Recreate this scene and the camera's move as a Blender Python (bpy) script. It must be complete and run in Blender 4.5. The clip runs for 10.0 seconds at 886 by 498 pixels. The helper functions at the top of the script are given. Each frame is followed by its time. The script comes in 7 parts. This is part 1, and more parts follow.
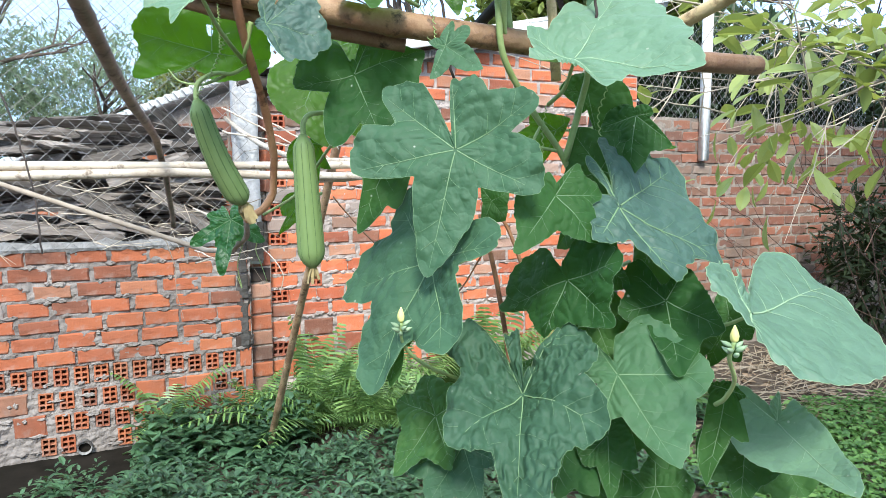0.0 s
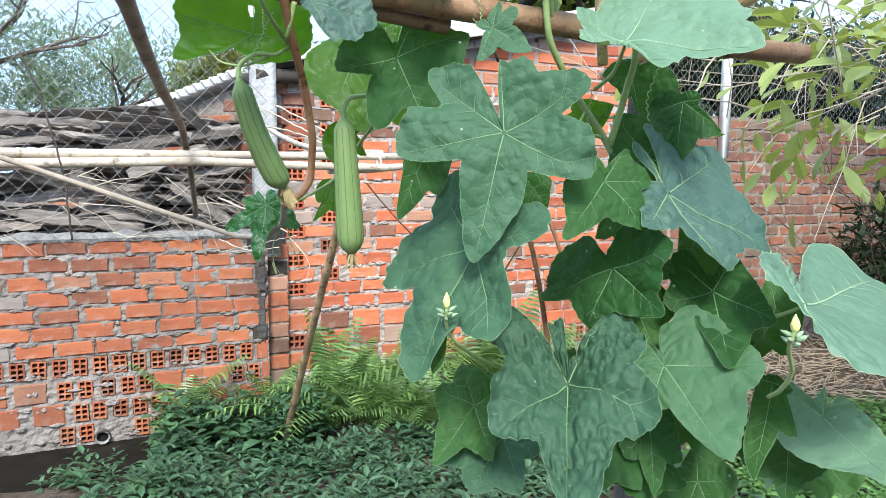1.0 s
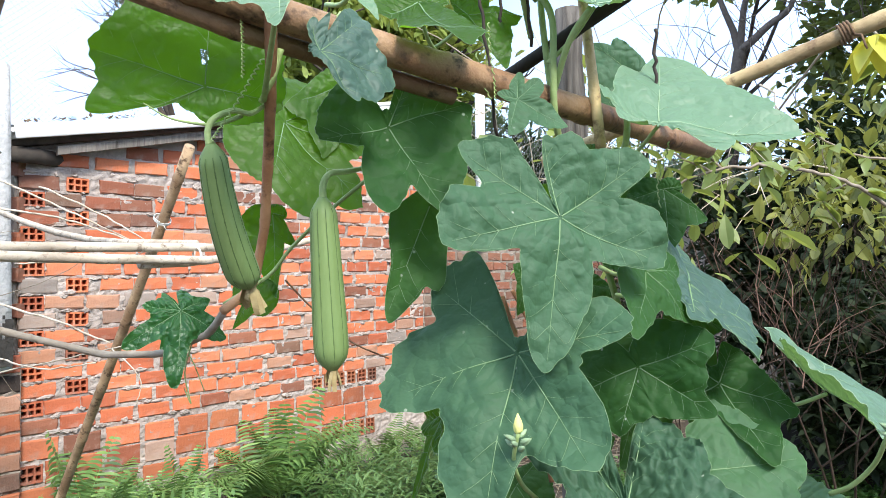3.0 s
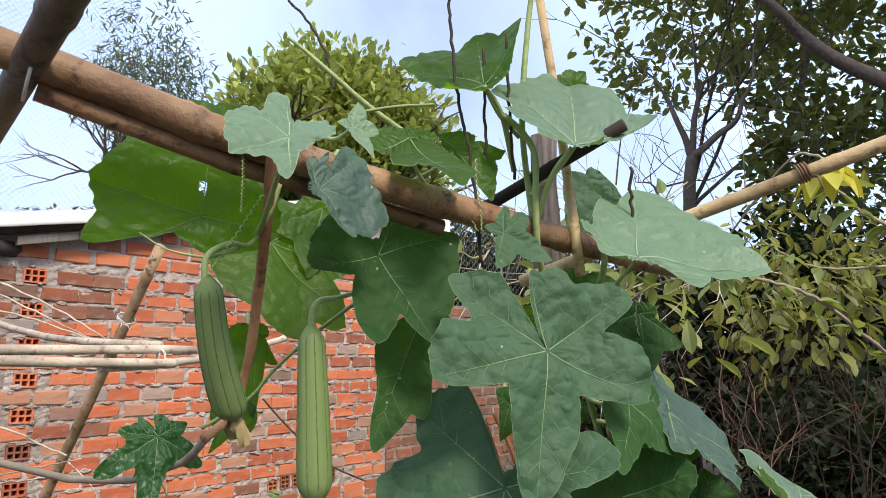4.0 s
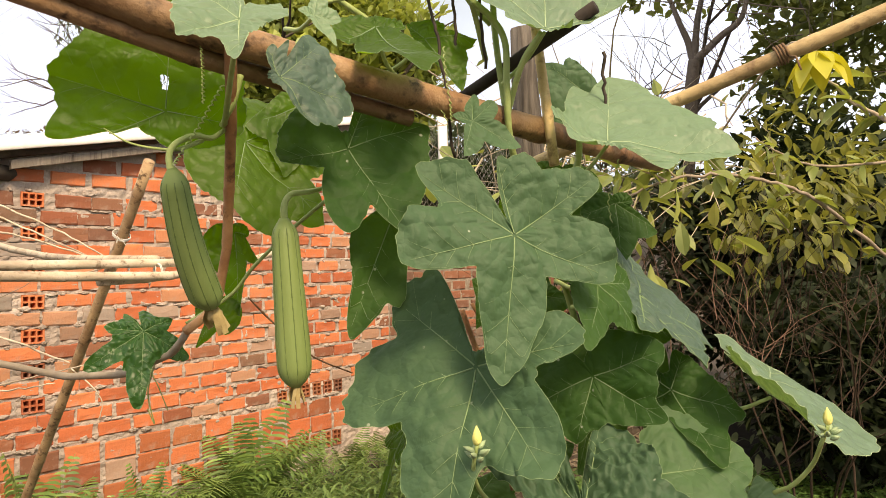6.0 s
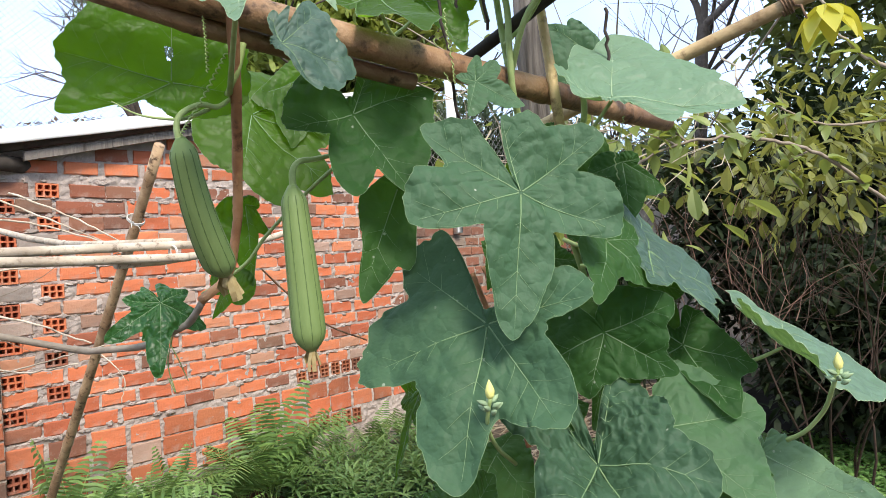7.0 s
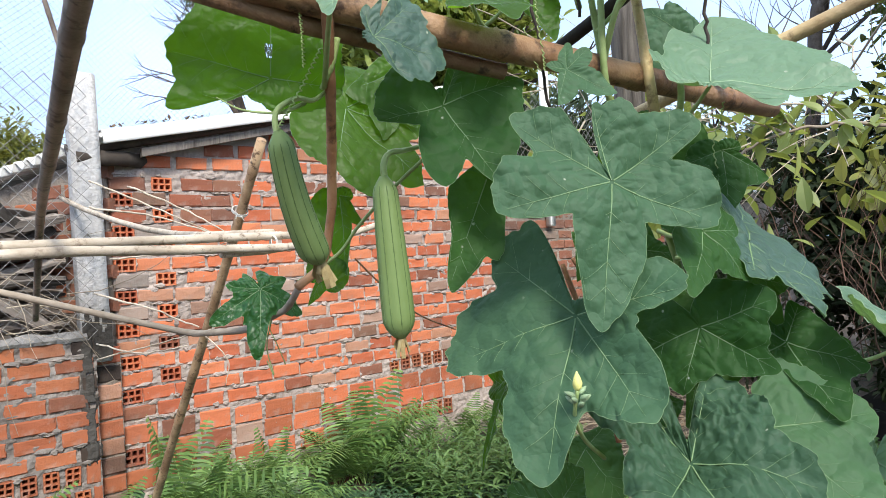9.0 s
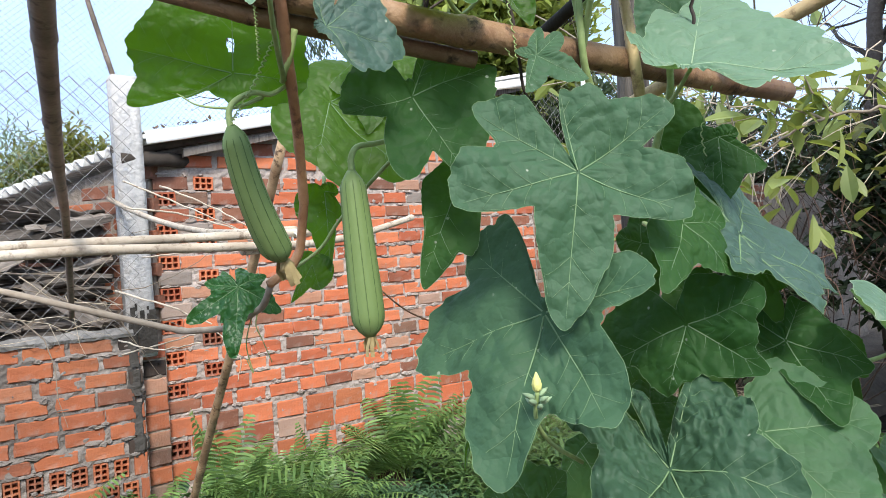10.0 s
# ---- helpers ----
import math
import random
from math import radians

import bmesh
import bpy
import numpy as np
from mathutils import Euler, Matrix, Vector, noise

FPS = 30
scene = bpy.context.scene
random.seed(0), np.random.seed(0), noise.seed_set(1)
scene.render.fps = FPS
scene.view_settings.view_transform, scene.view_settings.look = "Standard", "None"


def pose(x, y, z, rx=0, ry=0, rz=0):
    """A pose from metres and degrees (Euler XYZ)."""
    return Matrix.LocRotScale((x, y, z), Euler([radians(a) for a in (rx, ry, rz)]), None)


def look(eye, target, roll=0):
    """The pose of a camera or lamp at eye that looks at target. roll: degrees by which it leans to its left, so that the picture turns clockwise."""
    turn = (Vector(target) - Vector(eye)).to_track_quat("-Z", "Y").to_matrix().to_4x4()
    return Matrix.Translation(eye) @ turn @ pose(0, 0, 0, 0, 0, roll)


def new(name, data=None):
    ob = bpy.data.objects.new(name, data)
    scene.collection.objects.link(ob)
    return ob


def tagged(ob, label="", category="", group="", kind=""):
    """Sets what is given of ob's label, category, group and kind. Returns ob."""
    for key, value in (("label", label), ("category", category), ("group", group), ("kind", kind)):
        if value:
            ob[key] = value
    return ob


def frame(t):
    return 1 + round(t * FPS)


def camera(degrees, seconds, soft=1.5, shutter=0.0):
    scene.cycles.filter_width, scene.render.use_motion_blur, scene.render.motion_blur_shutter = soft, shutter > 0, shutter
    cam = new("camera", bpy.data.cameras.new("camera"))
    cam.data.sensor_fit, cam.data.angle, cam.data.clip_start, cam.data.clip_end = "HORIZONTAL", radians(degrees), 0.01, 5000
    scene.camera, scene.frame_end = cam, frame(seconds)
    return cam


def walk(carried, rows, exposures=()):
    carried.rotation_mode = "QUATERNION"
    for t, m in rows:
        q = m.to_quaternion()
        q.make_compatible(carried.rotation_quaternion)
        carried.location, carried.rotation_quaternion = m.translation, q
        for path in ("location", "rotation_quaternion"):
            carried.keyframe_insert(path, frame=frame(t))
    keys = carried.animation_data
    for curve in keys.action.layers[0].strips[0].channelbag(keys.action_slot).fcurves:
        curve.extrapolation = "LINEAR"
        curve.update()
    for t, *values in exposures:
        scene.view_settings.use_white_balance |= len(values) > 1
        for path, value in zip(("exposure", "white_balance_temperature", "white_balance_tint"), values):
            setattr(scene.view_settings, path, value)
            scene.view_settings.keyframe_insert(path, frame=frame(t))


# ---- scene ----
cam = camera(65.6, 10.0, 0.55)
PATH = [
    (0, (0.079, 0.036, 1.47), (0.945, 1.828, 1.277), -0.1),
    (0.5, (0.074, 0.039, 1.465), (0.955, 1.823, 1.26), 0.3),
    (1, (0.054, 0.061, 1.457), (0.889, 1.867, 1.255), 0.5),
    (1.5, (0.05, 0.127, 1.426), (1.014, 1.877, 1.323), -0.5),
    (2, (0.024, 0.199, 1.435), (1.163, 1.841, 1.374), -1.6),
    (2.2, (0.011, 0.226, 1.438), (1.183, 1.845, 1.393), -0.2),
    (3.3, (-0.114, 0.332, 1.465), (1.376, 1.663, 1.545), -1.2),
    (3.5, (-0.119, 0.332, 1.469), (1.356, 1.677, 1.593), -1.1),
    (3.7, (-0.112, 0.33, 1.484), (1.403, 1.614, 1.725), -0.4),
    (4, (-0.115, 0.328, 1.493), (1.387, 1.609, 1.815), 0.1),
    (4.5, (-0.111, 0.315, 1.493), (1.373, 1.618, 1.808), -0.4),
    (5, (-0.107, 0.305, 1.488), (1.391, 1.608, 1.727), -0.8),
    (5.5, (-0.103, 0.304, 1.478), (1.408, 1.604, 1.635), -1.2),
    (5.7, (-0.101, 0.304, 1.474), (1.413, 1.606, 1.593), -1.5),
    (6.8, (-0.094, 0.299, 1.453), (1.4, 1.628, 1.487), -2.5),
    (7, (-0.1, 0.297, 1.451), (1.387, 1.634, 1.472), -3.6),
    (7.5, (-0.105, 0.295, 1.448), (1.368, 1.647, 1.466), -1.7),
    (8, (-0.109, 0.295, 1.448), (1.308, 1.707, 1.474), -1.2),
    (8.5, (-0.108, 0.298, 1.446), (1.228, 1.786, 1.471), -2.3),
    (9, (-0.099, 0.293, 1.448), (1.196, 1.818, 1.464), -3.1),
    (9.5, (-0.071, 0.282, 1.446), (1.128, 1.883, 1.467), -3.7),
    (10, (-0.028, 0.263, 1.444), (1.152, 1.878, 1.455), -3.6),
]
EXPOSURES = [(0, 0.66, 6150, 4), (2.2, 0.68, 6250, 5), (3.3, 0.52, 6500, 8), (4.0, 0.0, 7200, 14), (4.5, -0.36, 9400, 15),
             (5.0, -0.14, 11400, 16), (5.5, 0.12, 13200, 17), (6.8, 0.34, 7100, 11), (8, 0.32, 6800, 8), (10, 0.27, 6600, 8)]
walk(cam, [(t, look(eye, target, roll)) for t, eye, target, roll in PATH], EXPOSURES)

# ---- world and light ----
world = bpy.data.worlds.new("sky")
scene.world = world
world.use_nodes = True
wn = world.node_tree
sky = wn.nodes.new("ShaderNodeTexSky")
sky.sky_type, sky.sun_disc = "NISHITA", False
sky.sun_elevation, sky.sun_rotation = radians(43), radians(204)
sky.air_density, sky.dust_density, sky.ozone_density = 1.0, 3.0, 1.0
wn.nodes["Background"].inputs["Strength"].default_value = 0.125
cloud = wn.nodes.new("ShaderNodeTexNoise")
cloud.inputs["Scale"].default_value, cloud.inputs["Detail"].default_value = 2.2, 6
veil = wn.nodes.new("ShaderNodeMix")
veil.data_type = "RGBA"
thin = wn.nodes.new("ShaderNodeMapRange")
thin.inputs["From Min"].default_value, thin.inputs["From Max"].default_value = 0.3, 0.7
thin.inputs["To Min"].default_value, thin.inputs["To Max"].default_value = 0.45, 1.0
wn.links.new(cloud.outputs["Fac"], thin.inputs["Value"])
wn.links.new(thin.outputs[0], veil.inputs[0])
wn.links.new(sky.outputs[0], veil.inputs[6])
# an overcast veil: brightest overhead
up_dir = wn.nodes.new("ShaderNodeTexCoord")
split = wn.nodes.new("ShaderNodeSeparateXYZ")
wn.links.new(up_dir.outputs["Generated"], split.inputs[0])
climb = wn.nodes.new("ShaderNodeMapRange")
climb.inputs["From Min"].default_value, climb.inputs["From Max"].default_value = 0.42, 0.95
wn.links.new(split.outputs["Z"], climb.inputs["Value"])
veil_tone = wn.nodes.new("ShaderNodeMix")
veil_tone.data_type = "RGBA"
veil_tone.inputs[6].default_value = (7.2, 10.1, 15.4, 1)
veil_tone.inputs[7].default_value = (11.2, 12.2, 13.8, 1)
wn.links.new(climb.outputs[0], veil_tone.inputs[0])
wn.links.new(veil_tone.outputs[2], veil.inputs[7])
wn.links.new(veil.outputs[2], wn.nodes["Background"].inputs["Color"])
sun = new("sun", bpy.data.lights.new("sun", "SUN"))
sun.data.energy, sun.data.angle, sun.data.color = 3.6, radians(14), (1.0, 0.955, 0.88)
sun.matrix_basis = look((-3.5, -7.5, 11), (1, 2.5, 1))


# ---- materials ----
def material(name, rough=0.8, metal=0.0, spec=0.3):
    m = bpy.data.materials.new(name)
    m.use_nodes = True
    b = m.node_tree.nodes["Principled BSDF"]
    b.inputs["Roughness"].default_value, b.inputs["Metallic"].default_value = rough, metal
    b.inputs["Specular IOR Level"].default_value = spec
    return m, m.node_tree, b


def coords(nt, scale, stretch=(1, 1, 1), kind="Object"):
    tc = nt.nodes.new("ShaderNodeTexCoord")
    mp = nt.nodes.new("ShaderNodeMapping")
    mp.inputs["Scale"].default_value = [scale * s for s in stretch]
    nt.links.new(tc.outputs[kind], mp.inputs["Vector"])
    return mp.outputs[0]


def noise_fac(nt, vec, scale=1.0, detail=6.0, rough=0.6, lo=0.35, hi=0.65):
    n = nt.nodes.new("ShaderNodeTexNoise")
    n.inputs["Scale"].default_value, n.inputs["Detail"].default_value, n.inputs["Roughness"].default_value = scale, detail, rough
    nt.links.new(vec, n.inputs["Vector"])
    r = nt.nodes.new("ShaderNodeMapRange")
    r.inputs["From Min"].default_value, r.inputs["From Max"].default_value = lo, hi
    nt.links.new(n.outputs["Fac"], r.inputs["Value"])
    return r.outputs[0]


def mix(nt, fac, a, b, mode="MIX"):
    m = nt.nodes.new("ShaderNodeMix")
    m.data_type, m.blend_type = "RGBA", mode
    for key, v in (("Factor", fac), ("A", a), ("B", b)):
        sock = [s for s in m.inputs if s.name == key and s.enabled][0]
        if isinstance(v, (int, float)):
            sock.default_value = v
        elif isinstance(v, tuple):
            sock.default_value = (*v, 1)
        else:
            nt.links.new(v, sock)
    return [s for s in m.outputs if s.enabled][0]


def ramp(nt, fac, *stops):
    r = nt.nodes.new("ShaderNodeValToRGB")
    while len(r.color_ramp.elements) < len(stops):
        r.color_ramp.elements.new(0.5)
    for e, (p, c) in zip(r.color_ramp.elements, stops):
        e.position, e.color = p, (*c, 1)
    nt.links.new(fac, r.inputs[0])
    return r.outputs[0]


def bump(nt, b, height, strength=0.4, distance=0.004):
    n = nt.nodes.new("ShaderNodeBump")
    n.inputs["Strength"].default_value, n.inputs["Distance"].default_value = strength, distance
    nt.links.new(height, n.inputs["Height"])
    nt.links.new(n.outputs[0], b.inputs["Normal"])


def object_random(nt):
    return nt.nodes.new("ShaderNodeObjectInfo").outputs["Random"]


def brick_mat(name, tones, moss, over=1.0):
    m, nt, b = material(name, 0.9)
    base = ramp(nt, object_random(nt), *tones)
    fine = noise_fac(nt, coords(nt, 60), lo=0.3, hi=0.75)
    c = mix(nt, fine, base, (0.30 * over, 0.10 * over, 0.055 * over))
    c = mix(nt, 0.75, c, base)
    grey = nt.nodes.new("ShaderNodeMath")
    grey.operation = "MULTIPLY"
    grey.inputs[1].default_value = 0.45
    wide = noise_fac(nt, coords(nt, 14), lo=0.52, hi=0.72)
    nt.links.new(wide, grey.inputs[0])
    c = mix(nt, grey.outputs[0], c, (0.42 * over, 0.36 * over, 0.31 * over))
    # drawn clay: fine level grooves
    groove = noise_fac(nt, coords(nt, 1, (6, 6, 210)), detail=3, lo=0.3, hi=0.7)
    c = mix(nt, 0.13, c, mix(nt, groove, c, (0.34 * over, 0.115 * over, 0.06 * over)))
    geo = nt.nodes.new("ShaderNodeNewGeometry")
    stain = noise_fac(nt, geo.outputs["Position"], scale=1.7, detail=8, lo=0.5, hi=0.72)
    k = nt.nodes.new("ShaderNodeMath")
    k.operation = "MULTIPLY"
    k.inputs[1].default_value = moss
    nt.links.new(stain, k.inputs[0])
    c = mix(nt, k.outputs[0], c, (0.07, 0.055, 0.045))
    nt.links.new(c, b.inputs["Base Color"])
    rel = nt.nodes.new("ShaderNodeMath")
    rel.operation = "ADD"
    nt.links.new(fine, rel.inputs[0])
    low = nt.nodes.new("ShaderNodeMath")
    low.operation = "MULTIPLY"
    low.inputs[1].default_value = 0.35
    nt.links.new(groove, low.inputs[0])
    nt.links.new(low.outputs[0], rel.inputs[1])
    bump(nt, b, rel.outputs[0], 0.6, 0.003)
    return m


BRICK = brick_mat("brick_red", ((0.0, (0.20, 0.09, 0.060)), (0.12, (0.43, 0.112, 0.058)), (0.40, (0.65, 0.170, 0.075)), (0.82, (0.71, 0.230, 0.110)), (0.93, (0.52, 0.25, 0.15)), (1.0, (0.40, 0.32, 0.27))), 0.35)
BRICK_RED = brick_mat("brick_dull_red", ((0.0, (0.20, 0.085, 0.055)), (0.12, (0.31, 0.10, 0.052)), (0.40, (0.42, 0.125, 0.058)), (0.82, (0.48, 0.165, 0.075)), (0.95, (0.40, 0.19, 0.115)), (1.0, (0.30, 0.22, 0.18))), 0.5)
BRICK_OLD = brick_mat("brick_weathered", ((0.0, (0.14, 0.09, 0.07)), (0.25, (0.23, 0.10, 0.068)), (0.6, (0.32, 0.125, 0.075)), (0.85, (0.20, 0.12, 0.085)), (1.0, (0.25, 0.21, 0.17))), 0.65)


def mortar_mat(name, light, dark):
    m, nt, b = material(name, 0.95)
    geo = nt.nodes.new("ShaderNodeNewGeometry")
    a = noise_fac(nt, geo.outputs["Position"], scale=45, detail=8)
    w = noise_fac(nt, geo.outputs["Position"], scale=2.2, detail=6, lo=0.42, hi=0.7)
    c = mix(nt, a, light, tuple(v * 0.75 for v in light))
    c = mix(nt, w, c, dark)
    nt.links.new(c, b.inputs["Base Color"])
    bump(nt, b, a, 0.7, 0.006)
    return m


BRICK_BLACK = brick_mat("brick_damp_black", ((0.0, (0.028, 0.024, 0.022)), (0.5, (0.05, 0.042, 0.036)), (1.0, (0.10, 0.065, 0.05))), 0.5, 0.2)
BRICK_GREY = brick_mat("brick_cement_smeared", ((0.0, (0.25, 0.235, 0.215)), (0.6, (0.34, 0.31, 0.28)), (1.0, (0.30, 0.19, 0.14))), 0.3)
MORTAR = mortar_mat("mortar", (0.53, 0.445, 0.40), (0.31, 0.25, 0.22))
MORTAR_GREY = mortar_mat("mortar_grey", (0.36, 0.315, 0.285), (0.145, 0.122, 0.108))
BLACK_MORTAR = mortar_mat("mortar_black", (0.11, 0.10, 0.09), (0.03, 0.026, 0.023))
CEMENT = mortar_mat("cement_grey", (0.36, 0.345, 0.33), (0.17, 0.16, 0.15))
MORTAR_OLD = mortar_mat("mortar_old", (0.36, 0.30, 0.25), (0.14, 0.11, 0.09))
CONCRETE = mortar_mat("concrete", (0.62, 0.60, 0.59), (0.40, 0.38, 0.37))


def plain_mat(name, a, b_, scale=30, rough=0.8, stretch=(1, 1, 1), metal=0.0, spec=0.3, bumpy=0.3, vary=0.25, kind="Object"):
    """Two-tone noise at two scales, shifted from object to object."""
    m, nt, b = material(name, rough, metal, spec)
    v = coords(nt, scale, stretch, kind)
    f = noise_fac(nt, v)
    g = noise_fac(nt, coords(nt, scale * 0.17, stretch, kind), lo=0.4, hi=0.65)
    c = mix(nt, f, a, b_)
    c = mix(nt, g, c, tuple(0.6 * x + 0.4 * y for x, y in zip(a, b_)))
    if vary:
        hsv = nt.nodes.new("ShaderNodeHueSaturation")
        mr = nt.nodes.new("ShaderNodeMapRange")
        mr.inputs["To Min"].default_value, mr.inputs["To Max"].default_value = 1 - vary, 1 + vary
        nt.links.new(object_random(nt), mr.inputs["Value"])
        nt.links.new(mr.outputs[0], hsv.inputs["Value"])
        nt.links.new(c, hsv.inputs["Color"])
        c = hsv.outputs[0]
    nt.links.new(c, b.inputs["Base Color"])
    if bumpy:
        bump(nt, b, f, bumpy, 0.003)
    return m


def bamboo_mat(name, pale, mid, dark, seed):
    """Weathered cane: mottled bark, dark scabs, rubbed pale skin."""
    m, nt, b = material(name, 0.55, spec=0.35)
    v = coords(nt, 1)
    shift = nt.nodes.new("ShaderNodeVectorMath")
    shift.operation = "ADD"
    shift.inputs[1].default_value = (seed, seed * 0.7, 0)
    nt.links.new(v, shift.inputs[0])
    v = shift.outputs[0]
    c = mix(nt, noise_fac(nt, v, 16, 10, 0.65, 0.40, 0.60), mid, pale)
    scab = noise_fac(nt, v, 48, 8, 0.65, 0.54, 0.66)
    c = mix(nt, scab, c, dark)
    broad = noise_fac(nt, v, 5, 4, 0.5, 0.45, 0.65)
    c = mix(nt, 0.6, c, mix(nt, broad, c, dark))
    nt.links.new(c, b.inputs["Base Color"])
    bump(nt, b, noise_fac(nt, v, 130, 8), 0.35, 0.002)
    return m


BAMBOO = bamboo_mat("bamboo_brown", (0.40, 0.25, 0.14), (0.24, 0.125, 0.065), (0.06, 0.033, 0.020), 3.0)
BAMBOO_PALE = bamboo_mat("bamboo_pale", (0.62, 0.535, 0.43), (0.50, 0.41, 0.31), (0.22, 0.165, 0.12), 7.0)
BAMBOO_GREY = bamboo_mat("bamboo_grey", (0.27, 0.215, 0.17), (0.17, 0.13, 0.105), (0.055, 0.042, 0.034), 11.0)
BAMBOO_TAN = bamboo_mat("bamboo_tan", (0.54, 0.37, 0.22), (0.36, 0.22, 0.125), (0.12, 0.07, 0.04), 15.0)
BAMBOO_YELLOW = bamboo_mat("bamboo_yellow", (0.66, 0.50, 0.27), (0.54, 0.38, 0.19), (0.24, 0.15, 0.08), 23.0)
STICK = bamboo_mat("stick_brown", (0.54, 0.29, 0.15), (0.36, 0.165, 0.08), (0.11, 0.05, 0.028), 19.0)
WOOD_GREY = plain_mat("wood_weathered", (0.32, 0.275, 0.24), (0.05, 0.038, 0.031), 42, 0.9, (0.08, 1, 1), bumpy=0.9, vary=0.8)
POST_WOOD = plain_mat("post_wood", (0.24, 0.21, 0.185), (0.06, 0.05, 0.043), 90, 0.9, (1, 1, 0.05), bumpy=0.9)
CHARRED = plain_mat("charred_wood", (0.055, 0.042, 0.036), (0.018, 0.015, 0.013), 60, 0.8, (1, 1, 0.3))
TWIG = plain_mat("twig", (0.40, 0.33, 0.26), (0.24, 0.19, 0.14), 60, 0.8)
PALE_TWIG = plain_mat("pale_twig", (0.55, 0.47, 0.37), (0.38, 0.31, 0.23), 60, 0.8)
BROWN_TWIG = plain_mat("brown_twig", (0.085, 0.052, 0.038), (0.03, 0.02, 0.015), 60, 0.85)
RUSSET_TWIG = plain_mat("russet_twig", (0.21, 0.125, 0.092), (0.09, 0.052, 0.04), 60, 0.85)
STRAW = plain_mat("straw", (0.52, 0.44, 0.33), (0.30, 0.24, 0.17), 80, 0.8)
BARK = plain_mat("bark", (0.12, 0.09, 0.07), (0.05, 0.04, 0.032), 30, 0.9, bumpy=0.6)
GREY_BARK = plain_mat("grey_bark", (0.20, 0.165, 0.14), (0.085, 0.065, 0.055), 30, 0.9, bumpy=0.6)
WIRE = plain_mat("wire", (0.31, 0.30, 0.29), (0.17, 0.155, 0.145), 50, 0.5, metal=0.3, vary=0.1, bumpy=0)
WIRE_DARK = plain_mat("wire_dark", (0.035, 0.028, 0.025), (0.07, 0.05, 0.04), 50, 0.7, vary=0.1, bumpy=0)
ROOF = plain_mat("fibre_cement", (0.75, 0.74, 0.72), (0.58, 0.57, 0.55), 20, 0.8, vary=0.0)
ROOF_UNDER = plain_mat("roof_timber", (0.10, 0.08, 0.065), (0.045, 0.036, 0.03), 20, 0.9)
WHITE = plain_mat("white_paint", (0.78, 0.77, 0.75), (0.60, 0.59, 0.57), 20, 0.6)
BROWN_CORD = plain_mat("cord_brown", (0.22, 0.13, 0.075), (0.11, 0.065, 0.04), 60, 0.8, vary=0)
CORD = plain_mat("cord", (0.70, 0.68, 0.64), (0.52, 0.50, 0.46), 60, 0.7, vary=0)


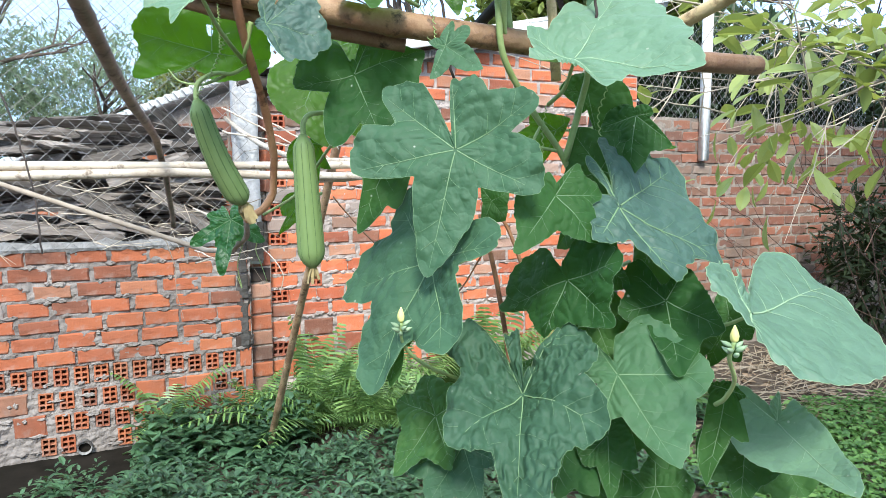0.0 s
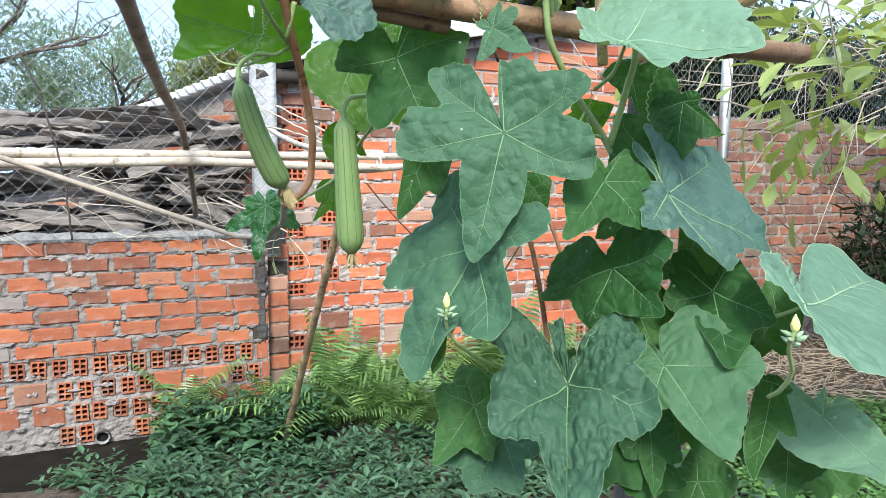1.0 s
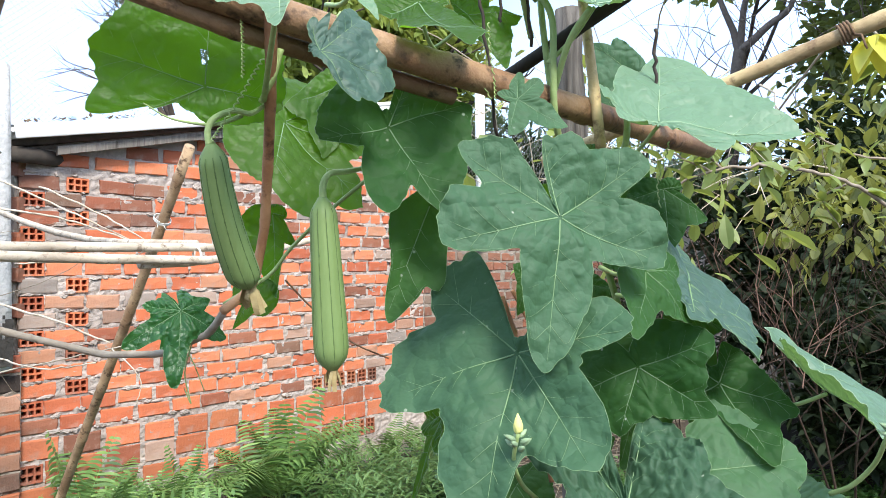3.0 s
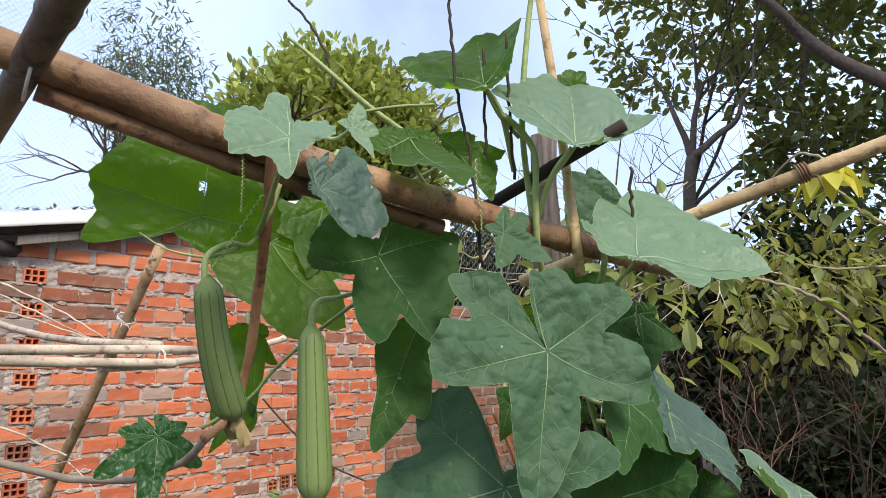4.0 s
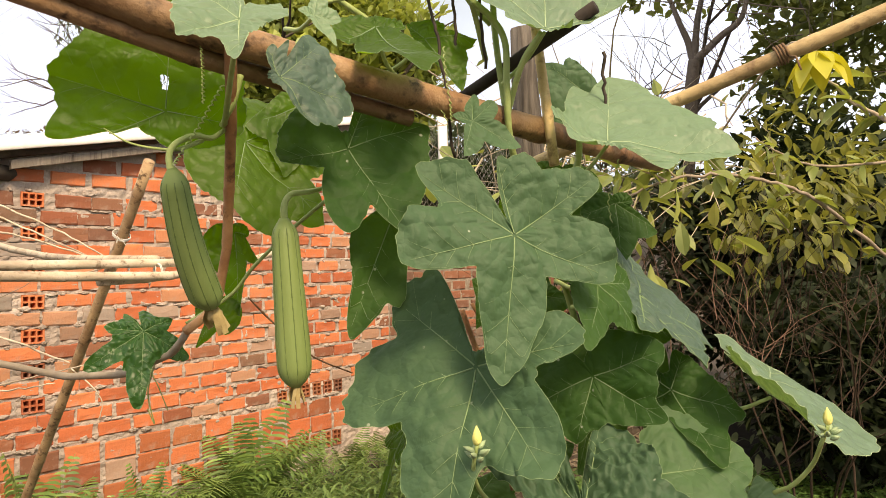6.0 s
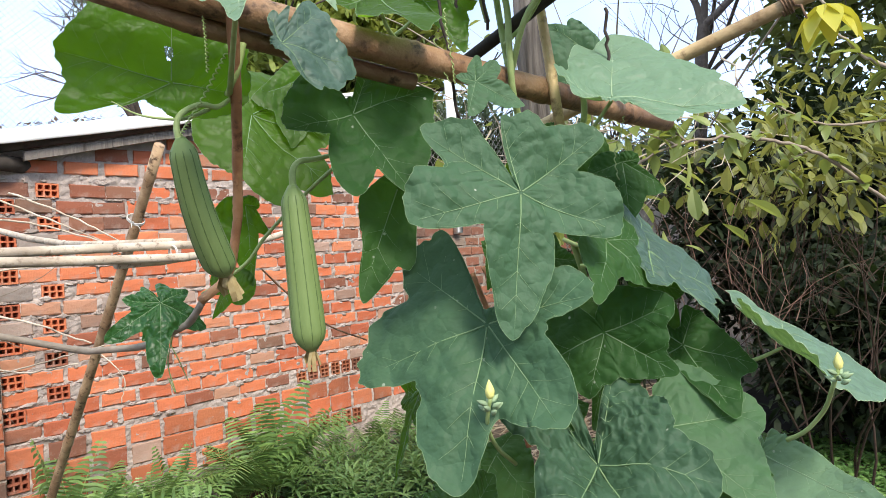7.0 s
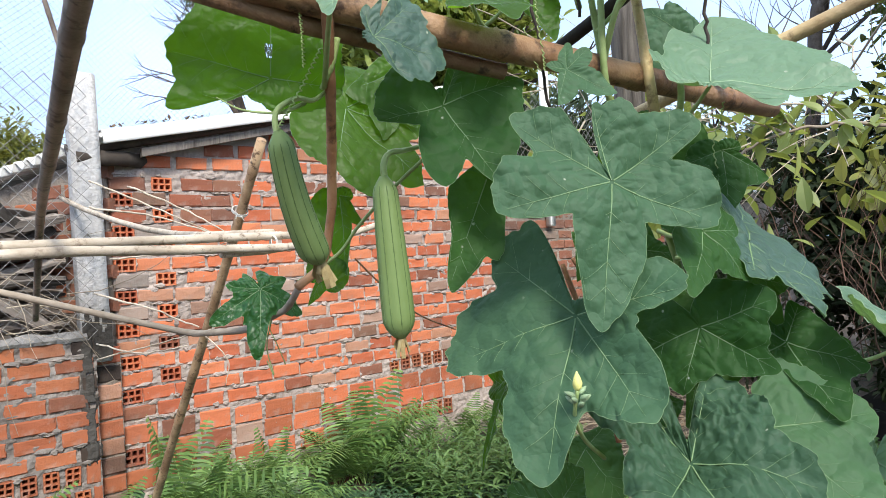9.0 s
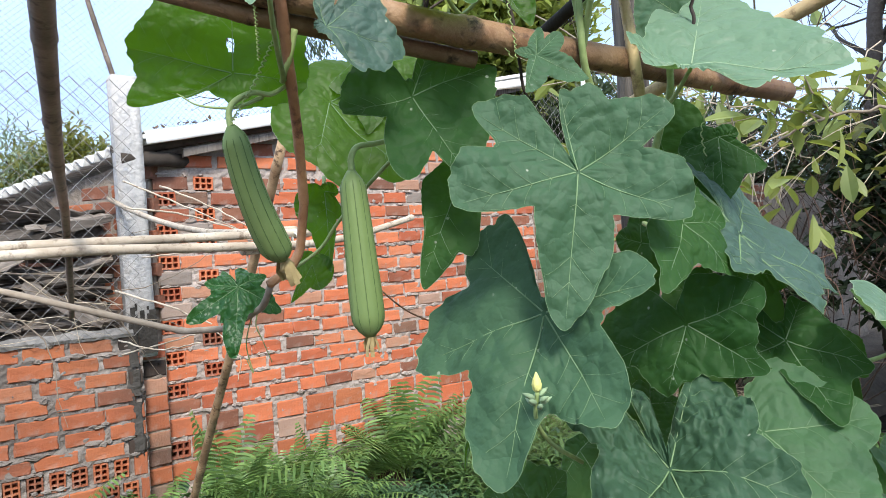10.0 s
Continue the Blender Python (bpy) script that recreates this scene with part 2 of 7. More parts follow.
def leaf_mat(name, top, deep, glow, rough=0.45, spec=0.5, vary=0.25, scale=14, thru=0.35, grain=62, crinkle=1.0):
    """A leaf: two tones, shifted from leaf to leaf, light shining through, and puckers between fine veins."""
    m, nt, b = material(name, rough, 0.0, spec)
    v = coords(nt, scale)
    f = noise_fac(nt, v, detail=2.0, rough=0.4, lo=0.2, hi=0.8)
    c = mix(nt, f, top, deep if grain == 0 else tuple(0.65 * p + 0.35 * q for p, q in zip(top, deep)))
    chance = nt.nodes.new("ShaderNodeNewGeometry").outputs["Random Per Island"] if grain == 0 else object_random(nt)
    hsv = nt.nodes.new("ShaderNodeHueSaturation")
    for sock, lo, hi in (("Value", 1 - vary, 1 + vary), ("Hue", 0.515, 0.485)):
        mr = nt.nodes.new("ShaderNodeMapRange")
        mr.inputs["To Min"].default_value, mr.inputs["To Max"].default_value = lo, hi
        nt.links.new(chance, mr.inputs["Value"])
        nt.links.new(mr.outputs[0], hsv.inputs[sock])
    nt.links.new(c, hsv.inputs["Color"])
    c = hsv.outputs[0]
    if grain:
        # pale specks and rubbed spots
        dot = nt.nodes.new("ShaderNodeTexVoronoi")
        dot.inputs["Scale"].default_value = 75
        nt.links.new(coords(nt, 1), dot.inputs["Vector"])
        near = nt.nodes.new("ShaderNodeMapRange")
        near.inputs["From Min"].default_value, near.inputs["From Max"].default_value = 0.14, 0.10
        nt.links.new(dot.outputs["Distance"], near.inputs["Value"])
        few = noise_fac(nt, coords(nt, 26), detail=2, lo=0.60, hi=0.66)
        both = nt.nodes.new("ShaderNodeMath")
        both.operation = "MULTIPLY"
        nt.links.new(near.outputs[0], both.inputs[0])
        nt.links.new(few, both.inputs[1])
        c = mix(nt, both.outputs[0], c, (0.42, 0.46, 0.36))
        # network of fine veins between blistered cells
        vor = nt.nodes.new("ShaderNodeTexVoronoi")
        vor.inputs["Scale"].default_value = grain
        warp = nt.nodes.new("ShaderNodeTexNoise")
        warp.inputs["Scale"].default_value = 60
        nt.links.new(coords(nt, 1), warp.inputs["Vector"])
        add = nt.nodes.new("ShaderNodeVectorMath")
        add.operation = "MULTIPLY_ADD"
        add.inputs[1].default_value = (0.012, 0.012, 0.012)
        nt.links.new(warp.outputs["Color"], add.inputs[0])
        nt.links.new(coords(nt, 1), add.inputs[2])
        nt.links.new(add.outputs[0], vor.inputs["Vector"])
        fold = noise_fac(nt, coords(nt, 160), detail=1.5, rough=0.45, lo=0.0, hi=2.5)
        inv = nt.nodes.new("ShaderNodeMath")
        inv.operation = "SUBTRACT"
        nt.links.new(fold, inv.inputs[0])
        nt.links.new(vor.outputs["Distance"], inv.inputs[1])
        vein = nt.nodes.new("ShaderNodeMapRange")
        vein.inputs["From Min"].default_value, vein.inputs["From Max"].default_value = 0.55, 0.85
        nt.links.new(vor.outputs["Distance"], vein.inputs["Value"])
        soft_vein = nt.nodes.new("ShaderNodeMath")
        soft_vein.operation = "MULTIPLY"
        soft_vein.inputs[1].default_value = 0.16
        nt.links.new(vein.outputs[0], soft_vein.inputs[0])
        c = mix(nt, soft_vein.outputs[0], c, tuple(min(1, 1.5 * x) for x in top))
        bump(nt, b, inv.outputs[0], 0.75 * crinkle, 0.0042)
    nt.links.new(c, b.inputs["Base Color"])
    t = nt.nodes.new("ShaderNodeBsdfTranslucent")
    glow_hsv = nt.nodes.new("ShaderNodeHueSaturation")
    glow_hsv.inputs["Color"].default_value = (*glow, 1)
    mr = nt.nodes.new("ShaderNodeMapRange")
    mr.inputs["To Min"].default_value, mr.inputs["To Max"].default_value = 0.8, 1.15
    nt.links.new(f, mr.inputs["Value"])
    nt.links.new(mr.outputs[0], glow_hsv.inputs["Value"])
    nt.links.new(glow_hsv.outputs[0], t.inputs["Color"])
    s = nt.nodes.new("ShaderNodeMixShader")
    s.inputs[0].default_value = thru
    nt.links.new(b.outputs[0], s.inputs[1])
    nt.links.new(t.outputs[0], s.inputs[2])
    nt.links.new(s.outputs[0], nt.nodes["Material Output"].inputs["Surface"])
    return m


LUFFA = leaf_mat("luffa_blade", (0.033, 0.092, 0.024), (0.020, 0.064, 0.015), (0.15, 0.38, 0.03), rough=0.62, spec=0.22, vary=0.30, thru=0.22)
# bluish sky sheen is mixed into this dusty blade colour
LUFFA_DUSTY_SHEEN = leaf_mat("luffa_blade_dusty_sheen", (0.045, 0.100, 0.056), (0.030, 0.074, 0.038), (0.12, 0.30, 0.05), rough=0.62, spec=0.30, vary=0.22, thru=0.16)
# lighter blue copy: the sky's reflection is put into the blade colour
LUFFA_SKY_SHEEN = leaf_mat("luffa_blade_sky_sheen", (0.062, 0.118, 0.088), (0.045, 0.092, 0.066), (0.12, 0.30, 0.06), rough=0.55, spec=0.4, vary=0.1, thru=0.14)
LUFFA_MID = leaf_mat("luffa_blade_mid", (0.068, 0.145, 0.072), (0.05, 0.115, 0.052), (0.18, 0.38, 0.07), rough=0.6, spec=0.25, vary=0.15, thru=0.22)
# paler copy for blades facing the sky: that light is in the colour
LUFFA_SKYLIT = leaf_mat("luffa_blade_skylit", (0.145, 0.250, 0.160), (0.110, 0.205, 0.125), (0.26, 0.46, 0.10), rough=0.5, spec=0.5, vary=0.12, thru=0.25, crinkle=0.8)
# yellower copy for blades lit from behind: the light is put into the colour
LUFFA_BACKLIT = leaf_mat("luffa_blade_backlit", (0.044, 0.115, 0.016), (0.030, 0.085, 0.010), (0.16, 0.36, 0.010), rough=0.45, spec=0.35, vary=0.2, thru=0.5)
LUFFA_GLOSSY = leaf_mat("luffa_blade_glossy", (0.026, 0.100, 0.022), (0.016, 0.070, 0.014), (0.12, 0.32, 0.03), rough=0.38, spec=0.45, vary=0.1, thru=0.18, crinkle=1.6)
# lighter veins to go with the skylit blade colour
VEIN_SKYLIT = plain_mat("leaf_vein_skylit", (0.34, 0.46, 0.28), (0.27, 0.39, 0.22), 60, 0.6, vary=0, bumpy=0)
VEIN = plain_mat("leaf_vein", (0.22, 0.33, 0.17), (0.15, 0.25, 0.11), 60, 0.6, vary=0, bumpy=0)
STEM = plain_mat("green_stem", (0.36, 0.44, 0.18), (0.22, 0.31, 0.11), 60, 0.5, vary=0.1)
FRUIT = plain_mat("luffa_skin", (0.205, 0.285, 0.105), (0.15, 0.225, 0.075), 70, 0.5, (1, 1, 0.3), vary=0.05, bumpy=0.15)
FRUIT_LINE = plain_mat("luffa_ridge", (0.07, 0.125, 0.04), (0.14, 0.20, 0.07), 70, 0.6, vary=0, bumpy=0)
DRIED = plain_mat("dried_flower", (0.55, 0.44, 0.22), (0.38, 0.28, 0.13), 80, 0.8)
YELLOWLEAF = leaf_mat("yellow_leaf", (0.62, 0.55, 0.07), (0.48, 0.46, 0.06), (0.7, 0.62, 0.06), grain=0, vary=0.2)
PETAL = plain_mat("bud_petal", (0.70, 0.66, 0.22), (0.55, 0.55, 0.20), 80, 0.6)
SEPAL = plain_mat("bud_sepal", (0.30, 0.40, 0.24), (0.22, 0.32, 0.18), 80, 0.6)
FERN = leaf_mat("fern_frond", (0.175, 0.30, 0.085), (0.06, 0.125, 0.035), (0.22, 0.38, 0.06), thru=0.14, grain=0, vary=0.5)
WEED = leaf_mat("weed_leaf", (0.085, 0.165, 0.085), (0.04, 0.092, 0.045), (0.12, 0.24, 0.06), thru=0.22, grain=0, vary=0.5)
WEED_PALE = leaf_mat("shoot_leaf", (0.17, 0.28, 0.10), (0.11, 0.20, 0.07), (0.24, 0.42, 0.10), grain=0, vary=0.35)
CLOVER = leaf_mat("clover_leaf", (0.165, 0.31, 0.09), (0.09, 0.195, 0.05), (0.15, 0.32, 0.05), grain=0, vary=0.35)
LIME = leaf_mat("lime_leaf", (0.33, 0.39, 0.13), (0.20, 0.26, 0.075), (0.42, 0.48, 0.08), grain=0, vary=0.4)
# shade under the canopy is put into this dark leaf colour
SHADED_DARKLEAF = leaf_mat("shaded_dark_leaf", (0.034, 0.050, 0.023), (0.014, 0.023, 0.011), (0.035, 0.06, 0.012), rough=0.6, spec=0.2, thru=0.2, grain=0, vary=0.5)
# haze of distance is put into this pale leaf colour
FARLEAF_HAZE = leaf_mat("far_leaf_haze", (0.27, 0.335, 0.22), (0.14, 0.19, 0.115), (0.36, 0.45, 0.24), grain=0, vary=0.5)
TREELEAF = leaf_mat("tree_leaf", (0.135, 0.160, 0.052), (0.050, 0.072, 0.024), (0.26, 0.30, 0.06), rough=0.5, spec=0.35, thru=0.34, grain=0, vary=0.7)
OLIVE_LEAF = leaf_mat("olive_dull_leaf", (0.21, 0.225, 0.055), (0.06, 0.075, 0.024), (0.38, 0.38, 0.07), grain=0, vary=0.75)
GREYLEAF = leaf_mat("grey_green_leaf", (0.11, 0.145, 0.085), (0.07, 0.10, 0.055), (0.16, 0.22, 0.10), grain=0, vary=0.4)
OLIVE = leaf_mat("olive_leaf", (0.36, 0.43, 0.10), (0.13, 0.19, 0.045), (0.46, 0.52, 0.11), grain=0, vary=0.6)


def soil_mat():
    m, nt, b = material("soil", 0.95)
    geo = nt.nodes.new("ShaderNodeNewGeometry")
    f = noise_fac(nt, geo.outputs["Position"], 18, 10)
    w = noise_fac(nt, geo.outputs["Position"], 1.3, 6)
    c = mix(nt, f, (0.12, 0.092, 0.07), (0.05, 0.038, 0.029))
    c = mix(nt, w, c, (0.15, 0.118, 0.09))
    nt.links.new(c, b.inputs["Base Color"])
    bump(nt, b, f, 0.8, 0.02)
    return m


SOIL = soil_mat()
MUD = plain_mat("wet_mud", (0.012, 0.011, 0.009), (0.026, 0.022, 0.018), 8, 0.95, vary=0, spec=0.02)
LITTER = plain_mat("dead_leaf", (0.30, 0.22, 0.145), (0.17, 0.12, 0.08), 40, 0.9, vary=0.4)


# ---- builders ----
def world_of(ob):
    m = ob.matrix_basis.copy()
    return world_of(ob.parent) @ ob.matrix_parent_inverse @ m if ob.parent else m


def attach(ob, parent):
    ob.parent = parent
    ob.matrix_parent_inverse = world_of(parent).inverted()
    return ob


def thing(name, at, label, category, group="", kind=""):
    ob = new(name)
    ob.location = at
    ob.empty_display_size = 0.05
    return tagged(ob, label, category, group, kind)


def part(name, bm, mat, parent=None, label="", smooth=True, at=(0, 0, 0)):
    """Links a bmesh, whose points are relative to at, as one mesh object."""
    me = bpy.data.meshes.new(name)
    bm.to_mesh(me)
    bm.free()
    if smooth:
        me.shade_smooth()
    for mt in mat if isinstance(mat, (list, tuple)) else (mat,):
        me.materials.append(mt)
    ob = new(name, me)
    ob.location = at
    if parent:
        attach(ob, parent)
    if label:
        tagged(ob, label)
    return ob


def raw(name, verts, faces, mat, parent=None, smooth=False):
    me = bpy.data.meshes.new(name)
    me.from_pydata(verts, [], faces)
    if smooth:
        me.shade_smooth()
    me.materials.append(mat)
    ob = new(name, me)
    if parent:
        attach(ob, parent)
    return ob


def tube(bm, pts, radii, seg=8, cap=True, mat=0):
    """A tube along a line of points, each with its radius."""
    pts = [Vector(p) for p in pts]
    if not isinstance(radii, (list, tuple)):
        radii = [radii] * len(pts)
    rings, side = [], None
    for i, p in enumerate(pts):
        d = (pts[min(i + 1, len(pts) - 1)] - pts[max(i - 1, 0)]).normalized()
        if side is None:
            side = d.orthogonal().normalized()
        side = (side - d * side.dot(d)).normalized()
        up = d.cross(side)
        rings.append([bm.verts.new(p + (side * math.cos(a) + up * math.sin(a)) * radii[i]) for a in (2 * math.pi * k / seg for k in range(seg))])
    for a, b in zip(rings, rings[1:]):
        for k in range(seg):
            bm.faces.new((a[k], a[(k + 1) % seg], b[(k + 1) % seg], b[k])).material_index = mat
    if cap:
        for r, flip in ((rings[0], True), (rings[-1], False)):
            bm.faces.new(r[::-1] if flip else r).material_index = mat
    return rings


def smooth_line(pts, n=6):
    """Catmull-Rom through the points."""
    p = [Vector(q) for q in pts]
    p = [p[0] * 2 - p[1]] + p + [p[-1] * 2 - p[-2]]
    out = []
    for i in range(1, len(p) - 2):
        for k in range(n):
            t = k / n
            out.append(0.5 * (2 * p[i] + (p[i + 1] - p[i - 1]) * t + (2 * p[i - 1] - 5 * p[i] + 4 * p[i + 1] - p[i + 2]) * t * t + (3 * p[i] - p[i - 1] - 3 * p[i + 1] + p[i + 2]) * t ** 3))
    return out + [p[-2]]


def box(bm, lo, hi, jitter=0.0, rng=random):
    vs = [bm.verts.new([(lo, hi)[b][a] + rng.uniform(-jitter, jitter) for a, b in enumerate(bits)]) for bits in ((0, 0, 0), (1, 0, 0), (1, 1, 0), (0, 1, 0), (0, 0, 1), (1, 0, 1), (1, 1, 1), (0, 1, 1))]
    for f in ((3, 2, 1, 0), (4, 5, 6, 7), (0, 1, 5, 4), (1, 2, 6, 5), (2, 3, 7, 6), (3, 0, 4, 7)):
        bm.faces.new([vs[i] for i in f])
    return vs


def bamboo(name, pts, r0, r1, mat, label, node=0.16, seg=14, kind_="bamboo pole", bend=0.0):
    """A bamboo pole with swollen nodes along a line."""
    rng = random.Random(len(bpy.data.objects))
    line = [p + Vector((noise.noise((p.x * 9, p.y * 9, p.z * 9 + r0 * 900)), noise.noise((p.y * 9, p.z * 9, p.x * 9 + 5)), noise.noise((p.z * 9, p.x * 9 + 3, p.y * 9)))) * r0 * 0.16 for p in smooth_line(pts, 8)]
    lens = [0.0]
    for a, b in zip(line, line[1:]):
        lens.append(lens[-1] + (b - a).length)
    total = lens[-1]

    def at(s):
        s = min(max(s, 0), total)
        for i in range(len(lens) - 1):
            if s <= lens[i + 1] or i == len(lens) - 2:
                k = (s - lens[i]) / max(lens[i + 1] - lens[i], 1e-9)
                return line[i].lerp(line[i + 1], k)

    stops, s = [(0.0, 1.0)], rng.uniform(0.3, 0.9) * node
    while s < total - 0.01:
        stops += [(s - 0.012, 1.0), (s - 0.004, 1.10), (s, 1.04), (s + 0.004, 1.12), (s + 0.013, 1.0)]
        s += node * rng.uniform(0.85, 1.2)
    stops.append((total, 1.0))
    bm = bmesh.new()
    tube(bm, [at(a) for a, _ in stops], [(r0 + (r1 - r0) * a / total) * k for a, k in stops], seg)
    base = Vector(pts[0])
    bmesh.ops.translate(bm, verts=bm.verts, vec=-base)
    ob = part(name, bm, mat, at=base)
    return tagged(ob, label, kind_)


# ---- brick walls, plan along x ----
def brick_mesh(name, l, h, d, mat, rng):
    """A worn brick: a box with one chamfer ring on its face."""
    bm = bmesh.new()
    c = 0.006
    j = lambda s: rng.uniform(-s, s)
    def ring(y, inset):
        return [bm.verts.new((sx * (l / 2 - inset) + j(0.0042), y + j(0.0022), sz * (h / 2 - inset) + j(0.002))) for sx, sz in ((-1, -1), (0, -1), (1, -1), (1, 0), (1, 1), (0, 1), (-1, 1), (-1, 0))]
    a, b, k = ring(0.0, c), ring(c, 0.0), ring(d, 0.0)
    for p, q in ((a, b), (b, k)):
        for i in range(8):
            bm.faces.new((p[i], q[i], q[(i + 1) % 8], p[(i + 1) % 8]))
    mid = bm.verts.new((j(0.01), j(0.002), j(0.005)))
    for i in range(8):
        bm.faces.new((a[i], a[(i + 1) % 8], mid))
    bmesh.ops.recalc_face_normals(bm, faces=bm.faces)
    me = bpy.data.meshes.new(name)
    bm.to_mesh(me)
    bm.free()
    me.materials.append(mat)
    return me


def vent_mesh(name, w, h, d, nx, nz, mat, rng):
    """The end of a hollow brick: a grid of webs round deep square holes."""
    bm = bmesh.new()
    web = 0.009
    xs, zs = [], []
    for n, size, out in ((nx, w, xs), (nz, h, zs)):
        hole = (size - web * (n + 1)) / n
        p = -size / 2
        for i in range(n):
            out += [p + web * 0 + (0 if i == 0 else 0), p + web]
            p += web + hole
        out += [p, p + web]
    grid = {}
    for i, x in enumerate(xs):
        for k, z in enumerate(zs):
            grid[i, k] = bm.verts.new((x + rng.uniform(-0.001, 0.001), rng.uniform(-0.0015, 0.0015), z + rng.uniform(-0.001, 0.001)))
    for i in range(len(xs) - 1):
        for k in range(len(zs) - 1):
            q = [grid[i, k], grid[i + 1, k], grid[i + 1, k + 1], grid[i, k + 1]]
            if i % 2 and k % 2:
                back = [bm.verts.new(v.co + Vector((0, d, 0))) for v in q]
                for a in range(4):
                    bm.faces.new((q[a], q[(a + 1) % 4], back[(a + 1) % 4], back[a]))
                bm.faces.new(back)
            else:
                bm.faces.new(q)
    n, m = len(xs) - 1, len(zs) - 1
    rim = [(0, 0), (n, 0), (n, m), (0, m)]
    for a in range(4):
        p, q = grid[rim[a]], grid[rim[(a + 1) % 4]]
        bm.faces.new((q, p, bm.verts.new(p.co + Vector((0, d, 0))), bm.verts.new(q.co + Vector((0, d, 0)))))
    me = bpy.data.meshes.new(name)
    bm.to_mesh(me)
    bm.free()
    me.materials.append(mat)
    return me


def core(name, x0, x1, y0, y1, z0, z1, mat, label, vents=()):
    """The mortar body of a wall, with an uneven face."""
    bm = bmesh.new()
    cell = 0.016 if vents else 0.035
    nx, nz = max(2, int((x1 - x0) / cell)), max(2, int((z1 - z0) / cell))
    rows = [[bm.verts.new((x0 + (x1 - x0) * i / nx, y0 + 0.013 * noise.noise((i * cell * 28, k * cell * 36, x0)) + 0.005 * noise.noise((i * cell * 9, k * cell * 11, x0 + 4)), z0 + (z1 - z0) * k / nz + (0.014 * noise.noise((i * cell * 7, 5, x0)) if k == nz else 0))) for i in range(nx + 1)] for k in range(nz + 1)]
    for k in range(nz):
        for i in range(nx):
            cx, cz = x0 + (x1 - x0) * (i + 0.5) / nx, z0 + (z1 - z0) * (k + 0.5) / nz
            if any(abs(cx - vx) < hw - 0.002 and abs(cz - vz) < hh - 0.002 for vx, vz, hw, hh in vents):
                continue
            bm.faces.new((rows[k][i], rows[k][i + 1], rows[k + 1][i + 1], rows[k + 1][i]))
    back = [bm.verts.new((v.co.x, y1, v.co.z)) for v in rows[-1]]
    foot = [bm.verts.new((v.co.x, y1, z0)) for v in rows[-1]]
    for i in range(nx):
        bm.faces.new((rows[-1][i], rows[-1][i + 1], back[i + 1], back[i]))
        bm.faces.new((back[i], back[i + 1], foot[i + 1], foot[i]))
    for e in (0, nx):
        bm.faces.new([r[e] for r in rows] + [back[e], foot[e]])
    ob = part(name, bm, mat, smooth=False)
    return tagged(ob, label, "wall", kind="structure")


def lay(wall, y, x0, x1, z, height, length, gap, meshes, rng, shift=0.0, skip=()):
    """One course of bricks, as parts of a wall, with its lower edge at z. Returns nothing."""
    x = x0 - shift
    while x < x1 - 0.02:
        l = length * rng.uniform(0.95, 1.05)
        a, b = max(x, x0), min(x + l, x1)
        x += l + gap * rng.uniform(0.45, 1.7)
        if b - a < 0.03 or any(s - 0.005 < (a + b) / 2 < e + 0.005 for s, e in skip):
            continue
        put(wall, "brick", rng.choice(meshes), ((a + b) / 2, y + rng.uniform(-0.003, 0.003), z + height / 2 + rng.uniform(-0.004, 0.004)), (b - a) / length, rng, rng.uniform(0.9, 1.05))


def put(wall, name, me, at, sx, rng, sz=1.0):
    ob = new(name, me)
    ob.location, ob.scale = at, (sx, 1, sz)
    ob.rotation_euler = (rng.uniform(-0.02, 0.02), rng.gauss(0, 0.012), rng.uniform(-0.02, 0.02))
    return attach(ob, wall)


# ---- ground ----
def ground_height(x, y):
    z = 0.06 + 0.016 * noise.noise((x * 0.9, y * 0.9, 2)) + 0.010 * noise.noise((x * 4, y * 4, 7))
    mud = max(0, min(1, (0.35 - x + 0.15 * noise.noise((y * 3, 1, 5))) / 0.3)) * max(0, min(1, (y - 3.45 + 0.2 * noise.noise((x * 2.2, 3, 5))) / 0.25))
    ditch = max(0, min(1, (x - 5.05 - 0.1 * noise.noise((y * 2, 1, 1))) / 0.12)) * max(0, min(1, (8.5 - x) / 0.5)) * max(0, min(1, (3.2 - y) / 0.4))
    return z - 0.07 * mud - 0.4 * ditch


bm = bmesh.new()
cuts = [-90, -40, -18, -9, -5] + [-3 + 0.1 * i for i in range(121)] + [11, 14, 20, 35, 60, 100]
cuts_y = [-90, -40, -18, -9, -5] + [-3 + 0.1 * i for i in range(81)] + [6, 8, 12, 20, 35, 60, 100]
rows = [[bm.verts.new((x, y, ground_height(x, y))) for x in cuts] for y in cuts_y]
for a, b in zip(rows, rows[1:]):
    for i in range(len(cuts) - 1):
        bm.faces.new((a[i], a[i + 1], b[i + 1], b[i]))
ground = tagged(part("ground", bm, SOIL), "bare brown garden soil with dry litter", "ground", kind="structure")

bm = bmesh.new()
vs = [bm.verts.new(p) for p in ((-3, 3.0, 0.03), (0.6, 3.0, 0.03), (0.6, 4.1, 0.03), (-3, 4.1, 0.03))]
bm.faces.new(vs)
tagged(part("water", bm, MUD), "black muddy water along the foot of the brick wall", "water", kind="structure")
bm = bmesh.new()
vs = [bm.verts.new(p) for p in ((5.0, -3, -0.22), (8.6, -3, -0.22), (8.6, 3.3, -0.22), (5.0, 3.3, -0.22))]
bm.faces.new(vs)
tagged(part("water", bm, MUD), "dark still water in a ditch", "water", kind="structure")

# ---- walls: mortar bodies, bricks come last ----
LEFT_Y, SHED_Y = 4.06, 4.2
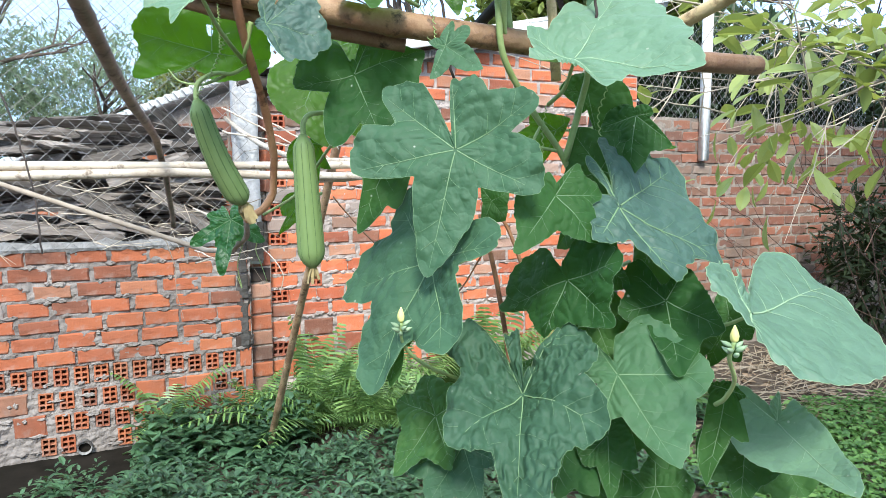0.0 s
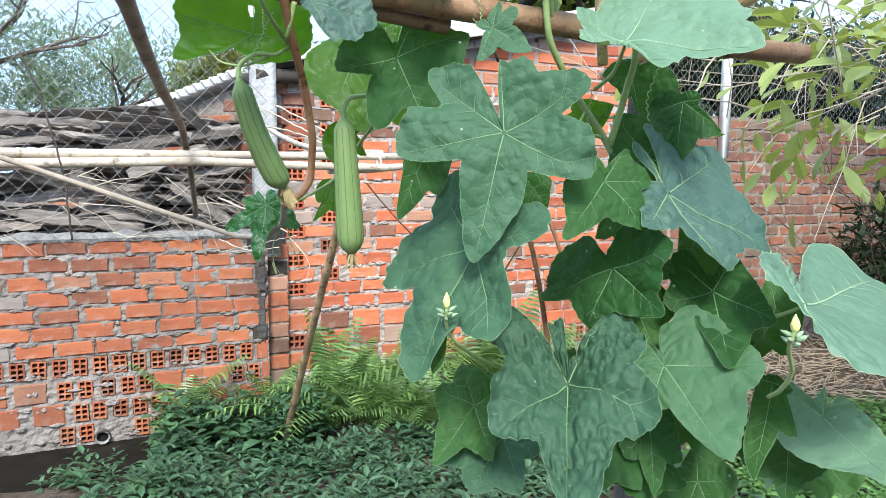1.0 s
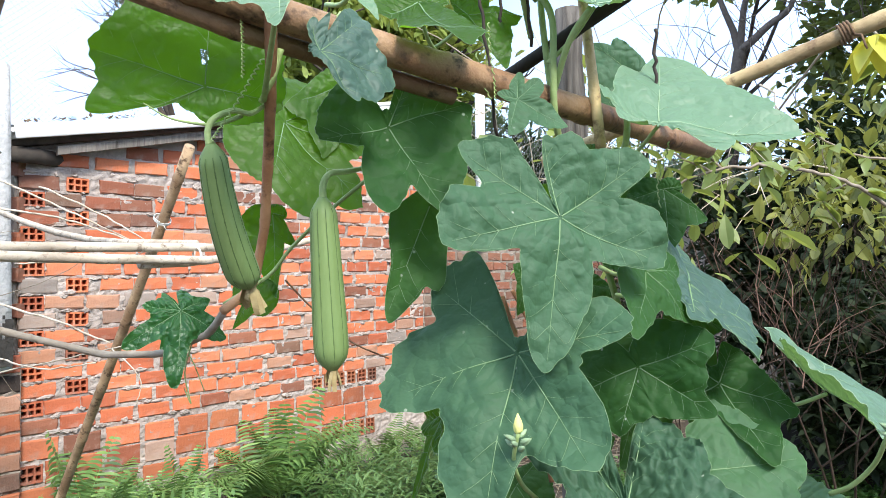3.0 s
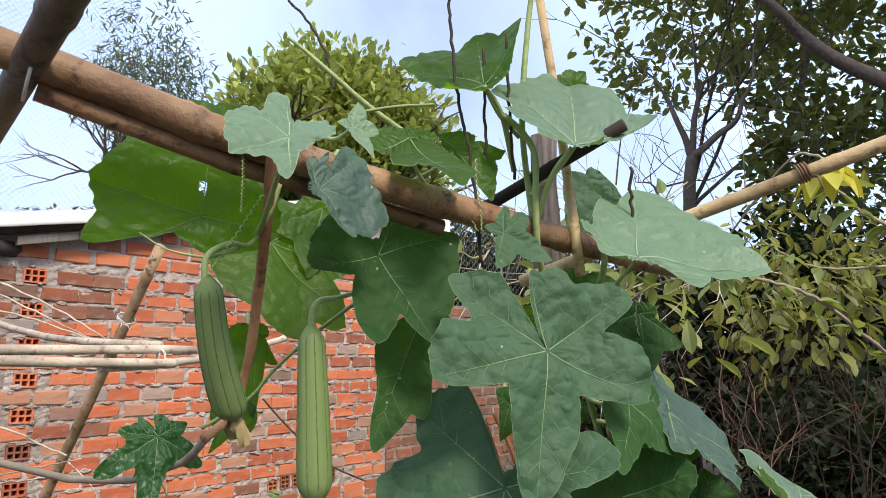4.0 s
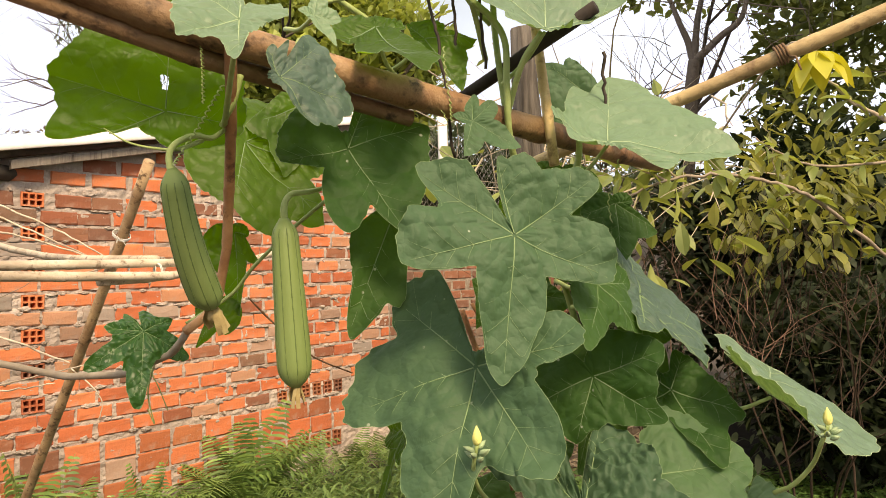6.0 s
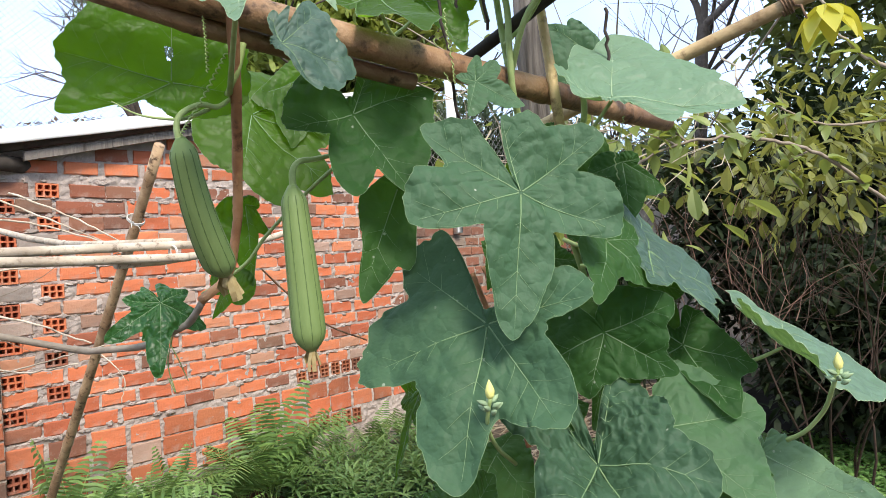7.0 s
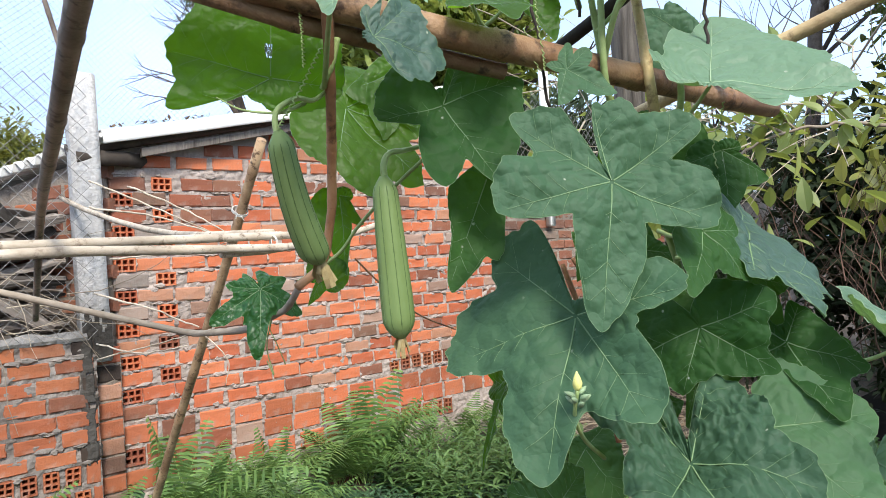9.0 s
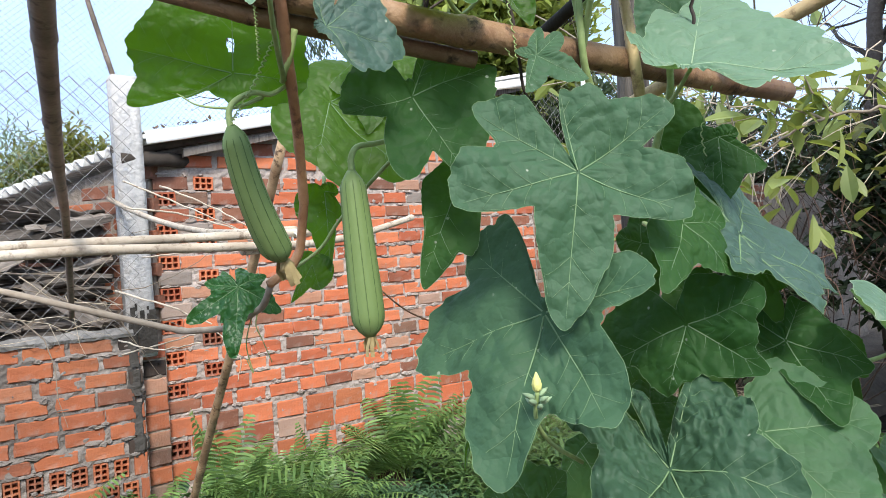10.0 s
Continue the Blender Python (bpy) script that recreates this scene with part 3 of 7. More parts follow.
# hollow bricks, as (x, z, half width, half height)
LEFT_VENTS = [(-1.42 + 0.0945 * i, 0.460, 0.034, 0.046) for i in range(23)]
LEFT_VENTS += [(x, 0.336, 0.034, 0.046) for x in (-0.266, -0.170, -0.064, 0.034, 0.120, 0.608, 0.700)]
LEFT_VENTS += [(x, 0.214, 0.034, 0.046) for x in (-0.194, -0.108, -0.006, 0.090, 0.178)]
LEFT_VENTS += [(x, 0.096, 0.034, 0.046) for x in (-0.263, -0.174, 0.097, 0.185)]
SHED_VENTS = [(1.196, 1.923 - 0.176 * i, 0.054, 0.037) for i in range(7)] + [(0.985, 1.835 - 0.176 * i, 0.054, 0.037) for i in range(7)]
SHED_VENTS += [(0.985, 0.455, 0.054, 0.045)] + [(2.72 + 0.098 * i, 0.700, 0.037, 0.044) for i in range(6)] + [(2.70 + 0.098 * i, 0.33, 0.037, 0.056) for i in range(6)]
wall_left = core("wall_left", -3.2, 0.79, LEFT_Y + 0.008, LEFT_Y + 0.11, -0.1, 1.135, MORTAR_GREY, "low red brick wall with hollow bricks in its lower courses", LEFT_VENTS)
wall_shed = core("wall_shed", 0.925, 3.75, SHED_Y + 0.008, SHED_Y + 0.11, -0.1, 2.09, MORTAR, "orange-red brick shed wall with rough grey mortar", SHED_VENTS)
wall_right = core("wall_right", 3.75, 9.5, SHED_Y + 0.007, SHED_Y + 0.11, -0.1, 1.98, MORTAR_OLD, "old weathered brown brick boundary wall")
wall_pier = core("wall_pier", 0.79, 0.925, LEFT_Y + 0.09, LEFT_Y + 0.19, -0.1, 1.06, MORTAR_OLD, "narrow brick pier stained black with damp")

# the shed's side wall runs back under the eaves
bm = bmesh.new()
along_eave = Vector((-1.75, 2.2, 0)).normalized()
back_vec = along_eave.cross(Vector((0, 0, 1)))
foot_at = Vector((0.90, 4.20, -0.1))
vs = []
for d, off in ((0.0, 0.0), (2.6, 0.0), (2.6, 0.1), (0.0, 0.1)):
    p = foot_at + along_eave * d + back_vec * off
    vs.append((bm.verts.new(p), bm.verts.new((p.x, p.y, 2.07 - 0.2206 * d))))
for i in range(4):
    a, b = vs[i], vs[(i + 1) % 4]
    bm.faces.new((a[0], b[0], b[1], a[1]))
bm.faces.new([v[1] for v in vs])
wall_side_shed = tagged(part("wall_shed_side", bm, MORTAR_OLD, smooth=False), "dull brick side wall of the shed behind the firewood", "wall", kind="structure")

# unseen plain walls added to close the plot and cut low skylight behind the camera
for name, x0, x1, y0, y1 in (("wall_back", -6.0, 10.0, -5.2, -5.0), ("wall_side", -6.2, -6.0, -5.2, 4.2)):
    bm = bmesh.new()
    box(bm, (x0, y0, -0.1), (x1, y1, 2.7))
    tagged(part(name, bm, CONCRETE, smooth=False), "unseen plain grey wall added to cut low light from behind", "wall", kind="structure")

# concrete fence post
bm = bmesh.new()
vs = box(bm, (-0.067, -0.05, 0), (0.067, 0.05, 1.465), 0.004)
bmesh.ops.subdivide_edges(bm, edges=bm.edges[:], cuts=3, use_grid_fill=True)
for v in bm.verts:
    v.co += Vector((0.004 * noise.noise(v.co * 9), 0.004 * noise.noise(v.co * 9 + Vector((5, 0, 0))), 0))
bmesh.ops.bevel(bm, geom=[e for e in bm.edges if e.calc_face_angle(0) > 1], offset=0.006, segments=2, affect="EDGES")
post = part("fence_post", bm, CONCRETE, at=(0.80, 4.12, 1.0))
post.rotation_euler = (0, -0.012, 0)
tagged(post, "square grey concrete fence post behind the brick wall", "fence post")
bm = bmesh.new()
grid = [[bm.verts.new((-0.069 + 0.138 * i / 12, -0.056 + 0.002 * noise.noise((i * 0.7, k * 0.7, 2)), 0.02 + 0.30 * k / 16)) for i in range(13)] for k in range(17)]
for k in range(16):
    for i in range(12):
        if k + 5 * noise.noise((i * 0.35, k * 0.2, 8)) + 3 * noise.noise((i * 0.9, k * 0.6, 3)) < 10:
            bm.faces.new((grid[k][i], grid[k][i + 1], grid[k + 1][i + 1], grid[k + 1][i]))
part("damp_crust", bm, BLACK_MORTAR, post, "black damp crust on the post's foot", smooth=False, at=(0.80, 4.12, 1.0))


def chain_link(name, x0, x1, y, z0, z1, cell, r, label):
    """Diamond wire netting: zigzag wires, woven."""
    bm = bmesh.new()
    n = int((x1 - x0) / (cell * 0.5))
    m = int((z1 - z0) / (cell * 0.5))
    for i in range(n + 1):
        pts = []
        for k in range(m + 1):
            s = 1 if (k + i) % 2 else -1
            pts.append((x0 + i * cell * 0.5 + s * cell * 0.25 + 0.006 * noise.noise((i * 0.4, k * 0.3, 1)), y + 0.004 * s + 0.012 * noise.noise((i * 0.2, k * 0.1, 9)), z0 + k * cell * 0.5))
        tube(bm, pts, r, 4, False)
    ob = part(name, bm, WIRE, smooth=False)
    return tagged(ob, label, "fence", kind="stuff")


chain_link("chain_link_fence", -1.3, 0.78, 4.03, 1.12, 2.45, 0.090, 0.0023, "rusty grey chain-link netting above the low wall")
chain_link("chain_link_fence", 3.7, 6.6, 4.26, 1.97, 2.75, 0.076, 0.0021, "grey chain-link netting above the old wall")



def bird_net(x0, x1, y, z0, z1, cell):
    """Fine black netting: two sets of slanting threads that sag a little."""
    bm = bmesh.new()
    span = z1 - z0
    k = int((x1 - x0 + span) / cell)
    for sgn in (-1, 1):
        for i in range(k):
            a = x0 - span * (sgn > 0) + i * cell
            pts = []
            for t in range(49):
                z = z0 + span * t / 48
                x = a + sgn * span * t / 48
                if x0 <= x <= x1:
                    pts.append((x + 0.03 * noise.noise((x * 1.5, z * 1.5, 3)), y + 0.1 * noise.noise((x * 0.8, z * 0.8, 8)), z + 0.03 * noise.noise((x * 1.5, z * 1.5, 5))))
            if len(pts) > 1:
                tube(bm, pts, 0.0007, 3, False)
    return tagged(part("bird_net", bm, WIRE_DARK, smooth=False), "fine dark bird netting stretched over the trellis", "net", kind="stuff")


bird_net(-0.9, 1.8, 4.5, 2.30, 4.1, 0.036)

# drain pipe through the foot of the low wall
bm = bmesh.new()
for r, y0, y1 in ((0.036, -0.05, 0.10), (0.030, -0.05, 0.10)):
    tube(bm, [(0, y0, 0), (0, y1, 0)], r, 20, False)
a, b = [v for v in bm.verts if abs(v.co.y + 0.05) < 1e-6][:20], [v for v in bm.verts if abs(v.co.y + 0.05) < 1e-6][20:]
for i in range(20):
    bm.faces.new((a[i], a[(i + 1) % 20], b[(i + 1) % 20], b[i]))
drain = tagged(part("drain_pipe", bm, CEMENT, at=(-0.098, 4.07, 0.075)), "short grey drain pipe stub at the foot of the wall", "pipe")
# black disc paints the shade inside the pipe, in the mud colour
bm = bmesh.new()
bm.faces.new([bm.verts.new((0.0305 * math.cos(0.314 * k), 0.0, 0.0305 * math.sin(0.314 * k))) for k in range(20)])
part("mud_plug", bm, MUD, drain, "black disc standing in for the shade inside the pipe", at=(-0.098, 4.045, 0.075))

# cement capping along the low wall
bm = bmesh.new()
rows = []
for k in range(120):
    x = -3.2 + 3.95 * k / 119
    h = 0.030 + 0.022 * noise.noise((x * 9, 1, 4)) + 0.012 * noise.noise((x * 31, 2, 4))
    f = 0.012 * noise.noise((x * 17, 3, 4)) + 0.006 * noise.noise((x * 50, 3, 4))
    drop = 0.020 * max(0, noise.noise((x * 13, 7, 4)))
    rows.append([bm.verts.new(p) for p in ((x, LEFT_Y - 0.004 + f, 1.118 - drop), (x, LEFT_Y - 0.012 + f, 1.134), (x, LEFT_Y + 0.014 + f, 1.136 + h), (x, LEFT_Y + 0.09, 1.136 + h * 0.8), (x, LEFT_Y + 0.115, 1.12))])
for a, b in zip(rows, rows[1:]):
    for i in range(4):
        bm.faces.new((a[i], b[i], b[i + 1], a[i + 1]))
part("capping", bm, CEMENT, wall_left, "lumpy grey cement capping", smooth=False)

# ---- shed roof ----
def corrugated(name, corner, along, down, n, depth, mat, label):
    """A corrugated sheet: waves run along the first direction, channels down the second."""
    bm = bmesh.new()
    corner, along, down = Vector(corner), Vector(along), Vector(down)
    up = along.cross(down).normalized()
    up *= 1 if up.z > 0 else -1
    k = n * 8
    edges = []
    for off in (0.0, -0.009):
        grid = [[bm.verts.new(corner + along * (i / k) + down * (j / 6) + up * (depth * math.sin(2 * math.pi * i / 8) + off)) for i in range(k + 1)] for j in range(7)]
        for a, b in zip(grid, grid[1:]):
            for i in range(k):
                bm.faces.new((a[i], a[i + 1], b[i + 1], b[i]))
        edges.append(grid)
    for j in (0, 6):
        for i in range(k):
            bm.faces.new((edges[0][j][i], edges[0][j][i + 1], edges[1][j][i + 1], edges[1][j][i]))
    for i in (0, k):
        for j in range(6):
            bm.faces.new((edges[0][j][i], edges[0][j + 1][i], edges[1][j + 1][i], edges[1][j][i]))
    bmesh.ops.recalc_face_normals(bm, faces=bm.faces)
    return part(name, bm, mat, None)


roof = thing("shed_roof", (0.88, 4.12, 2.12), "corrugated grey-white fibre-cement shed roof on dark timber", "roof")
attach(corrugated("roof_sheet", (0.86, 4.08, 2.145), (-1.75, 2.2, -0.62), (3.1, 0.0, 0.684), 40, 0.023, ROOF, ""), roof)
for y, z in ((4.16, 0.0), (4.9, -0.2)):
    bm = bmesh.new()
    tube(bm, [(0.72, y, 2.075 + z), (1.3, y, 2.20 + z), (3.9, y, 2.79 + z)], [0.035, 0.032, 0.03], 8)
    part("rafter", bm, ROOF_UNDER, roof, "dark round timber rafter")
bm = bmesh.new()
tube(bm, [(0.74, 4.10, 2.035), (0.98, 4.14, 2.045), (1.2, 4.3, 2.05)], [0.042, 0.042, 0.04], 10)
part("beam", bm, ROOF_UNDER, roof, "dark beam end under the eaves")
# the outermost corrugation rolls down over the gable
bm = bmesh.new()
EDGE = [(4.20, 0.030), (4.165, 0.052), (4.13, 0.060), (4.095, 0.052), (4.07, 0.028), (4.056, -0.002), (4.05, -0.022), (4.057, -0.024), (4.063, -0.002), (4.077, 0.022), (4.10, 0.044), (4.13, 0.052), (4.165, 0.044), (4.20, 0.022)]
rows = []
for k in range(41):
    x = 0.87 + 2.9 * k / 40
    z = 2.128 + 0.2062 * (x - 0.87) + 0.004 * noise.noise((x * 4, 1, 1))
    rows.append([bm.verts.new((x + 0.004 * noise.noise((e * 9, k * 0.1, 3)) * (k == 0), y + 0.003 * noise.noise((x * 3, e, 2)), z + e)) for y, e in EDGE])
for p, q in zip(rows, rows[1:]):
    for i in range(len(EDGE)):
        j = (i + 1) % len(EDGE)
        bm.faces.new((p[i], q[i], q[j], p[j]))
bm.faces.new(rows[0])
bm.faces.new(rows[-1][::-1])
part("roof_edge", bm, ROOF, roof, "rolled white edge of the roof sheet")
bm = bmesh.new()
vs = box(bm, (1.07, 4.105, -0.022), (3.6, 4.135, 0.022))
bmesh.ops.subdivide_edges(bm, edges=[e for e in bm.edges if abs(e.verts[0].co.x - e.verts[1].co.x) > 1], cuts=24)
for v in bm.verts:
    v.co.z += 2.078 + 0.232 * (v.co.x - 1.07) + 0.006 * noise.noise((v.co.x * 5, v.co.y * 20, 1))
    v.co.y += 0.006 * noise.noise((v.co.x * 4, v.co.z * 9, 4))
part("plank", bm, POST_WOOD, roof, "grey split plank under the roof edge", smooth=False)
rng = random.Random(12)
bm = bmesh.new()
for _ in range(70):
    x = rng.choice((1.0, 1.12, 1.2, 1.36, 1.42, 1.62)) + rng.gauss(0, 0.045)
    p = Vector((x, 4.13 + rng.uniform(-0.03, 0.03), 2.186 + 0.2062 * (x - 0.87) + rng.uniform(0, 0.014)))
    d = Vector((rng.gauss(0, 1), rng.gauss(0, 0.6), rng.uniform(0, 0.5))).normalized()
    broad = d.cross(Vector((0, 0, 1))).normalized()
    l = rng.uniform(0.015, 0.04)
    v = [bm.verts.new(q) for q in (p, p + d * l * 0.5 + broad * l * 0.3, p + d * l, p + d * l * 0.5 - broad * l * 0.3)]
    bm.faces.new(v)
tagged(part("roof_litter", bm, LITTER, smooth=False), "dry leaf litter caught on the edge of the roof", "leaf litter", kind="stuff")

# raised gable brickwork under the sloping roof
bm = bmesh.new()
prof = [(1.05, 2.07), (3.75, 2.07), (3.75, 2.62), (1.25, 2.12)]
fr = [bm.verts.new((x, SHED_Y + 0.012, z)) for x, z in prof]
bk = [bm.verts.new((x, SHED_Y + 0.11, z)) for x, z in prof]
bm.faces.new(fr)
bm.faces.new(bk[::-1])
for i in range(4):
    bm.faces.new((fr[(i + 1) % 4], fr[i], bk[i], bk[(i + 1) % 4]))
part("gable", bm, MORTAR, wall_shed, "rough mortar under the roof slope", smooth=False)



# ---- luffa vine ----
vine = thing("luffa_vine", (0.62, 0.80, 0.05), "climbing luffa vine with large dark green leaves and two fruits", "plant")


def luffa_leaf(j, n, u, lobes, sinus=0.6, base=0.2, wave=1.0, stalk=None, bow=0.06, cut=0.0, notches=(), tone=None, hole=None, exact=False):
    """A lobed palmate leaf: stalk joint, face normal, direction of the middle lobe; lobes as (turn in degrees, length, lift of the tip)."""
    rng = random.Random(int((j[0] * 7 + j[1] * 13 + j[2] * 29) * 1000))
    j, n, u = Vector(j), Vector(n).normalized(), Vector(u)
    u = (u - n * u.dot(n)).normalized()
    w = n.cross(u)
    lobes = sorted(lobes)
    size = max(l for _, l, _ in lobes)
    gaps = [(lobes[(i + 1) % len(lobes)][0] - lobes[i][0]) % 360 or 360 for i in range(len(lobes))]
    off = [rng.uniform(0, 50) for _ in range(4)]
    back = max(range(len(gaps)), key=lambda i: (gaps[i] > 75) * gaps[i] + abs(((lobes[i][0] + gaps[i] / 2) + 180) % 360 - 180) * 0.01)
    # the outline's turning points: tips and the notches between them
    rim = [(a % 360, l) for a, l, _ in lobes]
    for i, (la, ll, lf) in enumerate(lobes):
        inside = [(a, l) for a, l in notches if 1 < (a - la) % 360 < gaps[i] - 1]
        if inside:
            rim += [(a % 360, l) for a, l in inside]
        elif gaps[i] > 22 and not exact:
            s = base if i == back else (cut if cut and 0 in (la, lobes[(i + 1) % len(lobes)][0]) else sinus)
            rim.append(((la + gaps[i] / 2) % 360, s * min(ll, lobes[(i + 1) % len(lobes)][1])))
    rim.sort()

    def spot(a):
        """At an angle: how far between two veins, the blade's reach, and the lift there."""
        a %= 360
        reach = size * 0.5
        for (a0, r0), (a1, r1) in zip(rim, rim[1:] + [(rim[0][0] + 360, rim[0][1])]):
            d = (a - a0) % 360
            w = (a1 - a0) % 360
            if d <= w and w > 0:
                wide, t = radians(w), d / w
                if wide < 1.6:
                    reach = r0 * r1 * math.sin(wide) / max(r0 * math.sin(wide * t) + r1 * math.sin(wide * (1 - t)), 1e-6)
                else:
                    reach = r0 + (r1 - r0) * t
                reach *= 1 + bow * 4 * t * (1 - t)
                break
        for i, (la, ll, lf) in enumerate(lobes):
            d = (a - la) % 360
            if d <= gaps[i]:
                x = d / gaps[i]
                nl = lobes[(i + 1) % len(lobes)]
                return min(x, 1 - x) * 2, reach, lf + (nl[2] - lf) * x, ll + (nl[1] - ll) * x
        return 0, reach, 0, size

    def surf(a, rho, raise_=0.0):
        q, reach, lift, full = spot(a % 360)
        rr = reach * rho
        ra = radians(a)
        px, py = rr * math.cos(ra), rr * math.sin(ra)
        h = lift * (rr / full) ** 1.6
        # panels swell between the sunken main veins, and again between the side veins
        swell = math.sin(0.5 * math.pi * min(1, q))
        h += 0.062 * size * swell * rho * (1.15 - rho) * wave * 0.8
        s = rr / max(full, 0.02)
        h += 0.013 * size * wave * abs(math.sin(math.pi * (4.6 * s - 1.1 * q + 0.7 * noise.noise((a * 0.03, off[0], 2))))) * min(1, 2.5 * q) * min(1, 2 * rho)
        f = 1.0 / size
        h += wave * size * (0.085 * noise.noise((px * f * 2.2 + off[0], py * f * 2.2, off[1])) + 0.015 * noise.noise((px * f * 7 + off[2], py * f * 7, off[3])) * rho)
        h += wave * size * 0.045 * rho ** 4 * math.sin(a * 0.19 + off[0]) * noise.noise((a * 0.05, off[1], 3))
        h += wave * size * 0.006 * noise.noise((px * f * 15 + off[1], py * f * 15, off[0])) * rho ** 0.5
        if wave > 1.5:
            h += (wave - 1.5) * size * 0.20 * (0.3 - abs(noise.noise((px * f * 10 + off[3], py * f * 19, off[1])))) * min(1, 3 * rho) * (0.55 + noise.noise((px * f * 2, py * f * 2, off[2])))
        h += raise_
        return u * px + w * py + n * h

    plain = spot

    # main veins, and the angle between them
    mains = []
    for la, ll, lf in sorted(lobes, key=lambda q: (abs(q[0]) > 1, -q[1])):
        if all(abs((a2 - la + 180) % 360 - 180) > 38 for a2, _, _ in mains):
            mains.append((la, ll, lf))
    memo = {}

    def spot(a):
        key = round(a % 360, 2)
        if key not in memo:
            near = sorted(abs((a - m[0] + 180) % 360 - 180) for m in mains)
            q = min(1, 2 * near[0] / max(near[0] + (near[1] if len(near) > 1 else 60), 1))
            l = sum(plain(a + d)[2] for d in (-21, -14, -7, 0, 7, 14, 21)) / 7
            r, f = plain(a)[1], plain(a)[3]
            soft = sum(k * plain(a + d)[1] for d, k in ((-3.0, 0.12), (-1.5, 0.22), (0, 0.32), (1.5, 0.22), (3.0, 0.12)))
            memo[key] = q, soft if exact else 0.5 * r + 0.25 * (plain(a - 0.8)[1] + plain(a + 0.8)[1]), l, f
        return memo[key]

    na, nr = 300, 48 if wave > 1.5 else 26
    bm = bmesh.new()
    centre = bm.verts.new(surf(0, 0.0))
    rings = []
    for k in range(1, nr + 1):
        rho = (k / nr) ** 0.9
        ring = []
        for i in range(na):
            a = 360 * i / na
            tooth = 1 + 0.022 * noise.noise((a * 0.35, off[2], 1)) + 0.012 * abs(math.sin(a * 0.33 + off[3])) if k == nr else 1
            ring.append(bm.verts.new(surf(a, rho * tooth)))
        rings.append(ring)
    for i in range(na):
        bm.faces.new((centre, rings[0][i], rings[0][(i + 1) % na]))
    for k, (p, q) in enumerate(zip(rings, rings[1:])):
        for i in range(na):
            # an eaten hole: (turn in degrees, reach, half width in degrees, half depth)
            if hole and (((360 * i / na - hole[0] + 180) % 360 - 180) / hole[2]) ** 2 + (((k + 1.5) / nr - hole[1]) / hole[3]) ** 2 < 1:
                continue
            bm.faces.new((p[i], q[i], q[(i + 1) % na], p[(i + 1) % na]))
    rim_line = [v.co.copy() for v in rings[-1]]
    blade = part("leaf", bm, tone or LUFFA, vine, at=j)
    bm = bmesh.new()
    thick = 0.0062 * size
    for la, ll, lf in mains:
        stops = [0.02 + 0.92 * t / 7 for t in range(8)]
        tube(bm, [surf(la, s, thick * 0.35) for s in stops], [thick * 0.85 * (1.08 - s) for s in stops], 5, False)
        for s0 in (0.22, 0.38, 0.54, 0.70):
            for sgn in (-1, 1):
                span = (26 - 16 * s0) * rng.uniform(0.8, 1.15)
                line = []
                for t in range(9):
                    a = la + sgn * span * (t / 8) ** 0.9
                    rt = s0 * ll * (1 + 0.42 * t / 8)
                    reach = spot(a % 360)[1]
                    line.append(surf(a, min(0.97, rt / reach), thick * 0.22))
                tube(bm, line, [thick * (0.27 - 0.025 * k) for k in range(9)], 4, False)
    edge = [v for v in rim_line] + [rim_line[0]]
    tube(bm, edge, 0.0016 * size, 4, False)
    part("vein", bm, VEIN_SKYLIT if tone == LUFFA_SKYLIT else VEIN, blade, "pale green veins", at=j)
    stalk = Vector(stalk) if stalk is not None else j - n * 0.055 - u * 0.035 + Vector((0.01, 0.01, 0))
    bm = bmesh.new()
    s = stalk - j
    line = smooth_line([surf(0, 0.0) - n * 0.003, s * 0.4 - n * 0.012, s], 6)
    tube(bm, line, [0.0018 + 0.0008 * i / len(line) for i in range(len(line))], 7)
    part("petiole", bm, STEM, blade, "green leaf stalk", at=j)
    return blade


luffa_leaf((0.385, 0.640, 1.501), (-0.566, -0.781, 0.264), (-0.273, -0.125, -0.954), [(-166, 0.078, 0.002), (-119, 0.1, -0.002), (-68, 0.102, 0.017), (-2, 0.128, -0.006), (70, 0.094, 0.006), (131, 0.089, 0.01), (174, 0.074, 0.005)], wave=1.0, notches=[(-180, 0.072), (-171, 0.066), (-162, 0.051), (-151, 0.012), (-147, 0.072), (-126, 0.098), (-109, 0.069), (-102, 0.064), (-99, 0.085), (-90, 0.096), (-61, 0.085), (-46, 0.046), (-11, 0.104), (17, 0.08), (26, 0.066), (41, 0.042), (59, 0.068), (98, 0.079), (103, 0.073), (118, 0.052), (122, 0.079), (126, 0.087), (138, 0.086), (147, 0.079), (161, 0.063)], exact=True, tone=LUFFA_DUSTY_SHEEN)
luffa_leaf((0.372, 0.676, 1.390), (-0.825, -0.168, 0.540), (-0.329, -0.634, -0.700), [(-156, 0.117, 0.003), (-98, 0.127, 0.003), (-32, 0.142, 0.001), (9, 0.123, -0.001), (70, 0.098, 0.003)], wave=1.0, notches=[(-172, 0.116), (-149, 0.108), (-139, 0.084), (-135, 0.096), (-126, 0.114), (-114, 0.118), (-93, 0.123), (-86, 0.101), (-78, 0.076), (-64, 0.082), (-57, 0.105), (-47, 0.123), (-38, 0.139), (-26, 0.126), (-17, 0.082), (28, 0.097), (43, 0.059), (53, 0.058), (87, 0.09), (94, 0.08), (111, 0.035), (147, 0.011), (166, 0.013), (176, 0.109)], exact=True, tone=LUFFA_DUSTY_SHEEN)
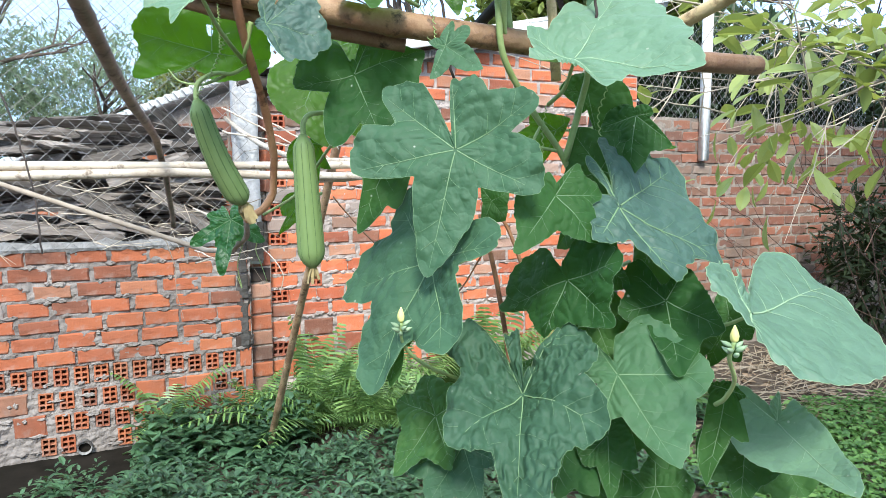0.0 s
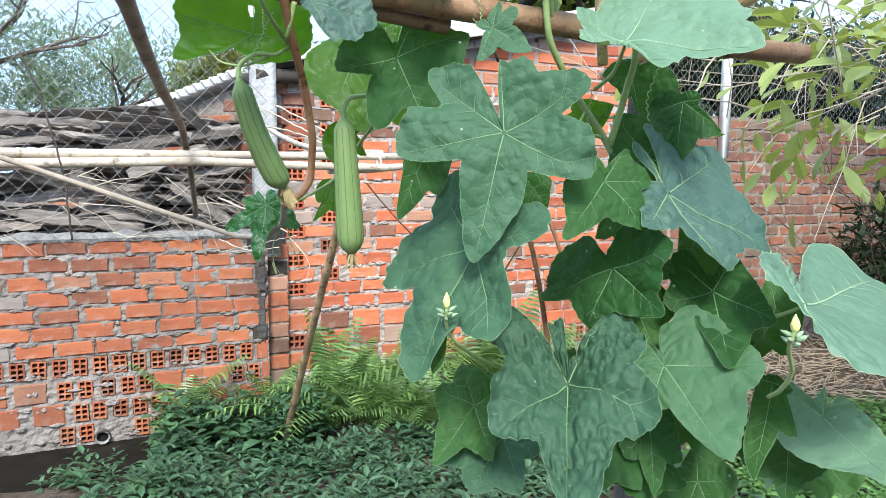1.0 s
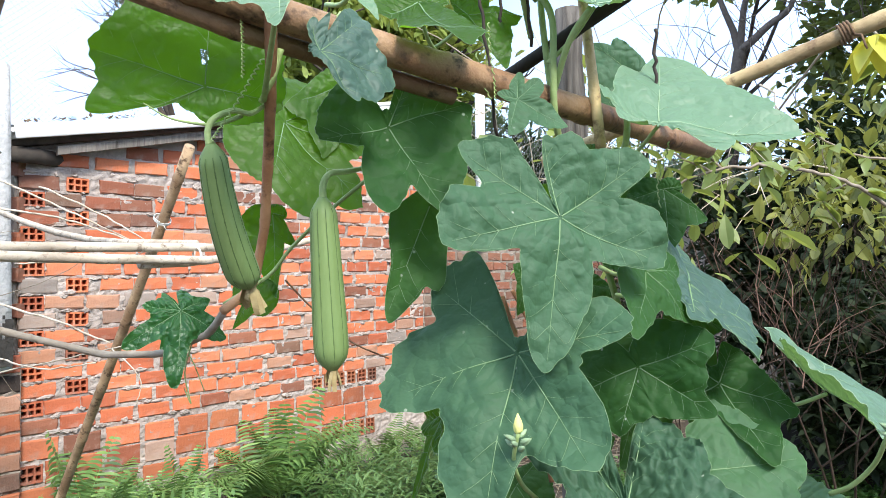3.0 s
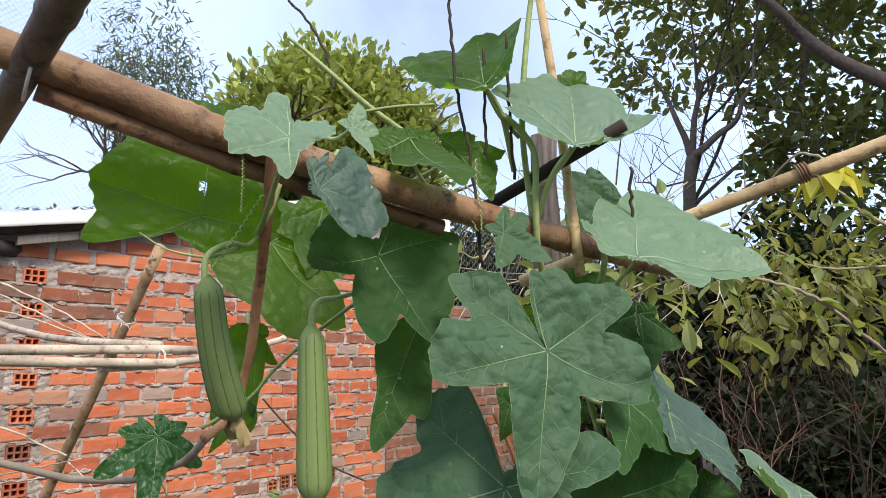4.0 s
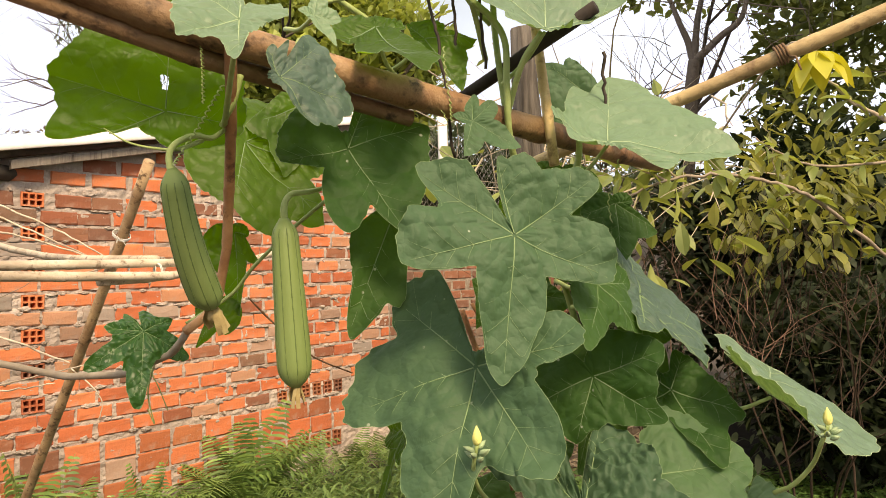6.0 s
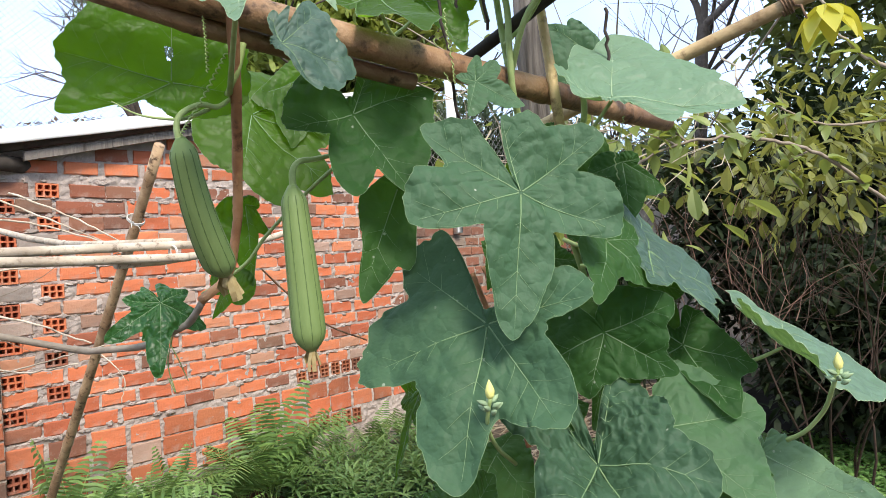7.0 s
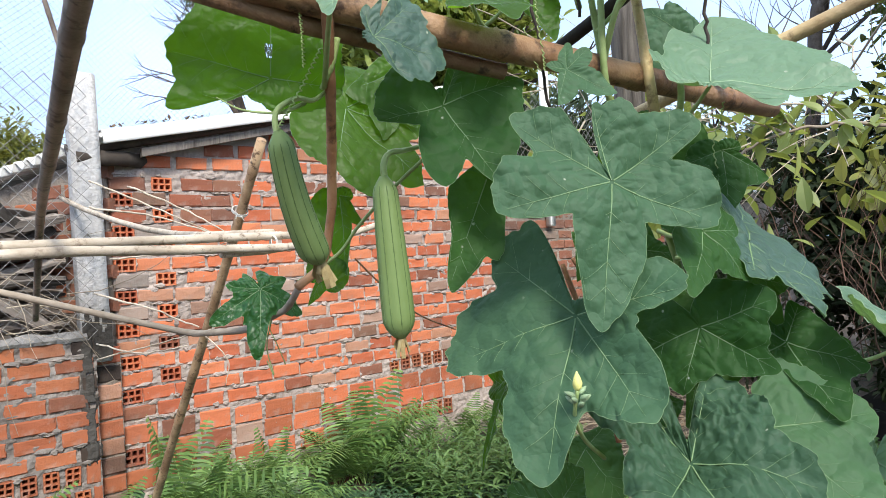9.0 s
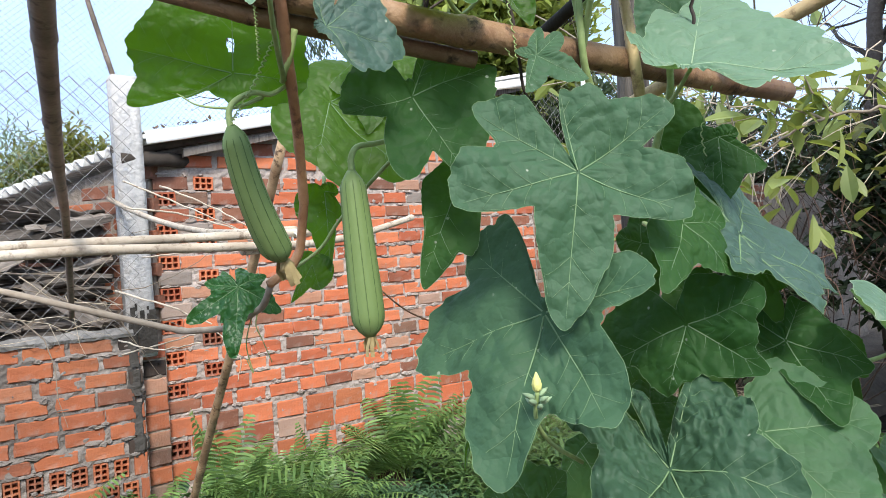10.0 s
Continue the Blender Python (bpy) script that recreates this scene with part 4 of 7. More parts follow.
luffa_leaf((0.447, 0.616, 1.262), (-0.473, -0.439, 0.764), (-0.385, -0.677, -0.628), [(-166, 0.095, -0.017), (-159, 0.102, 0.023), (-151, 0.1, 0.019), (-121, 0.094, 0.018), (-44, 0.098, 0.008), (-2, 0.143, 0.02), (52, 0.103, 0.021), (146, 0.09, 0.008), (179, 0.091, -0.017)], wave=2.0, notches=[(-170, 0.059), (-162, 0.014), (-156, 0.037), (-143, 0.084), (-131, 0.093), (-104, 0.056), (-94, 0.055), (-82, 0.067), (-63, 0.079), (-20, 0.077), (-9, 0.115), (4, 0.143), (11, 0.132), (26, 0.087), (74, 0.078), (83, 0.062), (93, 0.072), (115, 0.088), (151, 0.082), (171, 0.013)], exact=True, tone=LUFFA_DUSTY_SHEEN)
luffa_leaf((0.332, 0.789, 1.591), (-0.462, -0.821, 0.336), (-0.246, -0.246, -0.938), [(-66, 0.066, 0.003), (-2, 0.094, 0.019), (29, 0.104, 0.014), (113, 0.08, 0.012), (162, 0.05, 0.003)], wave=1.0, notches=[(-179, 0.016), (-155, 0.016), (-149, 0.041), (-133, 0.056), (-107, 0.06), (-86, 0.064), (-41, 0.033), (-29, 0.05), (-16, 0.072), (-9, 0.086), (7, 0.08), (18, 0.059), (21, 0.077), (45, 0.089), (104, 0.078), (139, 0.045), (174, 0.039)], exact=True)
luffa_leaf((0.501, 0.609, 1.590), (-0.471, -0.497, 0.728), (0.607, -0.782, -0.142), [(-155, 0.042, 0.015), (-139, 0.019, 0.003), (-52, 0.041, 0.007), (-47, 0.069, 0.014), (0, 0.123, 0.007), (32, 0.111, 0.008), (65, 0.124, -0.003), (86, 0.133, -0.005), (110, 0.097, 0.014), (156, 0.062, 0.02)], sinus=0.95, base=0.60, wave=1.0, tone=LUFFA_SKYLIT)
luffa_leaf((0.564, 0.615, 1.441), (0.145, -0.744, 0.653), (0.301, -0.595, -0.745), [(-66, 0.072, -0.001), (2, 0.096, -0.001), (45, 0.149, -0.001), (101, 0.188, -0.001), (122, 0.168, -0.001), (161, 0.086, -0.001)], wave=1.0, notches=[(-177, 0.012), (-156, 0.022), (-113, 0.037), (-30, 0.043), (-6, 0.081), (20, 0.09), (34, 0.097), (54, 0.136), (67, 0.132), (80, 0.126), (93, 0.174), (107, 0.169), (110, 0.131), (116, 0.156), (128, 0.166), (133, 0.146), (137, 0.122), (149, 0.104), (154, 0.015), (171, 0.057)], exact=True, tone=LUFFA_SKY_SHEEN)
luffa_leaf((0.487, 0.616, 1.457), (-0.114, -0.898, 0.425), (-0.579, -0.287, -0.763), [(-10, 0.088, 0.0), (66, 0.064, 0.0), (121, 0.055, 0.0), (172, 0.047, 0.0)], wave=1.0, notches=[(-159, 0.013), (-141, 0.026), (-57, 0.045), (-16, 0.068), (21, 0.039), (82, 0.052), (108, 0.039), (153, 0.039)], exact=True)
luffa_leaf((0.523, 0.646, 1.364), (-0.930, -0.229, 0.287), (-0.172, -0.419, -0.892), [(-83, 0.1, 0.0), (-32, 0.068, 0.0), (40, 0.085, 0.0), (90, 0.075, 0.0)], wave=1.0, notches=[(-169, 0.015), (-155, 0.048), (-118, 0.081), (-90, 0.088), (-70, 0.06), (-21, 0.053), (-1, 0.047), (50, 0.063), (73, 0.061), (108, 0.065), (158, 0.046)], exact=True)
luffa_leaf((0.634, 0.612, 1.339), (-0.596, -0.387, 0.704), (-0.37, -0.645, -0.668), [(-141, 0.054, 0.019), (-70, 0.055, 0.017), (-1, 0.107, 0.011), (43, 0.078, 0.004), (136, 0.042, 0.013)], wave=1.0, notches=[(-177, 0.016), (-162, 0.053), (-115, 0.045), (-102, 0.04), (-35, 0.042), (-8, 0.086), (24, 0.067), (106, 0.039), (154, 0.041), (158, 0.018)], exact=True)
luffa_leaf((0.554, 0.596, 1.268), (-0.584, -0.417, 0.696), (-0.07, -0.829, -0.555), [(-177, 0.047, 0.01), (-44, 0.052, 0.007), (1, 0.118, -0.014), (61, 0.095, -0.005)], wave=1.0, notches=[(-118, 0.032), (-84, 0.023), (-60, 0.037), (-23, 0.046), (-14, 0.065), (41, 0.08), (94, 0.075), (118, 0.074), (134, 0.07), (142, 0.049), (157, 0.042), (165, 0.015)], exact=True, tone=LUFFA_MID)
luffa_leaf((0.652, 0.512, 1.340), (0.097, -0.578, 0.810), (0.030, -0.812, -0.583), [(-53, 0.055, 0.005), (103, 0.228, -0.016), (119, 0.214, -0.018), (140, 0.115, 0.008), (159, 0.065, 0.009)], wave=1.0, notches=[(-177, 0.06), (-145, 0.059), (-124, 0.059), (-104, 0.055), (-75, 0.053), (-35, 0.054), (-19, 0.07), (-5, 0.081), (22, 0.101), (44, 0.132), (60, 0.153), (81, 0.186), (110, 0.211), (128, 0.178), (136, 0.031), (147, 0.058)], exact=True, tone=LUFFA_SKYLIT)
luffa_leaf((0.796, 0.589, 1.179), (-0.533, -0.262, 0.805), (-0.117, -0.919, -0.377), [(-164, 0.053, 0.021), (-6, 0.147, 0.057), (133, 0.034, 0.014)], wave=1.0, notches=[(-178, 0.046), (-131, 0.038), (-21, 0.093), (5, 0.109), (47, 0.041), (106, 0.031), (110, 0.011), (167, 0.017)], exact=True, tone=LUFFA_SKYLIT)
luffa_leaf((0.221, 0.970, 1.421), (-0.238, -0.826, 0.511), (-0.250, -0.456, -0.854), [(-150, 0.032, -0.012), (-107, 0.036, -0.012), (-56, 0.059, -0.012), (-23, 0.041, -0.012), (0, 0.076, -0.012), (67, 0.05, -0.012), (128, 0.037, -0.012), (165, 0.028, -0.012)], wave=1.4, notches=[(-171, 0.028), (-159, 0.006), (-135, 0.024), (-122, 0.027), (-89, 0.026), (-77, 0.026), (-71, 0.033), (-63, 0.05), (-43, 0.046), (-39, 0.037), (-29, 0.031), (-21, 0.034), (-12, 0.058), (5, 0.057), (9, 0.043), (13, 0.036), (22, 0.03), (35, 0.029), (51, 0.04), (73, 0.039), (89, 0.034), (102, 0.022), (149, 0.021), (175, 0.028)], exact=True, tone=LUFFA_GLOSSY)
luffa_leaf((0.189, 0.859, 1.615), (-0.435, -0.892, -0.124), (-0.882, 0.394, 0.261), [(-173, 0.064, 0.0), (-78, 0.095, 0.0), (0, 0.088, 0.0), (28, 0.089, 0.0), (42, 0.063, 0.0)], wave=1.0, notches=[(-151, 0.064), (-128, 0.075), (-111, 0.088), (-93, 0.093), (-62, 0.094), (-47, 0.092), (-36, 0.086), (-26, 0.081), (-18, 0.083), (-11, 0.084), (-6, 0.087), (6, 0.082), (13, 0.079), (17, 0.076), (23, 0.082), (36, 0.087), (40, 0.032), (48, 0.026), (84, 0.024), (110, 0.031), (135, 0.034), (162, 0.049), (174, 0.057)], exact=True, tone=LUFFA_BACKLIT, hole=(-74, 0.21, 8, 0.07))
luffa_leaf((0.227, 0.749, 1.629), (-0.121, -0.924, 0.362), (0.831, -0.293, -0.472), [(-36, 0.048, 0.0), (-8, 0.057, 0.0), (17, 0.064, 0.0), (72, 0.063, 0.0), (98, 0.04, 0.0), (123, 0.031, 0.0)], wave=1.2, notches=[(-75, 0.012), (-49, 0.025), (-39, 0.04), (-26, 0.045), (-19, 0.05), (0, 0.056), (6, 0.063), (29, 0.06), (46, 0.055), (61, 0.059), (88, 0.06), (96, 0.016), (114, 0.026), (139, 0.022), (150, 0.008)], exact=True, tone=LUFFA_SKY_SHEEN, stalk=(0.262, 0.768, 1.672))
luffa_leaf((0.157, 0.696, 1.645), (-0.189, -0.599, 0.778), (-0.903, 0.417, 0.101), [(-119, 0.059, 0.003), (-94, 0.1, 0.0), (-51, 0.055, -0.01), (40, 0.049, -0.012), (87, 0.063, -0.007)], wave=1.0, notches=[(-162, 0.034), (-111, 0.043), (-100, 0.018), (-97, 0.041), (-85, 0.083), (-73, 0.048), (-36, 0.047), (0, 0.041), (72, 0.04), (100, 0.025), (177, 0.018)], exact=True, tone=LUFFA_SKYLIT, stalk=(0.216, 0.812, 1.600))
luffa_leaf((0.278, 0.769, 1.698), (-0.416, -0.851, 0.319), (0.264, -0.449, -0.854), [(-136, 0.014, -0.002), (0, 0.038, 0.004), (58, 0.024, 0.003), (141, 0.028, 0.001)], sinus=0.65, base=0.40, wave=1.0, tone=LUFFA_SKYLIT, bow=0.15)
luffa_leaf((0.466, 0.651, 1.706), (-0.494, -0.603, 0.626), (0.858, -0.455, 0.239), [(-177, 0.046, 0.017), (-57, 0.024, 0.018), (0, 0.094, 0.023), (42, 0.125, -0.001), (61, 0.128, -0.006), (79, 0.125, -0.002), (111, 0.114, 0.006), (140, 0.077, 0.015)], sinus=0.93, base=0.60, wave=1.0, tone=LUFFA_SKYLIT)
luffa_leaf((0.414, 0.725, 1.769), (-0.734, -0.389, 0.557), (-0.290, 0.921, 0.260), [(-119, 0.048, 0.033), (-93, 0.1, 0.019), (-62, 0.112, -0.017), (-33, 0.102, -0.003), (0, 0.096, 0.016), (69, 0.046, 0.032)], sinus=0.93, base=0.60, wave=1.0, tone=LUFFA_BACKLIT)
luffa_leaf((0.543, 0.695, 1.793), (-0.739, -0.673, 0.018), (0.636, -0.689, 0.349), [(0, 0.02, -0.0), (39, 0.028, 0.0), (81, 0.028, -0.0), (122, 0.028, 0.0)], sinus=0.90, base=0.70, wave=1.0, tone=LUFFA_BACKLIT)
luffa_leaf((0.668, 0.728, 1.699), (-0.774, -0.612, 0.163), (-0.431, 0.321, -0.844), [(-134, 0.044, 0.0), (-98, 0.058, 0.0), (0, 0.084, -0.0), (38, 0.058, -0.0), (88, 0.037, -0.0)], sinus=0.85, base=0.60, wave=1.0, tone=LUFFA_DUSTY_SHEEN)
luffa_leaf((0.388, 0.791, 1.524), (-0.621, -0.777, 0.104), (-0.32, 0.131, -0.938), [(-3, 0.123, 0.012), (26, 0.083, 0.017)], wave=1.0, notches=[(-165, 0.008), (-125, 0.016), (-59, 0.04), (-14, 0.071), (2, 0.113), (13, 0.08), (64, 0.024)], exact=True)
luffa_leaf((0.347, 0.983, 1.626), (-0.236, -0.849, 0.472), (0.442, -0.526, -0.727), [(-52, 0.094, -0.0), (-30, 0.125, -0.0), (0, 0.131, -0.0), (41, 0.097, -0.0), (87, 0.084, -0.0)], sinus=0.85, base=0.50, wave=1.0, tone=LUFFA_BACKLIT)
luffa_leaf((0.412, 0.971, 1.675), (-0.331, -0.883, 0.331), (-0.354, -0.209, -0.912), [(-50, 0.071, 0.0), (0, 0.098, -0.0), (28, 0.079, 0.0), (130, 0.051, 0.0)], sinus=0.85, base=0.50, wave=1.0, tone=LUFFA_BACKLIT)
luffa_leaf((0.339, 0.993, 1.525), (-0.387, -0.906, 0.173), (-0.058, -0.163, -0.985), [(-21, 0.053, -0.0), (0, 0.097, -0.0), (34, 0.045, -0.0), (78, 0.016, 0.0)], sinus=0.80, base=0.50, wave=1.0, tone=LUFFA_BACKLIT)
luffa_leaf((0.316, 0.990, 1.440), (-0.358, -0.896, 0.264), (-0.572, -0.013, -0.820), [(-24, 0.027, 0.0), (0, 0.052, 0.0), (45, 0.031, 0.0)], sinus=0.85, base=0.50, wave=1.0, tone=LUFFA_BACKLIT)
luffa_leaf((0.357, 0.774, 1.709), (-0.381, -0.435, 0.816), (-0.913, 0.039, -0.406), [(-1, 0.049, -0.0), (34, 0.094, 0.0), (59, 0.133, -0.0), (79, 0.102, 0.0), (124, 0.029, -0.0)], sinus=0.85, base=0.50, wave=1.0, tone=LUFFA_BACKLIT)
luffa_leaf((0.417, 0.765, 1.712), (-0.561, -0.759, 0.330), (0.816, -0.573, 0.068), [(-66, 0.07, -0.0), (-44, 0.051, 0.0), (0, 0.056, 0.0), (35, 0.026, -0.0), (130, 0.024, 0.0)], sinus=0.85, base=0.50, wave=1.0, tone=LUFFA_BACKLIT)
luffa_leaf((0.399, 0.692, 1.611), (-0.575, -0.710, 0.408), (-0.487, -0.104, -0.867), [(-168, 0.03, 0.002), (-88, 0.019, 0.0), (0, 0.041, -0.001), (73, 0.052, -0.0), (151, 0.032, -0.0)], sinus=0.60, base=0.40, wave=1.0, tone=LUFFA_MID, bow=0.20)
luffa_leaf((0.715, 0.595, 1.229), (-0.626, -0.347, 0.698), (-0.602, -0.353, -0.716), [(-99, 0.023, -0.0), (-13, 0.078, 0.0), (0, 0.12, -0.0), (30, 0.067, 0.0), (81, 0.022, -0.0)], sinus=0.85, base=0.50, wave=1.0)
luffa_leaf((0.782, 0.621, 1.148), (-0.605, -0.326, 0.727), (-0.583, -0.441, -0.683), [(-31, 0.068, -0.0), (0, 0.088, -0.0), (19, 0.06, 0.0)], sinus=0.85, base=0.50, wave=1.0)
luffa_leaf((0.409, 0.740, 1.200), (-0.342, -0.452, 0.824), (-0.750, -0.397, -0.529), [(-136, 0.062, 0.0), (-88, 0.051, 0.0), (0, 0.09, 0.0), (45, 0.075, -0.0), (160, 0.053, 0.0)], sinus=0.80, base=0.50, wave=1.6)
luffa_leaf((0.428, 0.706, 1.172), (-0.389, -0.459, 0.799), (-0.146, -0.825, -0.546), [(-84, 0.068, -0.0), (-44, 0.075, -0.0), (0, 0.071, -0.0), (43, 0.045, 0.0)], sinus=0.85, base=0.50, wave=1.0, tone=LUFFA_DUSTY_SHEEN)
luffa_leaf((0.563, 0.827, 1.203), (-0.472, -0.526, 0.708), (-0.802, -0.077, -0.592), [(-8, 0.038, -0.0), (0, 0.079, 0.0), (59, 0.076, 0.0), (170, 0.051, 0.0)], sinus=0.85, base=0.50, wave=1.0)
luffa_leaf((0.591, 0.669, 1.150), (-0.436, -0.346, 0.831), (0.136, -0.938, -0.319), [(-159, 0.038, -0.0), (-91, 0.069, 0.0), (-43, 0.074, 0.0), (0, 0.072, 0.0), (46, 0.033, 0.0)], sinus=0.85, base=0.50, wave=1.0)
luffa_leaf((0.857, 0.625, 1.103), (-0.607, -0.301, 0.735), (-0.784, 0.078, -0.616), [(0, 0.052, -0.0), (32, 0.062, 0.0), (65, 0.051, 0.0)], sinus=0.85, base=0.50, wave=1.0)
luffa_leaf((0.395, 0.787, 1.322), (-0.937, 0.331, 0.110), (0.032, 0.397, -0.917), [(-39, 0.047, -0.0), (0, 0.123, -0.0), (45, 0.039, 0.0)], sinus=0.85, base=0.60, wave=1.0, tone=LUFFA_BACKLIT)
luffa_leaf((0.345, 0.694, 1.313), (-0.472, -0.676, 0.565), (-0.347, -0.447, -0.824), [(-74, 0.03, 0.0), (0, 0.058, -0.0), (12, 0.044, 0.0), (50, 0.018, -0.0)], sinus=0.85, base=0.60, wave=1.0)
luffa_leaf((0.586, 0.758, 1.535), (-0.724, -0.689, 0.019), (-0.678, 0.707, -0.200), [(-154, 0.022, -0.0), (-46, 0.04, -0.0), (0, 0.063, -0.0), (56, 0.045, -0.0)], sinus=0.85, base=0.50, wave=1.0, tone=LUFFA_BACKLIT)
luffa_leaf((0.617, 0.737, 1.580), (-0.750, -0.653, 0.106), (0.080, -0.248, -0.965), [(-113, 0.036, -0.0), (-28, 0.025, -0.0), (0, 0.069, -0.0), (35, 0.066, 0.0)], sinus=0.80, base=0.50, wave=1.0)
luffa_leaf((0.668, 0.706, 1.531), (-0.587, -0.445, 0.677), (0.282, -0.896, -0.344), [(-14, 0.041, -0.0), (0, 0.061, 0.0), (25, 0.024, -0.0)], sinus=0.90, base=0.60, wave=1.0, tone=LUFFA_BACKLIT)
luffa_leaf((0.635, 0.670, 1.548), (-0.765, -0.567, 0.305), (-0.245, -0.182, -0.952), [(-72, 0.042, -0.0), (0, 0.077, 0.0), (50, 0.058, 0.0), (98, 0.02, 0.0)], sinus=0.85, base=0.50, wave=1.0)
luffa_leaf((0.592, 0.686, 1.311), (-0.654, -0.536, 0.534), (-0.605, -0.054, -0.794), [(-161, 0.045, 0.0), (-93, 0.032, -0.0), (0, 0.07, 0.0), (48, 0.075, 0.0), (115, 0.046, 0.0)], sinus=0.85, base=0.50, wave=1.0)
luffa_leaf((0.649, 0.648, 1.217), (-0.656, -0.453, 0.604), (-0.632, -0.108, -0.767), [(-155, 0.066, -0.0), (-75, 0.041, -0.0), (0, 0.076, 0.0), (37, 0.088, -0.0), (100, 0.052, 0.0)], sinus=0.85, base=0.50, wave=1.0)
luffa_leaf((0.562, 0.686, 1.177), (-0.579, -0.501, 0.643), (-0.536, -0.360, -0.763), [(-166, 0.051, 0.0), (-65, 0.034, 0.0), (0, 0.082, 0.0), (35, 0.085, 0.0), (88, 0.054, -0.0)], sinus=0.85, base=0.50, wave=1.0)
luffa_leaf((0.663, 0.662, 1.405), (-0.734, -0.512, 0.446), (-0.488, -0.059, -0.871), [(-151, 0.046, 0.0), (0, 0.074, 0.0), (33, 0.087, 0.0), (86, 0.042, 0.0)], sinus=0.85, base=0.50, wave=1.0)
luffa_leaf((0.682, 0.640, 1.284), (-0.703, -0.453, 0.548), (-0.535, -0.172, -0.827), [(-171, 0.052, -0.0), (0, 0.066, -0.0), (38, 0.067, -0.0), (105, 0.044, -0.0)], sinus=0.85, base=0.50, wave=1.0)
luffa_leaf((0.489, 0.751, 1.448), (-0.659, -0.742, 0.126), (-0.318, 0.123, -0.940), [(-121, 0.022, -0.0), (0, 0.039, -0.0), (56, 0.029, -0.0), (135, 0.023, -0.0)], sinus=0.85, base=0.50, wave=1.0)
luffa_leaf((0.738, 0.615, 1.310), (-0.743, -0.419, 0.522), (-0.554, -0.052, -0.831), [(-150, 0.045, 0.0), (0, 0.068, 0.0), (34, 0.057, 0.0), (62, 0.038, 0.0)], sinus=0.85, base=0.50, wave=1.0)
luffa_leaf((0.663, 0.798, 1.441), (-0.717, -0.646, 0.262), (-0.498, 0.211, -0.841), [(-152, 0.058, 0.0), (-78, 0.031, 0.0), (0, 0.071, 0.0), (37, 0.078, 0.0), (106, 0.043, -0.0)], sinus=0.85, base=0.50, wave=1.0)
luffa_leaf((0.655, 0.805, 1.324), (-0.681, -0.629, 0.376), (-0.535, 0.077, -0.841), [(-154, 0.058, 0.0), (-67, 0.034, -0.0), (0, 0.067, 0.0), (39, 0.057, 0.0), (124, 0.034, -0.0)], sinus=0.85, base=0.50, wave=1.0)
luffa_leaf((0.662, 0.800, 1.244), (-0.612, -0.555, 0.564), (-0.703, 0.055, -0.709), [(-155, 0.064, 0.0), (-75, 0.044, -0.0), (0, 0.061, -0.0), (46, 0.054, 0.0), (125, 0.043, -0.0)], sinus=0.85, base=0.50, wave=1.0)
luffa_leaf((0.594, 0.681, 1.485), (-0.722, -0.585, 0.369), (-0.690, 0.574, -0.441), [(-149, 0.053, 0.0), (-80, 0.066, 0.0), (0, 0.045, 0.0), (64, 0.069, 0.0), (123, 0.044, 0.0)], sinus=0.85, base=0.50, wave=1.0)
luffa_leaf((0.589, 0.672, 1.373), (-0.685, -0.549, 0.479), (-0.681, 0.250, -0.688), [(-158, 0.046, -0.0), (-102, 0.046, 0.0), (0, 0.047, 0.0), (45, 0.069, -0.0), (101, 0.041, 0.0)], sinus=0.85, base=0.50, wave=1.0)
luffa_leaf((0.582, 0.643, 1.181), (-0.574, -0.438, 0.692), (-0.778, 0.028, -0.628), [(-153, 0.059, -0.0), (-109, 0.051, -0.0), (0, 0.044, -0.0), (42, 0.078, -0.0), (80, 0.052, 0.0)], sinus=0.85, base=0.50, wave=1.0)
luffa_leaf((0.650, 0.636, 1.109), (-0.612, -0.411, 0.676), (-0.653, -0.220, -0.725), [(-159, 0.049, -0.0), (-59, 0.054, -0.0), (0, 0.071, 0.0), (42, 0.068, -0.0), (113, 0.045, -0.0)], sinus=0.85, base=0.50, wave=1.0)



